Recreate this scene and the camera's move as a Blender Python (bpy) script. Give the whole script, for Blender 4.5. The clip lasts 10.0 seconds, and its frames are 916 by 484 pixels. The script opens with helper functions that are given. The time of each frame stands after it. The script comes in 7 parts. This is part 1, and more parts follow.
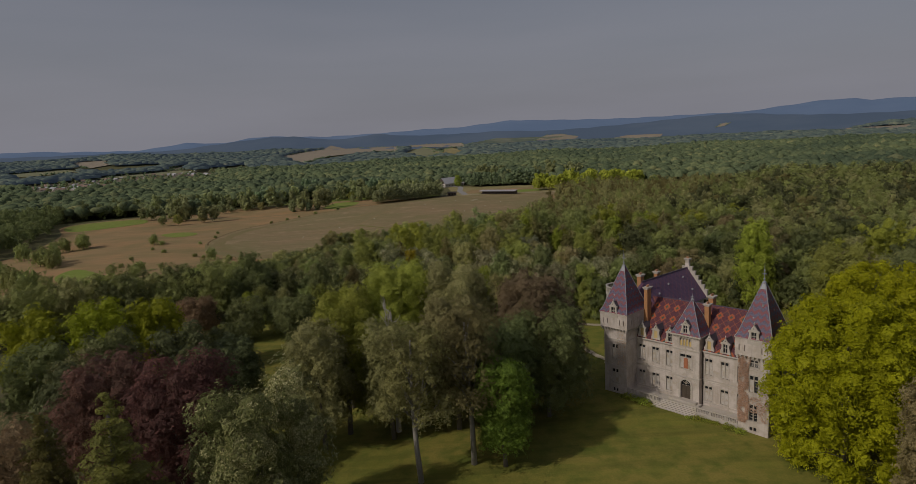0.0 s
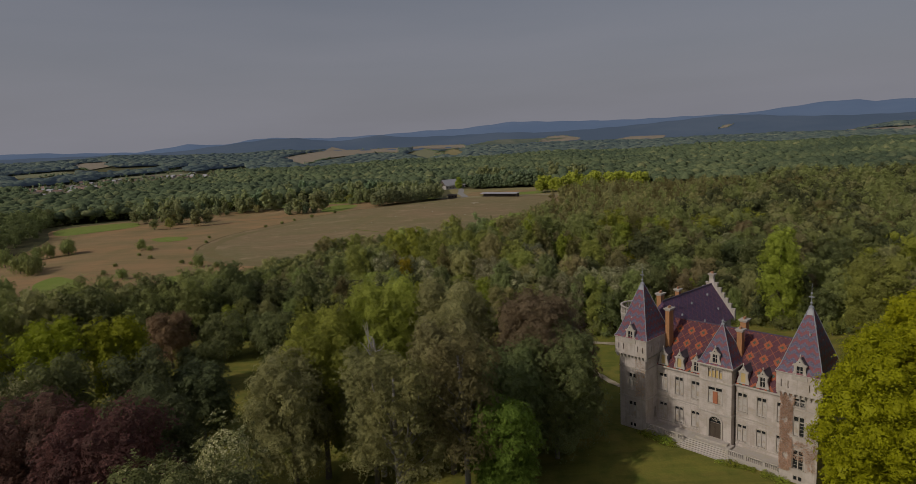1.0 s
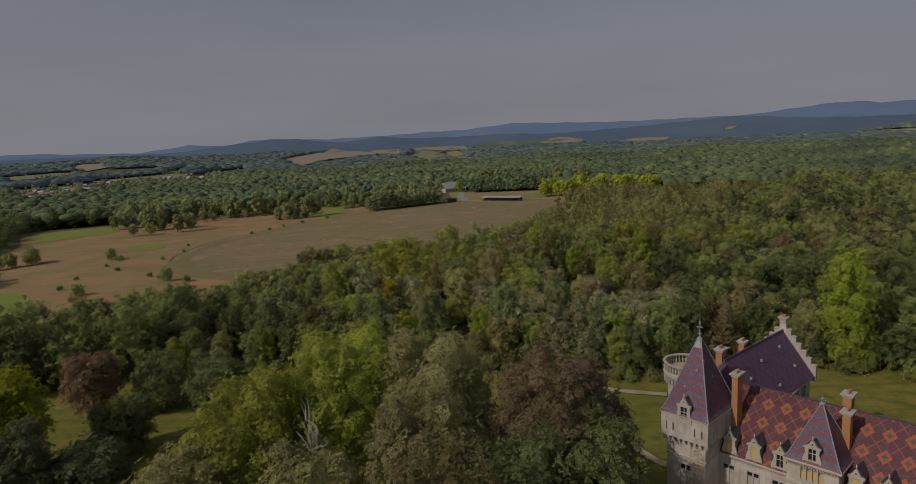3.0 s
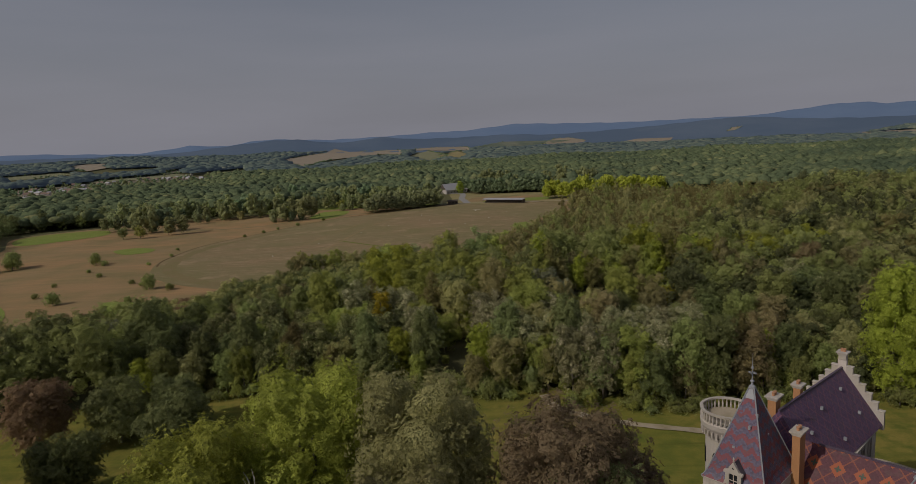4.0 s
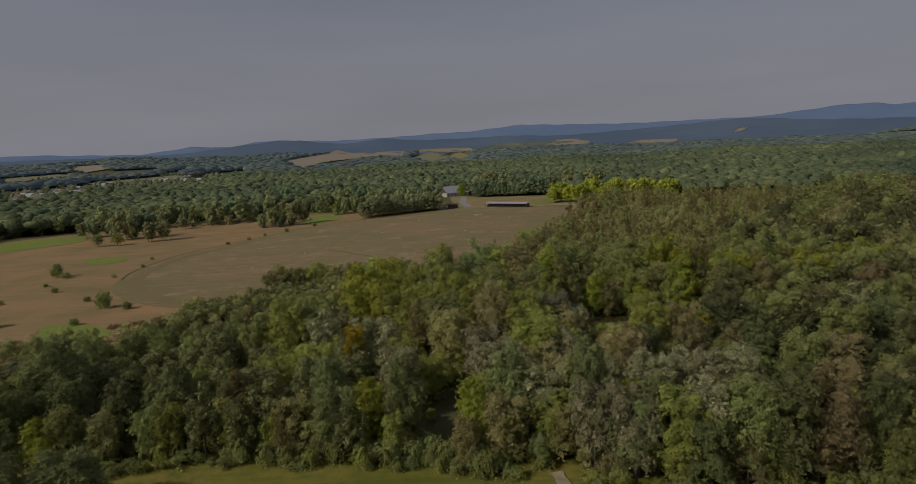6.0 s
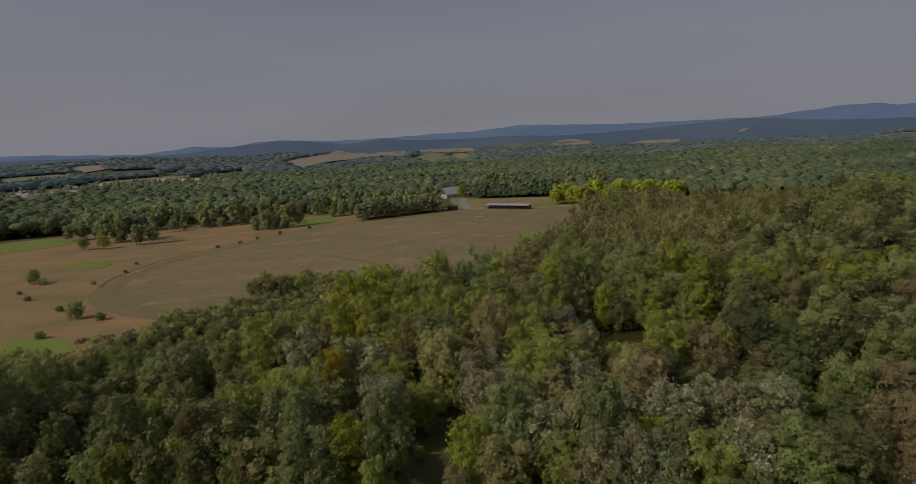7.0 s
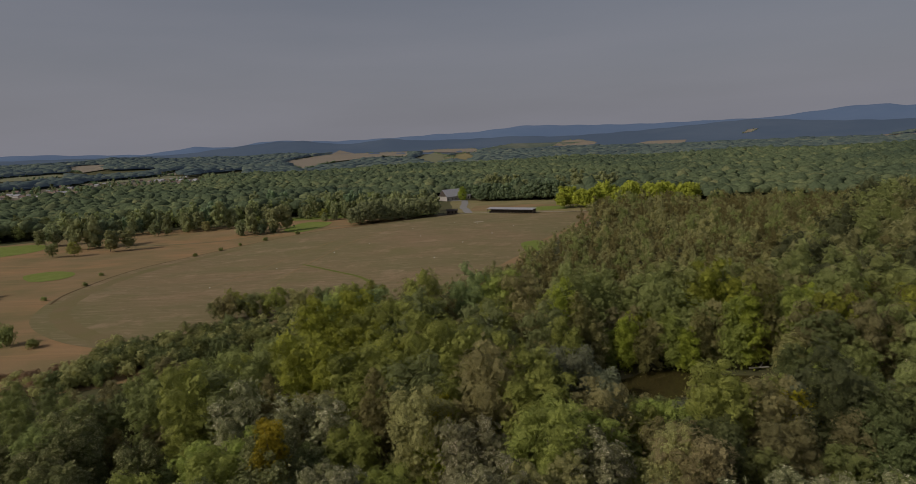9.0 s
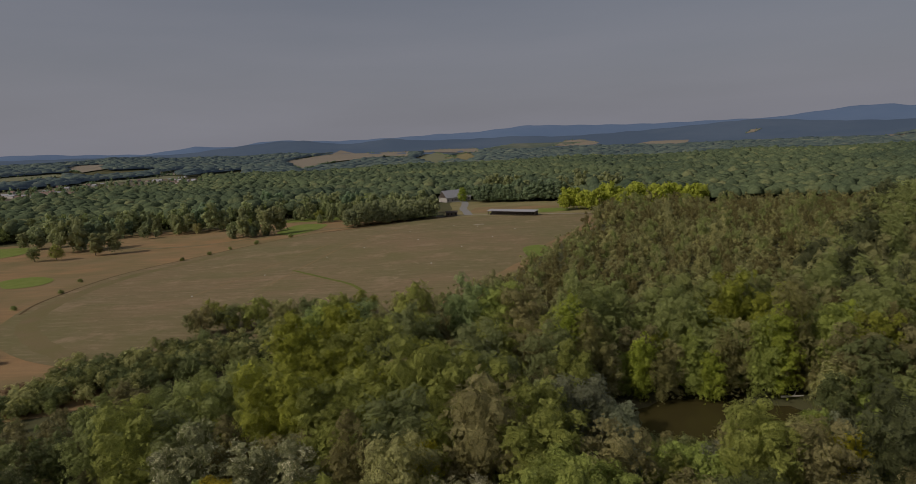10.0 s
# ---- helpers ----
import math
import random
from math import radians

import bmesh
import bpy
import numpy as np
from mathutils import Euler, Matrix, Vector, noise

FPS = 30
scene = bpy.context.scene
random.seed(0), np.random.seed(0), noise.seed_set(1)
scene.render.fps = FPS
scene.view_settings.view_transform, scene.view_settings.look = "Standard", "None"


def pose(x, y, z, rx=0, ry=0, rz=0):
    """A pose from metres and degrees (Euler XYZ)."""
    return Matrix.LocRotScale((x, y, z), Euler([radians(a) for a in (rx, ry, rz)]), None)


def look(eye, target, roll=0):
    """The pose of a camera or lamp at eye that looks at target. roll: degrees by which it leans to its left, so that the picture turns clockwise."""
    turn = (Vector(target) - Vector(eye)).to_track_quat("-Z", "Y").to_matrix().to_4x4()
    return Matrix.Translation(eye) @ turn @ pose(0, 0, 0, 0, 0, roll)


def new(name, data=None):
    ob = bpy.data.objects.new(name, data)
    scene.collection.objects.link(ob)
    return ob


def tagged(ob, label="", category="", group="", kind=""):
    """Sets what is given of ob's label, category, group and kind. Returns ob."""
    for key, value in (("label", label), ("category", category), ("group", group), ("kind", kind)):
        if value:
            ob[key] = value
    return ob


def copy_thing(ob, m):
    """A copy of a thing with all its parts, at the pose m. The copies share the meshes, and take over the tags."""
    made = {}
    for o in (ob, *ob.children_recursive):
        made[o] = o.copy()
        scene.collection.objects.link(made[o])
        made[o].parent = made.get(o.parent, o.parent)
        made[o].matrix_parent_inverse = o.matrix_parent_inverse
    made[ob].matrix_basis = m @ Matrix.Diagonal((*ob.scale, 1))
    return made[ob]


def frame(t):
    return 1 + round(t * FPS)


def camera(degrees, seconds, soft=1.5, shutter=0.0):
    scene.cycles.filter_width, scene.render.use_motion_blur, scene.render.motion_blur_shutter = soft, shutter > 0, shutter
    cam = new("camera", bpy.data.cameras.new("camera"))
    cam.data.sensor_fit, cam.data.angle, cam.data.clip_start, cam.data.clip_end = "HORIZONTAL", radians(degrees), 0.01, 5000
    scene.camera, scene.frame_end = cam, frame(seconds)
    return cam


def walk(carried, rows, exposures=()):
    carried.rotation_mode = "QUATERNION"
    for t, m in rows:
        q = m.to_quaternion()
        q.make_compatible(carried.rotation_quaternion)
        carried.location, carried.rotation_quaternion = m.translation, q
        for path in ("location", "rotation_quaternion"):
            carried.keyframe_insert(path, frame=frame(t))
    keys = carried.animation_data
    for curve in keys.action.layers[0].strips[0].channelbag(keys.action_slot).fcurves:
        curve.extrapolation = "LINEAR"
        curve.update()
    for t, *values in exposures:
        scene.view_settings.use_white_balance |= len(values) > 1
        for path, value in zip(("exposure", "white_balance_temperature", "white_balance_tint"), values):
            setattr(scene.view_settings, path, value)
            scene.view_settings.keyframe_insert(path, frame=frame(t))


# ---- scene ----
cam = camera(73.6, 10.0, soft=0.5)
METRES, EYE, TILT, LEAN, TURN = 145.0, 49.8, -9.2, 3.2, 0.0
ROWS = [
    (0.0, 0.0, 0.0, 0.0, 0.0, 0.0, 0.0),
    (0.5, 0.0039, 0.049, 0.0075, 0.09, 0.06, -0.01),
    (1.0, 0.0078, 0.098, 0.0149, 0.17, 0.13, -0.02),
    (1.5, 0.0115, 0.1471, 0.0222, 0.23, 0.17, -0.03),
    (2.0, 0.0151, 0.196, 0.0298, 0.29, 0.21, -0.04),
    (2.5, 0.0186, 0.2451, 0.0375, 0.32, 0.24, -0.09),
    (4.0, 0.0278, 0.3939, 0.0606, 0.55, 0.32, -0.22),
    (4.5, 0.0315, 0.4437, 0.0676, 0.68, 0.38, -0.24),
    (5.0, 0.0352, 0.4928, 0.0749, 0.73, 0.4, -0.28),
    (5.5, 0.0394, 0.5419, 0.0826, 0.82, 0.42, -0.29),
    (7.0, 0.0512, 0.6894, 0.1052, 1.01, 0.45, -0.37),
    (7.5, 0.0553, 0.7383, 0.1126, 1.14, 0.49, -0.41),
    (8.0, 0.0592, 0.7874, 0.1203, 1.19, 0.49, -0.44),
    (8.5, 0.0632, 0.8371, 0.128, 1.29, 0.5, -0.47),
    (9.0, 0.067, 0.8866, 0.1358, 1.34, 0.49, -0.51),
    (9.5, 0.071, 0.9362, 0.1435, 1.44, 0.51, -0.54),
    (10.0, 0.0741, 0.9857, 0.1512, 1.48, 0.49, -0.57),
]
walk(cam, [(t, pose(0, 0, EYE, TILT, LEAN, TURN) @ pose(METRES * x, METRES * y, METRES * z, 90 + pitch, roll, yaw)) for t, x, y, z, yaw, pitch, roll in ROWS],
     exposures=[(0.0, -1.5), (10.0, -1.5)])

# ---- world and sun ----
SUN_AZ, SUN_EL = radians(212.0), radians(38.0)        # the direction from which the sun shines, counted from +x
to_sun = Vector((math.cos(SUN_AZ) * math.cos(SUN_EL), math.sin(SUN_AZ) * math.cos(SUN_EL), math.sin(SUN_EL)))
world = bpy.data.worlds.new("world")
scene.world = world
world.use_nodes = True
wt = world.node_tree
wt.nodes.clear()
w_out = wt.nodes.new("ShaderNodeOutputWorld")
w_bg = wt.nodes.new("ShaderNodeBackground")
sky = wt.nodes.new("ShaderNodeTexSky")
sky.sky_type = 'NISHITA'
sky.sun_disc = False
sky.sun_elevation = SUN_EL
sky.sun_rotation = math.pi / 2 - SUN_AZ
sky.air_density, sky.dust_density, sky.ozone_density = 1.0, 5.0, 1.0
# a thin veil of high cloud over the clear sky
w_co = wt.nodes.new("ShaderNodeTexCoord")
w_map = wt.nodes.new("ShaderNodeMapping")
w_map.inputs["Scale"].default_value = (1.0, 1.6, 7.0)
w_noise = wt.nodes.new("ShaderNodeTexNoise")
w_noise.inputs["Scale"].default_value = 1.6
w_noise.inputs["Detail"].default_value = 5.0
w_ramp = wt.nodes.new("ShaderNodeMapRange")
w_ramp.inputs["From Min"].default_value = 0.3
w_ramp.inputs["From Max"].default_value = 0.75
w_ramp.inputs["To Min"].default_value = 0.68
w_ramp.inputs["To Max"].default_value = 0.86
w_mix = wt.nodes.new("ShaderNodeMixRGB")
w_mix.inputs["Color2"].default_value = (4.95, 4.92, 5.66, 1)
wt.links.new(w_co.outputs["Generated"], w_map.inputs["Vector"])
wt.links.new(w_map.outputs["Vector"], w_noise.inputs["Vector"])
wt.links.new(w_noise.outputs["Fac"], w_ramp.inputs["Value"])
w_sep = wt.nodes.new("ShaderNodeSeparateXYZ")
wt.links.new(w_co.outputs["Generated"], w_sep.inputs["Vector"])
w_alt = wt.nodes.new("ShaderNodeMapRange")             # the veil thins out with height
w_alt.inputs["From Min"].default_value = 0.0
w_alt.inputs["From Max"].default_value = 0.32
w_alt.inputs["To Min"].default_value = 0.10
w_alt.inputs["To Max"].default_value = -0.34
wt.links.new(w_sep.outputs["Z"], w_alt.inputs["Value"])
w_sum = wt.nodes.new("ShaderNodeMath")
w_sum.operation = 'ADD'
wt.links.new(w_ramp.outputs["Result"], w_sum.inputs[0])
wt.links.new(w_alt.outputs["Result"], w_sum.inputs[1])
wt.links.new(w_sum.outputs["Value"], w_mix.inputs["Fac"])
wt.links.new(sky.outputs["Color"], w_mix.inputs["Color1"])
wt.links.new(w_mix.outputs["Color"], w_bg.inputs["Color"])
w_bg.inputs["Strength"].default_value = 0.135
wt.links.new(w_bg.outputs["Background"], w_out.inputs["Surface"])
sun_data = bpy.data.lights.new("sun", 'SUN')
sun_data.energy, sun_data.angle, sun_data.color = 4.8, radians(0.6), (1.0, 0.915, 0.80)
sun = new("sun", sun_data)
sun.matrix_world = look(to_sun * 900, (0, 0, 0))


# ---- materials ----
def nodes_of(name):
    m = bpy.data.materials.new(name)
    m.use_nodes = True
    nt = m.node_tree
    return m, nt, nt.nodes["Principled BSDF"]


def add(nt, kind, **inputs):
    n = nt.nodes.new(kind)
    for k, v in inputs.items():
        n.inputs[k].default_value = v
    return n


def ramp(nt, fac, stops):
    n = nt.nodes.new("ShaderNodeValToRGB")
    e = n.color_ramp.elements
    while len(e) < len(stops):
        e.new(0.5)
    for el, (p, c) in zip(e, stops):
        el.position, el.color = p, (*c, 1)
    nt.links.new(fac, n.inputs["Fac"])
    return n.outputs["Color"]


def noise_fac(nt, scale, detail=5.0, coord="Object", rough=0.55):
    co = nt.nodes.new("ShaderNodeTexCoord")
    n = add(nt, "ShaderNodeTexNoise", Scale=scale, Detail=detail, Roughness=rough)
    nt.links.new(co.outputs[coord], n.inputs["Vector"])
    return n.outputs["Fac"]


def mixc(nt, fac, a, b, mode='MIX'):
    n = nt.nodes.new("ShaderNodeMixRGB")
    n.blend_type = mode
    for sock, v in zip(("Fac", "Color1", "Color2"), (fac, a, b)):
        if isinstance(v, bpy.types.NodeSocket):
            nt.links.new(v, n.inputs[sock])
        elif isinstance(v, tuple):
            n.inputs[sock].default_value = (*v, 1)
        else:
            n.inputs[sock].default_value = v
    return n.outputs["Color"]


def math_n(nt, op, a, b=None, c=None):
    n = nt.nodes.new("ShaderNodeMath")
    n.operation = op
    for k, v in enumerate((a, b, c)):
        if v is None:
            continue
        if isinstance(v, bpy.types.NodeSocket):
            nt.links.new(v, n.inputs[k])
        else:
            n.inputs[k].default_value = v
    return n.outputs[0]


def bump(nt, bsdf, height, strength=0.4, distance=0.05):
    b = add(nt, "ShaderNodeBump", Strength=strength, Distance=distance)
    nt.links.new(height, b.inputs["Height"])
    nt.links.new(b.outputs["Normal"], bsdf.inputs["Normal"])


def two_scale(name, dark, light, s1, s2, rough=0.9, bump_s=0.3, bump_d=0.03, third=None, s3=0.1):
    """A rough surface whose colour varies at a large and a small scale."""
    m, nt, b = nodes_of(name)
    big, small = noise_fac(nt, s1), noise_fac(nt, s2, 6.0)
    c = mixc(nt, math_n(nt, 'MULTIPLY', small, 0.75), mixc(nt, big, dark, light), tuple(0.5 * (x + y) * 0.7 for x, y in zip(dark, light)))
    if third:
        f = ramp(nt, noise_fac(nt, s3, 4.0), [(0.45, (0, 0, 0)), (0.65, (1, 1, 1))])
        c = mixc(nt, f, c, third)
    nt.links.new(c, b.inputs["Base Color"])
    b.inputs["Roughness"].default_value = rough
    bump(nt, b, small, bump_s, bump_d)
    return m


def leaf_material(name, stops, light=0.25, spread=0.35, clump=0.13, grain=6.5, gap_at=0.68, calm=0.25):
    """Foliage: every spray breaks up into small leaves of their own tone with gaps between; each tree differs slightly and the crown is mottled in clumps."""
    m, nt, b = nodes_of(name)
    mean = [sum(c[i] for _, c in stops) / len(stops) for i in range(3)]
    stops = [(p, tuple(v + (u - v) * calm for v, u in zip(c, mean))) for p, c in stops]
    geo = nt.nodes.new("ShaderNodeNewGeometry")
    info = nt.nodes.new("ShaderNodeObjectInfo")
    v = math_n(nt, 'MULTIPLY_ADD', info.outputs["Random"], spread, 1.0 - spread * 0.5)
    v = math_n(nt, 'ADD', v, math_n(nt, 'MULTIPLY_ADD', noise_fac(nt, clump, 2.0), 0.8, -0.4))
    tone = geo.outputs["Random Per Island"]
    if grain:
        co = nt.nodes.new("ShaderNodeTexCoord")
        vo = add(nt, "ShaderNodeTexVoronoi", Scale=grain)
        nt.links.new(co.outputs["Object"], vo.inputs["Vector"])
        sep = nt.nodes.new("ShaderNodeSeparateXYZ")
        nt.links.new(vo.outputs["Color"], sep.inputs["Vector"])
        tone = math_n(nt, 'ADD', math_n(nt, 'MULTIPLY', tone, 0.5), math_n(nt, 'MULTIPLY', sep.outputs["X"], 0.5))
        bump(nt, b, vo.outputs["Distance"], 0.55, 0.08)
    c = ramp(nt, tone, [(p, (r * 1.10, g * 1.10, b_ * 1.30)) for p, (r, g, b_) in stops])
    hsv = nt.nodes.new("ShaderNodeHueSaturation")
    nt.links.new(c, hsv.inputs["Color"])
    hue = math_n(nt, 'MULTIPLY_ADD', info.outputs["Random"], 0.030, 0.485)
    nt.links.new(hue, hsv.inputs["Hue"])
    nt.links.new(v, hsv.inputs["Value"])
    nt.links.new(hsv.outputs["Color"], b.inputs["Base Color"])
    b.inputs["Roughness"].default_value = 0.55
    b.inputs["Specular IOR Level"].default_value = 0.12
    tr = nt.nodes.new("ShaderNodeBsdfTranslucent")
    nt.links.new(hsv.outputs["Color"], tr.inputs["Color"])
    mx = add(nt, "ShaderNodeMixShader", Fac=light)
    out = nt.nodes["Material Output"]
    nt.links.new(b.outputs["BSDF"], mx.inputs[1])
    nt.links.new(tr.outputs["BSDF"], mx.inputs[2])
    top = mx.outputs["Shader"]
    if grain:
        gap = math_n(nt, 'GREATER_THAN', math_n(nt, 'MULTIPLY_ADD', sep.outputs["Y"], 0.25, vo.outputs["Distance"]), gap_at)
        cut = nt.nodes.new("ShaderNodeMixShader")
        nt.links.new(gap, cut.inputs["Fac"])
        nt.links.new(top, cut.inputs[1])
        nt.links.new(nt.nodes.new("ShaderNodeBsdfTransparent").outputs["BSDF"], cut.inputs[2])
        top = cut.outputs["Shader"]
    nt.links.new(top, out.inputs["Surface"])
    return m


LEAF = {
    "oak": leaf_material("leaf_oak", [(0.0, (0.166, 0.184, 0.040)), (0.5, (0.280, 0.310, 0.066)), (1.0, (0.460, 0.505, 0.112))], 0.42, clump=0.13),
    "dark": leaf_material("leaf_dark", [(0.0, (0.127, 0.145, 0.049)), (0.5, (0.211, 0.244, 0.082)), (1.0, (0.352, 0.398, 0.137))], 0.42, clump=0.13),
    "olive": leaf_material("leaf_olive", [(0.0, (0.190, 0.179, 0.064)), (0.5, (0.317, 0.300, 0.106)), (1.0, (0.522, 0.495, 0.175))], 0.42, clump=0.13),
    "lime": leaf_material("leaf_lime", [(0.0, (0.169, 0.190, 0.026)), (0.5, (0.282, 0.319, 0.042)), (1.0, (0.466, 0.527, 0.069))], 0.42, clump=0.13),
    "yellow": leaf_material("leaf_yellow", [(0.0, (0.199, 0.192, 0.007)), (0.5, (0.296, 0.282, 0.009)), (1.0, (0.424, 0.398, 0.014))], 0.40, spread=0.1, clump=0.5, grain=5.0, gap_at=0.74),
    "gold": leaf_material("leaf_gold", [(0.0, (0.21, 0.175, 0.014)), (0.5, (0.36, 0.30, 0.025)), (1.0, (0.56, 0.47, 0.04))], 0.42, clump=0.13),
    "grey": leaf_material("leaf_grey", [(0.0, (0.150, 0.165, 0.083)), (0.5, (0.241, 0.259, 0.134)), (1.0, (0.386, 0.406, 0.212))], 0.42, clump=0.13),
    "copper": leaf_material("leaf_copper", [(0.0, (0.060, 0.037, 0.025)), (0.5, (0.118, 0.064, 0.044)), (1.0, (0.228, 0.101, 0.070))], 0.42, clump=0.13),
    "bronze": leaf_material("leaf_bronze", [(0.0, (0.092, 0.068, 0.036)), (0.5, (0.158, 0.112, 0.060)), (1.0, (0.260, 0.182, 0.098))], 0.42, clump=0.13),
    "rust": leaf_material("leaf_rust", [(0.0, (0.165, 0.117, 0.056)), (0.5, (0.255, 0.178, 0.086)), (1.0, (0.37, 0.260, 0.128))], 0.42, clump=0.13),
    "brown": leaf_material("leaf_brown", [(0.0, (0.160, 0.131, 0.056)), (0.5, (0.266, 0.220, 0.093)), (1.0, (0.439, 0.363, 0.155))], 0.42, clump=0.13),
    "pine": leaf_material("leaf_pine", [(0.0, (0.120, 0.112, 0.039)), (0.5, (0.200, 0.185, 0.063)), (1.0, (0.330, 0.307, 0.106))], 0.42, clump=0.13),
    "birch": leaf_material("leaf_birch", [(0.0, (0.114, 0.101, 0.033)), (0.5, (0.187, 0.167, 0.055)), (1.0, (0.308, 0.275, 0.091))], 0.42, clump=0.13),
    "silver": leaf_material("leaf_silver", [(0.0, (0.124, 0.133, 0.052)), (0.45, (0.218, 0.221, 0.088)), (0.70, (0.324, 0.314, 0.142)), (1.0, (0.755, 0.692, 0.418))], 0.3, calm=0.1),
    # park_dark, park_olive, park_oak: darker leaf copies with shade put into the colour
    "park_dark": leaf_material("leaf_park_dark", [(0.0, (0.086, 0.097, 0.033)), (0.5, (0.146, 0.166, 0.054)), (1.0, (0.244, 0.274, 0.091))], 0.42, clump=0.13),
    "park_olive": leaf_material("leaf_park_olive", [(0.0, (0.146, 0.138, 0.052)), (0.5, (0.243, 0.229, 0.085)), (1.0, (0.398, 0.377, 0.140))], 0.42, clump=0.13),
    "larch": leaf_material("leaf_larch", [(0.0, (0.080, 0.080, 0.018)), (0.5, (0.140, 0.136, 0.030)), (1.0, (0.235, 0.222, 0.052))], 0.35, clump=0.13),
    # no species of its own: deep shade put into very dark leaves
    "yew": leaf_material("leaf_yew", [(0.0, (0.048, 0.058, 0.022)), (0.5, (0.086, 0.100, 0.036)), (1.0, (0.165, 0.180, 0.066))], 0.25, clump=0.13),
    "park_oak": leaf_material("leaf_park_oak", [(0.0, (0.143, 0.158, 0.045)), (0.5, (0.236, 0.263, 0.077)), (1.0, (0.391, 0.435, 0.127))], 0.42, clump=0.13),
    "park_lime": leaf_material("leaf_park_lime", [(0.0, (0.172, 0.192, 0.029)), (0.5, (0.280, 0.314, 0.048)), (1.0, (0.448, 0.504, 0.078))], 0.42, clump=0.13),
    "park_silver": leaf_material("leaf_park_silver", [(0.0, (0.070, 0.080, 0.022)), (0.45, (0.135, 0.148, 0.044)), (0.70, (0.225, 0.228, 0.080)), (1.0, (0.540, 0.510, 0.240))], 0.28, calm=0.0),
    "park_yellow": leaf_material("leaf_park_yellow", [(0.0, (0.165, 0.178, 0.012)), (0.5, (0.238, 0.250, 0.016)), (1.0, (0.335, 0.345, 0.022))], 0.42, clump=0.4, gap_at=0.74),
    "fresh": leaf_material("leaf_fresh", [(0.0, (0.089, 0.135, 0.018)), (0.5, (0.145, 0.216, 0.029)), (1.0, (0.230, 0.333, 0.047))], 0.42, clump=0.13),
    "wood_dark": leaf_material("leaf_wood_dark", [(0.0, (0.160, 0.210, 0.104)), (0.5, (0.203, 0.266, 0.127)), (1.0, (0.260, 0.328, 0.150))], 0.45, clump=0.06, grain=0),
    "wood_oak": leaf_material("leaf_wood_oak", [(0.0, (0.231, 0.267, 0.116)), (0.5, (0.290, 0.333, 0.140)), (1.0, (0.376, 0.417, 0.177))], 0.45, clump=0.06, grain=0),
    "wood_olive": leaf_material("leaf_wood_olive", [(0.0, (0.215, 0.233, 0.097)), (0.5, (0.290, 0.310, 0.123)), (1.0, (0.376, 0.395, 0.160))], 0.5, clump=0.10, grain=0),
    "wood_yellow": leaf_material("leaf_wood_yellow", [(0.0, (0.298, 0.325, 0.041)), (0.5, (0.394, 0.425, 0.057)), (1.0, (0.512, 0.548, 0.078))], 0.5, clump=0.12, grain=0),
}

def canopy_material(name, k, blue, glow=(0, 0, 0), strength=0.0):
    """Woodland from afar: every crown its own green, broad drifts of lighter and darker trees, leafy grain; blue and
    glow put the haze of distance into it.
    """
    m, nt, b = nodes_of(name)
    co = nt.nodes.new("ShaderNodeTexCoord")
    vo = add(nt, "ShaderNodeTexVoronoi", Scale=0.085)
    nt.links.new(co.outputs["Object"], vo.inputs["Vector"])
    sep = nt.nodes.new("ShaderNodeSeparateXYZ")
    nt.links.new(vo.outputs["Color"], sep.inputs["Vector"])
    isl = nt.nodes.new("ShaderNodeNewGeometry")
    tone = math_n(nt, 'ADD', math_n(nt, 'MULTIPLY', sep.outputs["X"], 0.35), math_n(nt, 'MULTIPLY', isl.outputs["Random Per Island"], 0.65))
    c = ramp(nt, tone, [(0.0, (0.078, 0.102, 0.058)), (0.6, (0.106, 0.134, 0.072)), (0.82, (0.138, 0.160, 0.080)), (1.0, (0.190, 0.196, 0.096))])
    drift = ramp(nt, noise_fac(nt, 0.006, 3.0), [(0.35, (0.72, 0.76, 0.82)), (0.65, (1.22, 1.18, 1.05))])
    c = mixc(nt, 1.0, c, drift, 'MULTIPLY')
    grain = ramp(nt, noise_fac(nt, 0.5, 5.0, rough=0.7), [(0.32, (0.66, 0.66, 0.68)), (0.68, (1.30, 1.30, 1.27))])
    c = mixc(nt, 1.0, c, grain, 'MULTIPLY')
    # k sets the tone; blue tints the leaves for the haze of distance
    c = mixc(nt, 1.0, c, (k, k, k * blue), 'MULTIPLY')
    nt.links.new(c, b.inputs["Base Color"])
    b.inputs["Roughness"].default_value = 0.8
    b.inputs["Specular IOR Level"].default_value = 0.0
    b.inputs["Emission Color"].default_value = (*glow, 1)      # blue haze at the foot of the hills, put in as glow
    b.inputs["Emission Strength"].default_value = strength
    bump(nt, b, noise_fac(nt, 0.55, 5.0, rough=0.7), 0.7, 1.4)
    return m


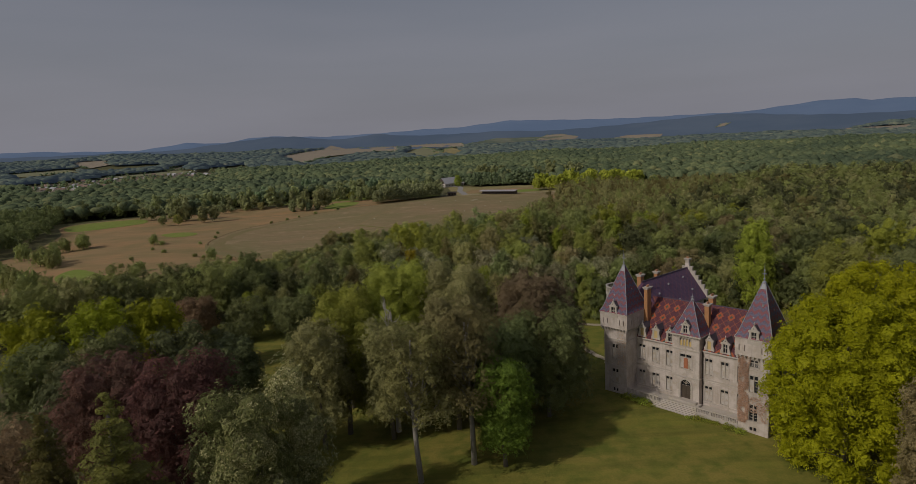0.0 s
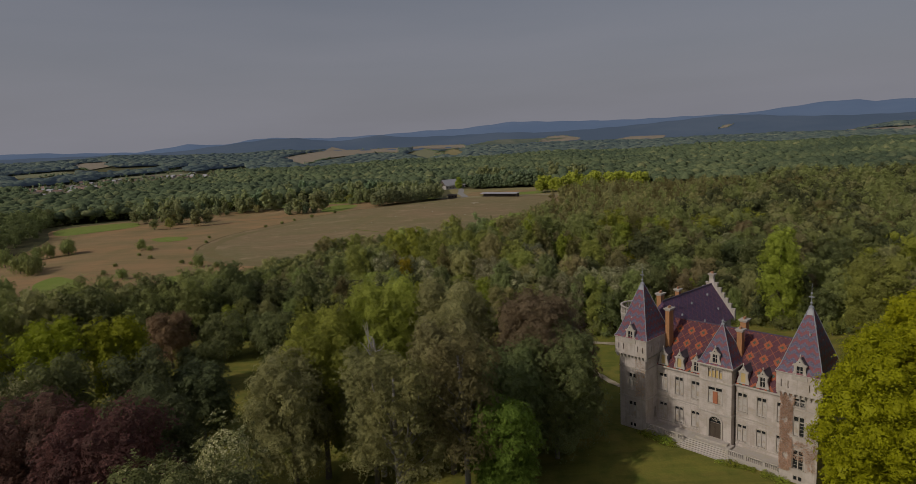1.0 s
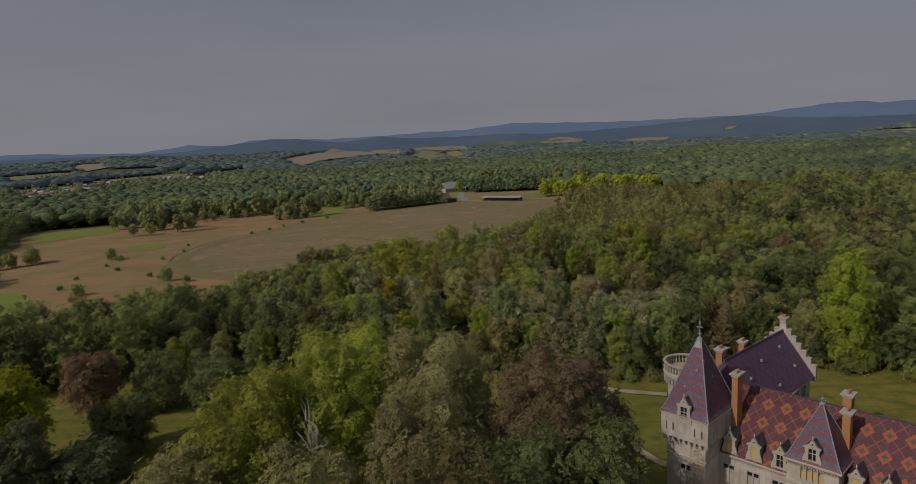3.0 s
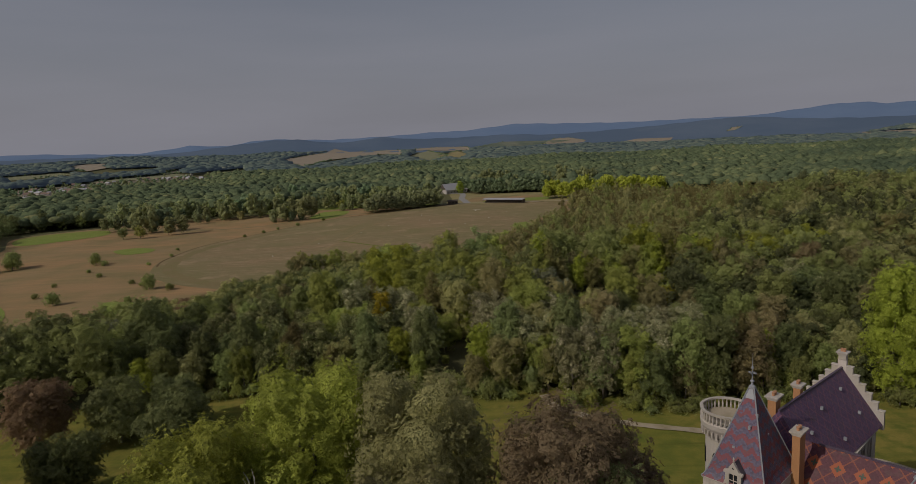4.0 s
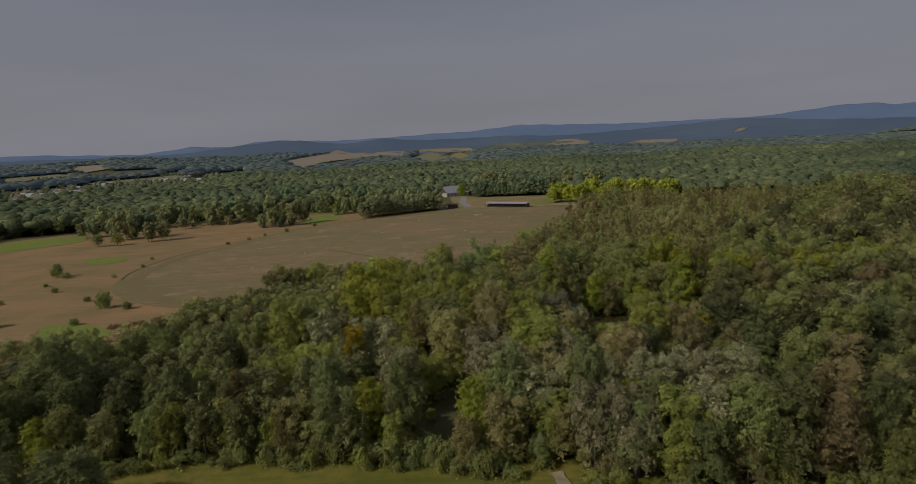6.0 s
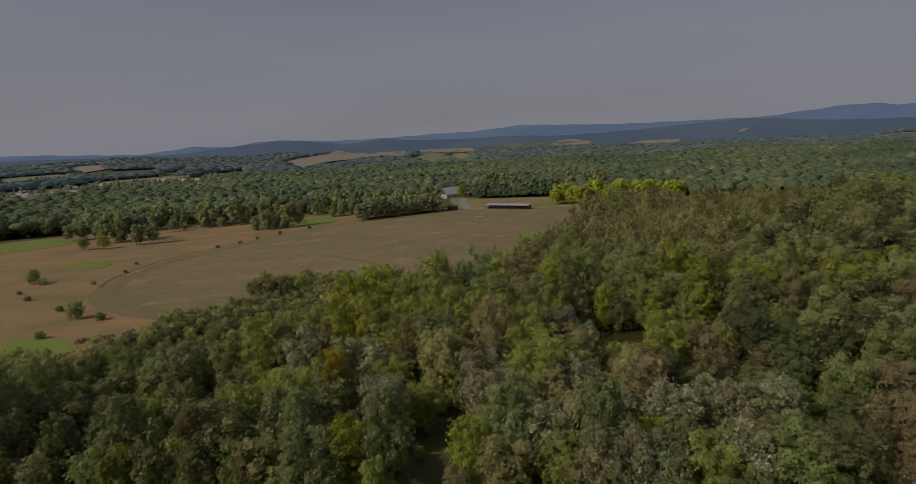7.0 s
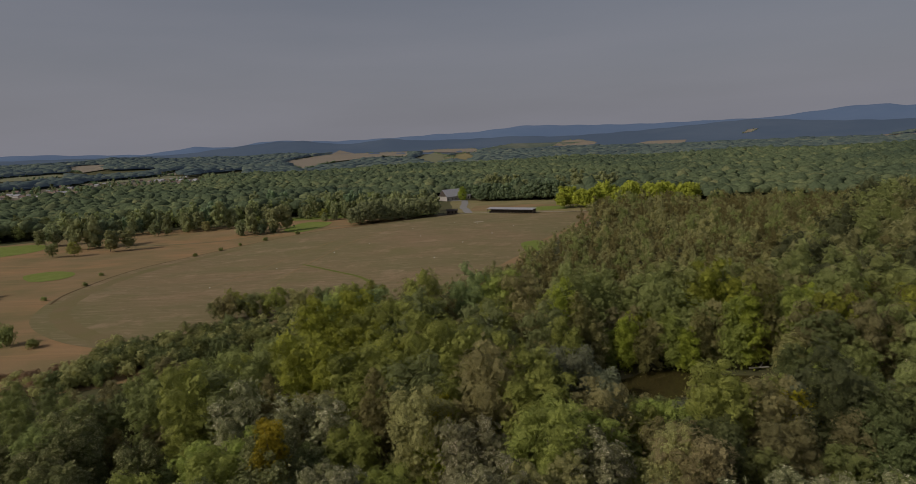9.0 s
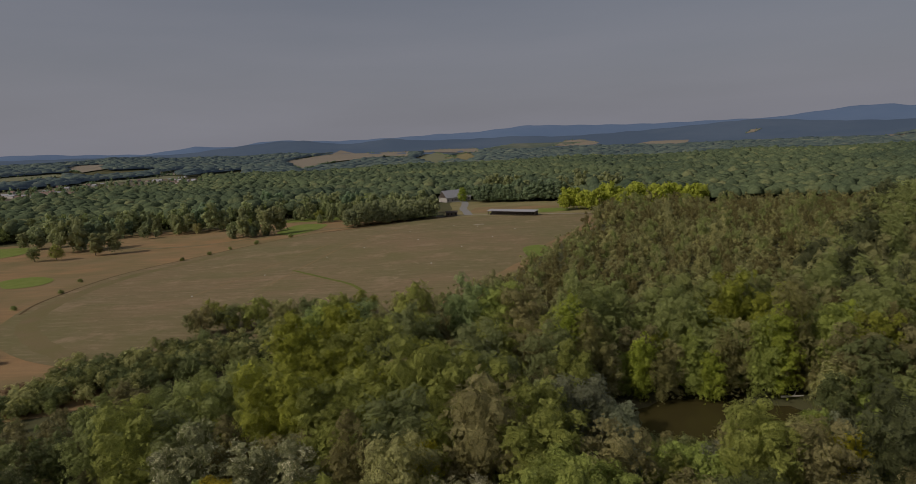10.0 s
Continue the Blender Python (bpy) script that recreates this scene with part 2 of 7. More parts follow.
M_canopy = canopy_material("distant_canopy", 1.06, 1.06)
# farthest leaves: haze put into both the blue tint and the glow
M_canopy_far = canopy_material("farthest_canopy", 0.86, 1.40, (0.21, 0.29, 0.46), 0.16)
M_bark = two_scale("bark", (0.10, 0.085, 0.07), (0.20, 0.175, 0.15), 0.8, 6.0, 0.95, 0.6, 0.05)
M_bark_pale = two_scale("bark_pale", (0.22, 0.20, 0.18), (0.40, 0.37, 0.33), 0.7, 5.0, 0.9, 0.5, 0.04)
M_deadwood = two_scale("deadwood", (0.30, 0.28, 0.25), (0.46, 0.43, 0.38), 0.7, 5.0, 0.9, 0.4, 0.03)


def grass_material(name, a, b_, c_, s_big, s_mid, streak=None, amount=0.6):
    m, nt, b = nodes_of(name)
    big, mid, fine = noise_fac(nt, s_big, 4.0), noise_fac(nt, s_mid, 6.0), noise_fac(nt, 3.0, 6.0)
    col = mixc(nt, ramp(nt, big, [(0.35, (0, 0, 0)), (0.65, (1, 1, 1))]), a, b_)
    col = mixc(nt, ramp(nt, mid, [(0.42, (0, 0, 0)), (0.68, (1, 1, 1))]), col, c_)
    if streak:                                   # mowing and wheel lines
        for turn, tone, lo in ((72, streak, 0.50), (78, tuple(1.35 * v for v in a), 0.56), (58, tuple(0.6 * v for v in c_), 0.57)):
            mp = nt.nodes.new("ShaderNodeMapping")
            mp.inputs["Rotation"].default_value = (0, 0, radians(turn))
            mp.inputs["Scale"].default_value = (0.014, 0.30, 1)
            nt.links.new(nt.nodes.new("ShaderNodeTexCoord").outputs["Object"], mp.inputs["Vector"])
            st = add(nt, "ShaderNodeTexNoise", Scale=1.0, Detail=5.0, Roughness=0.6)
            nt.links.new(mp.outputs["Vector"], st.inputs["Vector"])
            col = mixc(nt, math_n(nt, 'MULTIPLY', ramp(nt, st.outputs["Fac"], [(lo, (0, 0, 0)), (lo + 0.16, (1, 1, 1))]), amount), col, tone)
    col = mixc(nt, math_n(nt, 'MULTIPLY', fine, 0.55), col, tuple(0.45 * v for v in a))
    nt.links.new(col, b.inputs["Base Color"])
    b.inputs["Roughness"].default_value = 0.95
    b.inputs["Specular IOR Level"].default_value = 0.1
    bump(nt, b, fine, 0.5, 0.12)
    return m


M_ground = grass_material("ground_understorey", (0.105, 0.110, 0.048), (0.125, 0.120, 0.058), (0.135, 0.115, 0.064), 0.010, 0.06)
M_lawn = grass_material("lawn_grass", (0.185, 0.182, 0.036), (0.275, 0.222, 0.060), (0.115, 0.142, 0.028), 0.05, 0.35, (0.125, 0.128, 0.030))
M_glade = grass_material("glade_grass", (0.165, 0.190, 0.040), (0.210, 0.215, 0.055), (0.130, 0.165, 0.035), 0.03, 0.15)
M_green = grass_material("mown_green", (0.205, 0.262, 0.056), (0.255, 0.275, 0.076), (0.185, 0.240, 0.050), 0.03, 0.2)
M_rough = grass_material("dry_rough_grass", (0.385, 0.235, 0.118), (0.290, 0.222, 0.122), (0.225, 0.190, 0.090), 0.016, 0.045, (0.220, 0.185, 0.090), 0.38)
M_pasture = grass_material("dry_pasture", (0.300, 0.245, 0.120), (0.340, 0.285, 0.150), (0.230, 0.215, 0.095), 0.008, 0.05)
M_farfield = two_scale("harvested_field", (0.230, 0.190, 0.135), (0.300, 0.250, 0.185), 0.004, 0.02, 0.95, 0.1, 0.1)
M_gardens = two_scale("village_gardens", (0.13, 0.11, 0.07), (0.20, 0.165, 0.105), 0.02, 0.1, 0.95, 0.1, 0.1, third=(0.10, 0.11, 0.05), s3=0.03)
M_fargreen = two_scale("far_meadow", (0.16, 0.17, 0.08), (0.22, 0.21, 0.11), 0.004, 0.02, 0.95, 0.1, 0.1)
M_vines = two_scale("vineyard_rows", (0.075, 0.105, 0.075), (0.105, 0.130, 0.085), 0.01, 0.06, 0.95, 0.1, 0.1, third=(0.15, 0.155, 0.11), s3=0.012)
M_path = two_scale("gravel_path", (0.34, 0.285, 0.205), (0.44, 0.375, 0.285), 0.3, 4.0, 0.95, 0.4, 0.02, third=(0.24, 0.20, 0.12), s3=0.35)
M_asphalt = two_scale("pale_asphalt", (0.24, 0.23, 0.22), (0.31, 0.30, 0.29), 0.1, 3.0, 0.9, 0.2, 0.02)


def mown_field_material():
    """Dry mown range: brown turf with tractor lines, pale scuffs and greener strips."""
    m, nt, b = nodes_of("mown_range")
    co = nt.nodes.new("ShaderNodeTexCoord")
    big, mid, fine = noise_fac(nt, 0.012, 4.0), noise_fac(nt, 0.09, 6.0), noise_fac(nt, 2.0, 6.0)
    col = mixc(nt, ramp(nt, big, [(0.35, (0, 0, 0)), (0.65, (1, 1, 1))]), (0.285, 0.198, 0.118), (0.212, 0.182, 0.090))
    mp = nt.nodes.new("ShaderNodeMapping")
    mp.inputs["Rotation"].default_value = (0, 0, radians(-24))
    mp.inputs["Scale"].default_value = (0.012, 0.34, 1)
    nt.links.new(co.outputs["Object"], mp.inputs["Vector"])
    st = add(nt, "ShaderNodeTexNoise", Scale=1.0, Detail=4.0)
    nt.links.new(mp.outputs["Vector"], st.inputs["Vector"])
    col = mixc(nt, math_n(nt, 'MULTIPLY', ramp(nt, st.outputs["Fac"], [(0.5, (0, 0, 0)), (0.68, (1, 1, 1))]), 0.55), col, (0.185, 0.165, 0.078))
    mp2 = nt.nodes.new("ShaderNodeMapping")
    mp2.inputs["Scale"].default_value = (0.03, 0.12, 1)
    nt.links.new(co.outputs["Object"], mp2.inputs["Vector"])
    sc = add(nt, "ShaderNodeTexNoise", Scale=1.0, Detail=6.0, Roughness=0.7)
    nt.links.new(mp2.outputs["Vector"], sc.inputs["Vector"])
    col = mixc(nt, math_n(nt, 'MULTIPLY', ramp(nt, sc.outputs["Fac"], [(0.58, (0, 0, 0)), (0.72, (1, 1, 1))]), 0.6), col, (0.360, 0.275, 0.185))
    col = mixc(nt, math_n(nt, 'MULTIPLY', fine, 0.4), col, (0.120, 0.105, 0.05))
    # short worn streaks, bare scrapes and tufts
    for rot, sx, sy, lo, hi, amt, tone in ((-30, 0.10, 0.55, 0.52, 0.72, 0.42, (0.40, 0.30, 0.20)), (-20, 0.16, 0.7, 0.54, 0.74, 0.4, (0.125, 0.105, 0.052)), (35, 0.22, 0.30, 0.60, 0.76, 0.55, (0.42, 0.32, 0.22)), (0, 0.5, 0.5, 0.55, 0.75, 0.5, (0.13, 0.115, 0.05))):
        mp3 = nt.nodes.new("ShaderNodeMapping")
        mp3.inputs["Rotation"].default_value = (0, 0, radians(rot))
        mp3.inputs["Scale"].default_value = (sx, sy, 1)
        nt.links.new(co.outputs["Object"], mp3.inputs["Vector"])
        sn = add(nt, "ShaderNodeTexNoise", Scale=1.0, Detail=5.0, Roughness=0.65)
        nt.links.new(mp3.outputs["Vector"], sn.inputs["Vector"])
        col = mixc(nt, math_n(nt, 'MULTIPLY', ramp(nt, sn.outputs["Fac"], [(lo, (0, 0, 0)), (hi, (1, 1, 1))]), amt), col, tone)
    col = mixc(nt, math_n(nt, 'MULTIPLY', ramp(nt, noise_fac(nt, 0.022, 6.0, rough=0.65), [(0.48, (0, 0, 0)), (0.66, (1, 1, 1))]), 0.55), col, (0.170, 0.158, 0.066))
    col = mixc(nt, math_n(nt, 'MULTIPLY', ramp(nt, noise_fac(nt, 0.05, 7.0, rough=0.7), [(0.55, (0, 0, 0)), (0.70, (1, 1, 1))]), 0.55), col, (0.400, 0.285, 0.190))
    nt.links.new(col, b.inputs["Base Color"])
    b.inputs["Roughness"].default_value = 0.95
    b.inputs["Specular IOR Level"].default_value = 0.1
    bump(nt, b, mid, 0.3, 0.25)
    return m


M_range = mown_field_material()


def water_material():
    m, nt, b = nodes_of("pond_water")
    n = noise_fac(nt, 0.15, 3.0)
    nt.links.new(mixc(nt, n, (0.050, 0.042, 0.014), (0.064, 0.052, 0.019)), b.inputs["Base Color"])
    b.inputs["Roughness"].default_value = 0.12
    b.inputs["IOR"].default_value = 1.33
    bump(nt, b, noise_fac(nt, 1.6, 3.0), 0.06, 0.03)
    return m


M_water = water_material()


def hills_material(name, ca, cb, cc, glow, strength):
    """Distant wooded hills with a paler patch of open land here and there; haze is put in as blue colour and glow,
    bluer the farther they lie.
    """
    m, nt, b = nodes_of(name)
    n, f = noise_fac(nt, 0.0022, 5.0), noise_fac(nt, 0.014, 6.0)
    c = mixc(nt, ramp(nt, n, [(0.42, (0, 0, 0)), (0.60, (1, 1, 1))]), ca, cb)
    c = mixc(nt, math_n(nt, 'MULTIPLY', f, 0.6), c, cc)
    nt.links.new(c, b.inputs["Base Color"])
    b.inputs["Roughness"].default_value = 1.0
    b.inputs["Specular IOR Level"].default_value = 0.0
    # the hills give no light: this glow is blue haze put into them
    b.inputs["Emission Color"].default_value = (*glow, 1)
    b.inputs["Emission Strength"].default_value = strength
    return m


# hazy blues in place of leaf green, paler for the farthest range
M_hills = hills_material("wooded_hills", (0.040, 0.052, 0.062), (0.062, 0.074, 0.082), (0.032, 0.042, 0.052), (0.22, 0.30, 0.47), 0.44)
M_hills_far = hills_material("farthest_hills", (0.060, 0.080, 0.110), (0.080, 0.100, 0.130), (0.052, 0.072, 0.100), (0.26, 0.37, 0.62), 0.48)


# ---- mesh helpers ----
def mesh_np(name, verts, faces, mats, uvs=None, smooth=False, mat_index=None):
    """A mesh from an (n, 3) array and an (m, 3) or (m, 4) array of corners."""
    me = bpy.data.meshes.new(name)
    verts, faces = np.asarray(verts, np.float32), np.asarray(faces, np.int32)
    k = faces.shape[1]
    me.vertices.add(len(verts))
    me.vertices.foreach_set("co", verts.ravel())
    me.loops.add(faces.size)
    me.loops.foreach_set("vertex_index", faces.ravel())
    me.polygons.add(len(faces))
    me.polygons.foreach_set("loop_start", np.arange(0, faces.size, k, dtype=np.int32))
    me.polygons.foreach_set("use_smooth", np.full(len(faces), smooth))
    for m in mats if isinstance(mats, (list, tuple)) else [mats]:
        me.materials.append(m)
    if mat_index is not None:
        me.polygons.foreach_set("material_index", np.asarray(mat_index, np.int32))
    me.update(calc_edges=True)
    me.validate()
    return me


def part(name, bm, material, parent=None, label="", smooth=False):
    """Links a bmesh as one mesh object under a thing or a part."""
    me = bpy.data.meshes.new(name)
    bmesh.ops.recalc_face_normals(bm, faces=bm.faces[:])
    for f in bm.faces:
        f.smooth = smooth
    bm.to_mesh(me)
    bm.free()
    for m in material if isinstance(material, (list, tuple)) else [material]:
        me.materials.append(m)
    ob = new(name, me)
    if parent:
        ob.parent = parent
    return tagged(ob, label)


def box(bm, x0, x1, y0, y1, z0, z1, bevel=0.0):
    v = [bm.verts.new(p) for p in ((x0, y0, z0), (x1, y0, z0), (x1, y1, z0), (x0, y1, z0), (x0, y0, z1), (x1, y0, z1), (x1, y1, z1), (x0, y1, z1))]
    fs = [bm.faces.new([v[i] for i in q]) for q in ((0, 3, 2, 1), (4, 5, 6, 7), (0, 1, 5, 4), (1, 2, 6, 5), (2, 3, 7, 6), (3, 0, 4, 7))]
    if bevel:
        bmesh.ops.bevel(bm, geom=list({e for f in fs for e in f.edges}), offset=bevel, segments=1, affect='EDGES')


def ring_tube(bm, rings, cap=True):
    """Lofts a list of rings of points, each with the same count."""
    rows = [[bm.verts.new(p) for p in r] for r in rings]
    n = len(rows[0])
    for a, b in zip(rows, rows[1:]):
        for i in range(n):
            bm.faces.new((a[i], a[(i + 1) % n], b[(i + 1) % n], b[i]))
    if cap:
        bm.faces.new(rows[0][::-1])
        bm.faces.new(rows[-1])


def circle(cx, cy, z, r, n=12, ph=0.0):
    return [(cx + r * math.cos(ph + 2 * math.pi * i / n), cy + r * math.sin(ph + 2 * math.pi * i / n), z) for i in range(n)]


def lathe(bm, profile, n=12, cx=0.0, cy=0.0):
    ring_tube(bm, [circle(cx, cy, z, r, n) for r, z in profile])


def thing(name, label, category, m=None, group="", kind=""):
    e = new(name)
    if m is not None:
        e.matrix_world = m
    return tagged(e, label, category, group, kind)


# ---- the lie of the land ----
CX, CY = 0.0, 70.0
AZ_PLAIN = np.array([-90, -38, -34, -30, -25, -20, -16.5, -12.5, -5.5, 0, 8, 15.5, 20.5, 25, 29, 33, 35.5, 90.0])
EL_PLAIN = np.array([0.3, 0.28, 0.24, 0.40, 0.22, 0.08, 0.10, 0.02, -0.28, -0.36, -0.48, -0.62, -0.72, -0.78, -0.82, -0.76, -0.32, -0.3])
AZ_SKY = np.array([-90, -50, -38, -35, -33, -28, -26, -24, -21, -19, -17, -15.5, -12, -8, -5.5, -3, 0, 2, 5, 8, 13, 16, 18, 20, 23, 25, 27, 29, 31, 33, 34, 36, 50, 90.0])
EL_SKY = np.array([1.0, 1.1, 1.13, 1.15, 1.02, 0.84, 1.04, 1.30, 1.11, 1.42, 1.53, 1.41, 1.24, 1.29, 1.34, 1.44, 1.43, 1.58, 1.81, 1.65, 1.43, 1.35, 1.33, 1.32, 1.29, 1.26, 1.44, 1.61, 1.78, 1.71, 1.53, 1.54, 1.3, 1.0])
AZ_MID = np.array([-90, -38, -30, -25, -19.5, -17, -15, -12, -10, -7.7, -4.5, 0, 4, 8, 12, 16, 20, 23, 25, 29, 33, 36, 90.0])
EL_MID = np.array([0.6, 0.80, 0.70, 0.72, 1.24, 1.43, 1.40, 0.97, 0.97, 1.27, 0.92, 0.85, 0.89, 0.66, 0.72, 0.85, 1.05, 1.20, 1.15, 0.75, 0.55, 0.5, 0.4])


def hgt(x, y):
    """The height of the ground: level round the house, rising gently with distance towards the hills."""
    x, y = np.asarray(x, float), np.asarray(y, float)
    d = np.hypot(x - CX, y - CY)
    az = np.degrees(np.arctan2(x - CX, np.maximum(y - CY, 1e-6)))
    az = np.where(y < CY, np.sign(x) * 90, az)
    tan = lambda e: np.tan(np.radians(e))
    plain = 48 + 3000 * tan(np.interp(az, AZ_PLAIN, EL_PLAIN))
    mid = 48 + 3900 * tan(np.interp(az, AZ_MID, EL_MID))
    top = 48 + 4600 * tan(np.interp(az, AZ_SKY, EL_SKY))
    z1 = np.interp(d, [0, 800, 1500], [0, 0, 6])
    s = np.clip((d - 1500) / 1500, 0, 1)
    z = z1 + (plain - 6) * s * (0.6 + 0.4 * s) * (d > 1500)
    s = np.clip((d - 3000) / 900, 0, 1)
    z = np.where(d > 3000, plain + (np.maximum(mid, plain) - plain) * s * s * (3 - 2 * s), z)
    s = np.clip((d - 3900) / 700, 0, 1)
    z = np.where(d > 3900, np.maximum(mid, plain) + (np.maximum(top, plain) - np.maximum(mid, plain)) * s - 30 * np.sin(np.pi * s), z)
    s = np.clip((d - 4600) / 300, 0, 1)
    z = np.where(d > 4600, np.maximum(top, plain) - 120 * s, z)
    near = np.clip((d - 110) / 200, 0, 1) * np.clip((1500 - d) / 700, 0, 1)
    z = z + near * (0.9 * np.sin(x / 61 + 1) * np.cos(y / 83) + 0.6 * np.sin(x / 37 + y / 52))
    z = z + 1.4 * np.exp(-((x - 36) ** 2 + (y - 104) ** 2) / 1150)          # the house stands on a low rise
    e = ((x - 48.5) / 17.5) ** 2 + ((y - 243) / 8.0) ** 2                     # the basin of the pond
    w = np.exp(-e * e / 18)
    return z * (1 - w) + 1.0 * w - 1.6 * np.exp(-e ** 3)


def h1(x, y):
    return float(hgt(x, y))


def axis_steps(lo, hi, c0, c1, fine, grow, far):
    a = list(np.arange(c0, c1 + fine, fine))
    s, v = fine, a[-1]
    while v < hi:
        s = min(s * grow, far)
        v += s
        a.append(min(v, hi))
    s, v, b = fine, c0, []
    while v > lo:
        s = min(s * grow, far)
        v -= s
        b.append(max(v, lo))
    return np.array(b[::-1] + a)


def grid_mesh(name, xs, ys, mat):
    X, Y = np.meshgrid(xs, ys)
    sink = np.where(np.hypot(X - CX, Y - CY) > 3080, 45.0, 0.0)      # dips under the hills
    V = np.stack([X.ravel(), Y.ravel(), (hgt(X, Y) - sink).ravel()], 1)
    i = np.arange(len(xs) * len(ys)).reshape(len(ys), len(xs))
    F = np.stack([i[:-1, :-1], i[:-1, 1:], i[1:, 1:], i[1:, :-1]], -1).reshape(-1, 4)
    return mesh_np(name, V, F, mat, smooth=True)


ground = new("ground", grid_mesh("ground", axis_steps(-3050, 3050, -330, 330, 6.6, 1.10, 75), axis_steps(-1500, 3150, -60, 640, 6.6, 1.10, 75), M_ground))
tagged(ground, "dark green woodland floor stretching level to the hills", "ground", kind="structure")
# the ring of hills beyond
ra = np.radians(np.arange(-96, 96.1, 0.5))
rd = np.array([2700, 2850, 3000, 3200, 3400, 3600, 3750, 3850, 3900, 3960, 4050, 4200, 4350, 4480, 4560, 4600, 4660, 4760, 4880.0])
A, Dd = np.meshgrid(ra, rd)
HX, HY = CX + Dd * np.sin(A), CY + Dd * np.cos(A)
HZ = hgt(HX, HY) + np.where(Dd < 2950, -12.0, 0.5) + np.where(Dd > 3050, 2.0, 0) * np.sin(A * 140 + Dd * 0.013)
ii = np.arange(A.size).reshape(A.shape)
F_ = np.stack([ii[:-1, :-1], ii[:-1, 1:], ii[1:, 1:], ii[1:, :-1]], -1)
for rows_, mat_, lab_ in ((slice(0, 9), M_hills, "wooded hills before the horizon, dark blue haze put into their colour"), (slice(9, None), M_hills_far, "hills along the horizon, pale blue haze put into their colour")):
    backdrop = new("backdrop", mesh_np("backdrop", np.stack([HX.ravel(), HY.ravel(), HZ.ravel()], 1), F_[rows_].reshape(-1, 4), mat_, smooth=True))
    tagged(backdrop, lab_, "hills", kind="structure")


def smooth_loop(pts, n=6):
    """A rounded outline through the points."""
    out, k = [], len(pts)
    P = [np.array(p, float) for p in pts]
    for i in range(k):
        a, b, c, d = P[i - 1], P[i], P[(i + 1) % k], P[(i + 2) % k]
        for j in range(n):
            t = j / n
            out.append(tuple(0.5 * (2 * b + (c - a) * t + (2 * a - 5 * b + 4 * c - d) * t * t + (3 * b - a - 3 * c + d) * t ** 3)))
    return out


def inside(px, py, poly):
    px, py = np.asarray(px, float), np.asarray(py, float)
    res = np.zeros(px.shape, bool)
    n = len(poly)
    for i in range(n):
        x0, y0 = poly[i]
        x1, y1 = poly[(i + 1) % n]
        cond = (y0 > py) != (y1 > py)
        with np.errstate(divide="ignore", invalid="ignore"):
            xi = (x1 - x0) * (py - y0) / ((y1 - y0) if y1 != y0 else 1e-9) + x0
        res ^= cond & (px < xi)
    return res


from mathutils.geometry import delaunay_2d_cdt


def patch(name, outline, off, mat, step, label, category, rounded=True, flat=None, kind="structure"):
    """A sheet of turf, gravel or water that follows the ground a little above it."""
    loop = smooth_loop(outline) if rounded else outline
    L = np.array(loop)
    gx, gy = np.meshgrid(np.arange(L[:, 0].min(), L[:, 0].max(), step), np.arange(L[:, 1].min(), L[:, 1].max(), step))
    q = inside(gx, gy, loop)
    pts = [Vector(p) for p in loop] + [Vector(p) for p in zip(gx[q], gy[q])]
    n = len(loop)
    vs, _, fs, *_ = delaunay_2d_cdt(pts, [(i, (i + 1) % n) for i in range(n)], [], 1, 1e-4)
    V = np.array([(v.x, v.y, 0) for v in vs])
    V[:, 2] = hgt(V[:, 0], V[:, 1]) + off if flat is None else flat
    F = np.array([f[:] for f in fs if len(f) == 3])
    e1, e2 = V[F[:, 1]] - V[F[:, 0]], V[F[:, 2]] - V[F[:, 0]]
    flip = e1[:, 0] * e2[:, 1] - e1[:, 1] * e2[:, 0] < 0
    F[flip] = F[flip][:, ::-1]
    return tagged(new(name, mesh_np(name, V, F, mat, smooth=True)), label, category, kind=kind)


FIELD = [(-72, 258), (-56, 282), (-26, 314), (-13, 325), (18, 357), (43, 423), (71, 478), (92, 550), (40, 566), (-14, 588), (-60, 590), (-110, 600), (-177, 582), (-234, 572), (-290, 520), (-316, 482), (-284, 428), (-262, 372), (-254, 330), (-268, 290), (-290, 240), (-262, 205), (-210, 204), (-165, 222), (-150, 226), (-110, 246)]
RANGE = [(-60, 284), (-26, 316), (-12, 328), (19, 362), (44, 428), (70, 480), (88, 548), (40, 563), (-14, 584), (-60, 540), (-97, 517), (-128, 474), (-152, 416), (-151, 363), (-141, 329), (-128, 308), (-105, 290), (-80, 282)]
patch("field", FIELD, 0.05, M_rough, 9, "dry orange-tan rough grassland with a few bushes", "field")
patch("driving_range", RANGE, 0.11, M_range, 9, "wide brown mown golf range with faint tractor lines", "field")
RIM = [(-40, 552), (-62, 540), (-97, 517), (-128, 474), (-151, 418), (-150, 363), (-143, 338)]
FRINGE = [(-120, 470), (-143, 412), (-143, 363), (-134, 332), (-122, 314), (-101, 296), (-80, 288), (-60, 290)]
LAWN = [(-34, 20), (-60, 60), (-64, 100), (-92, 138), (-96, 168), (-74, 177), (-52, 186), (-16, 185), (8, 179), (20, 176), (40, 171), (72, 174), (94, 160), (112, 122), (96, 70), (70, 30), (20, 20)]
patch("lawn", LAWN, 0.06, M_lawn, 6, "mown park lawn, green with dry yellow patches", "lawn")
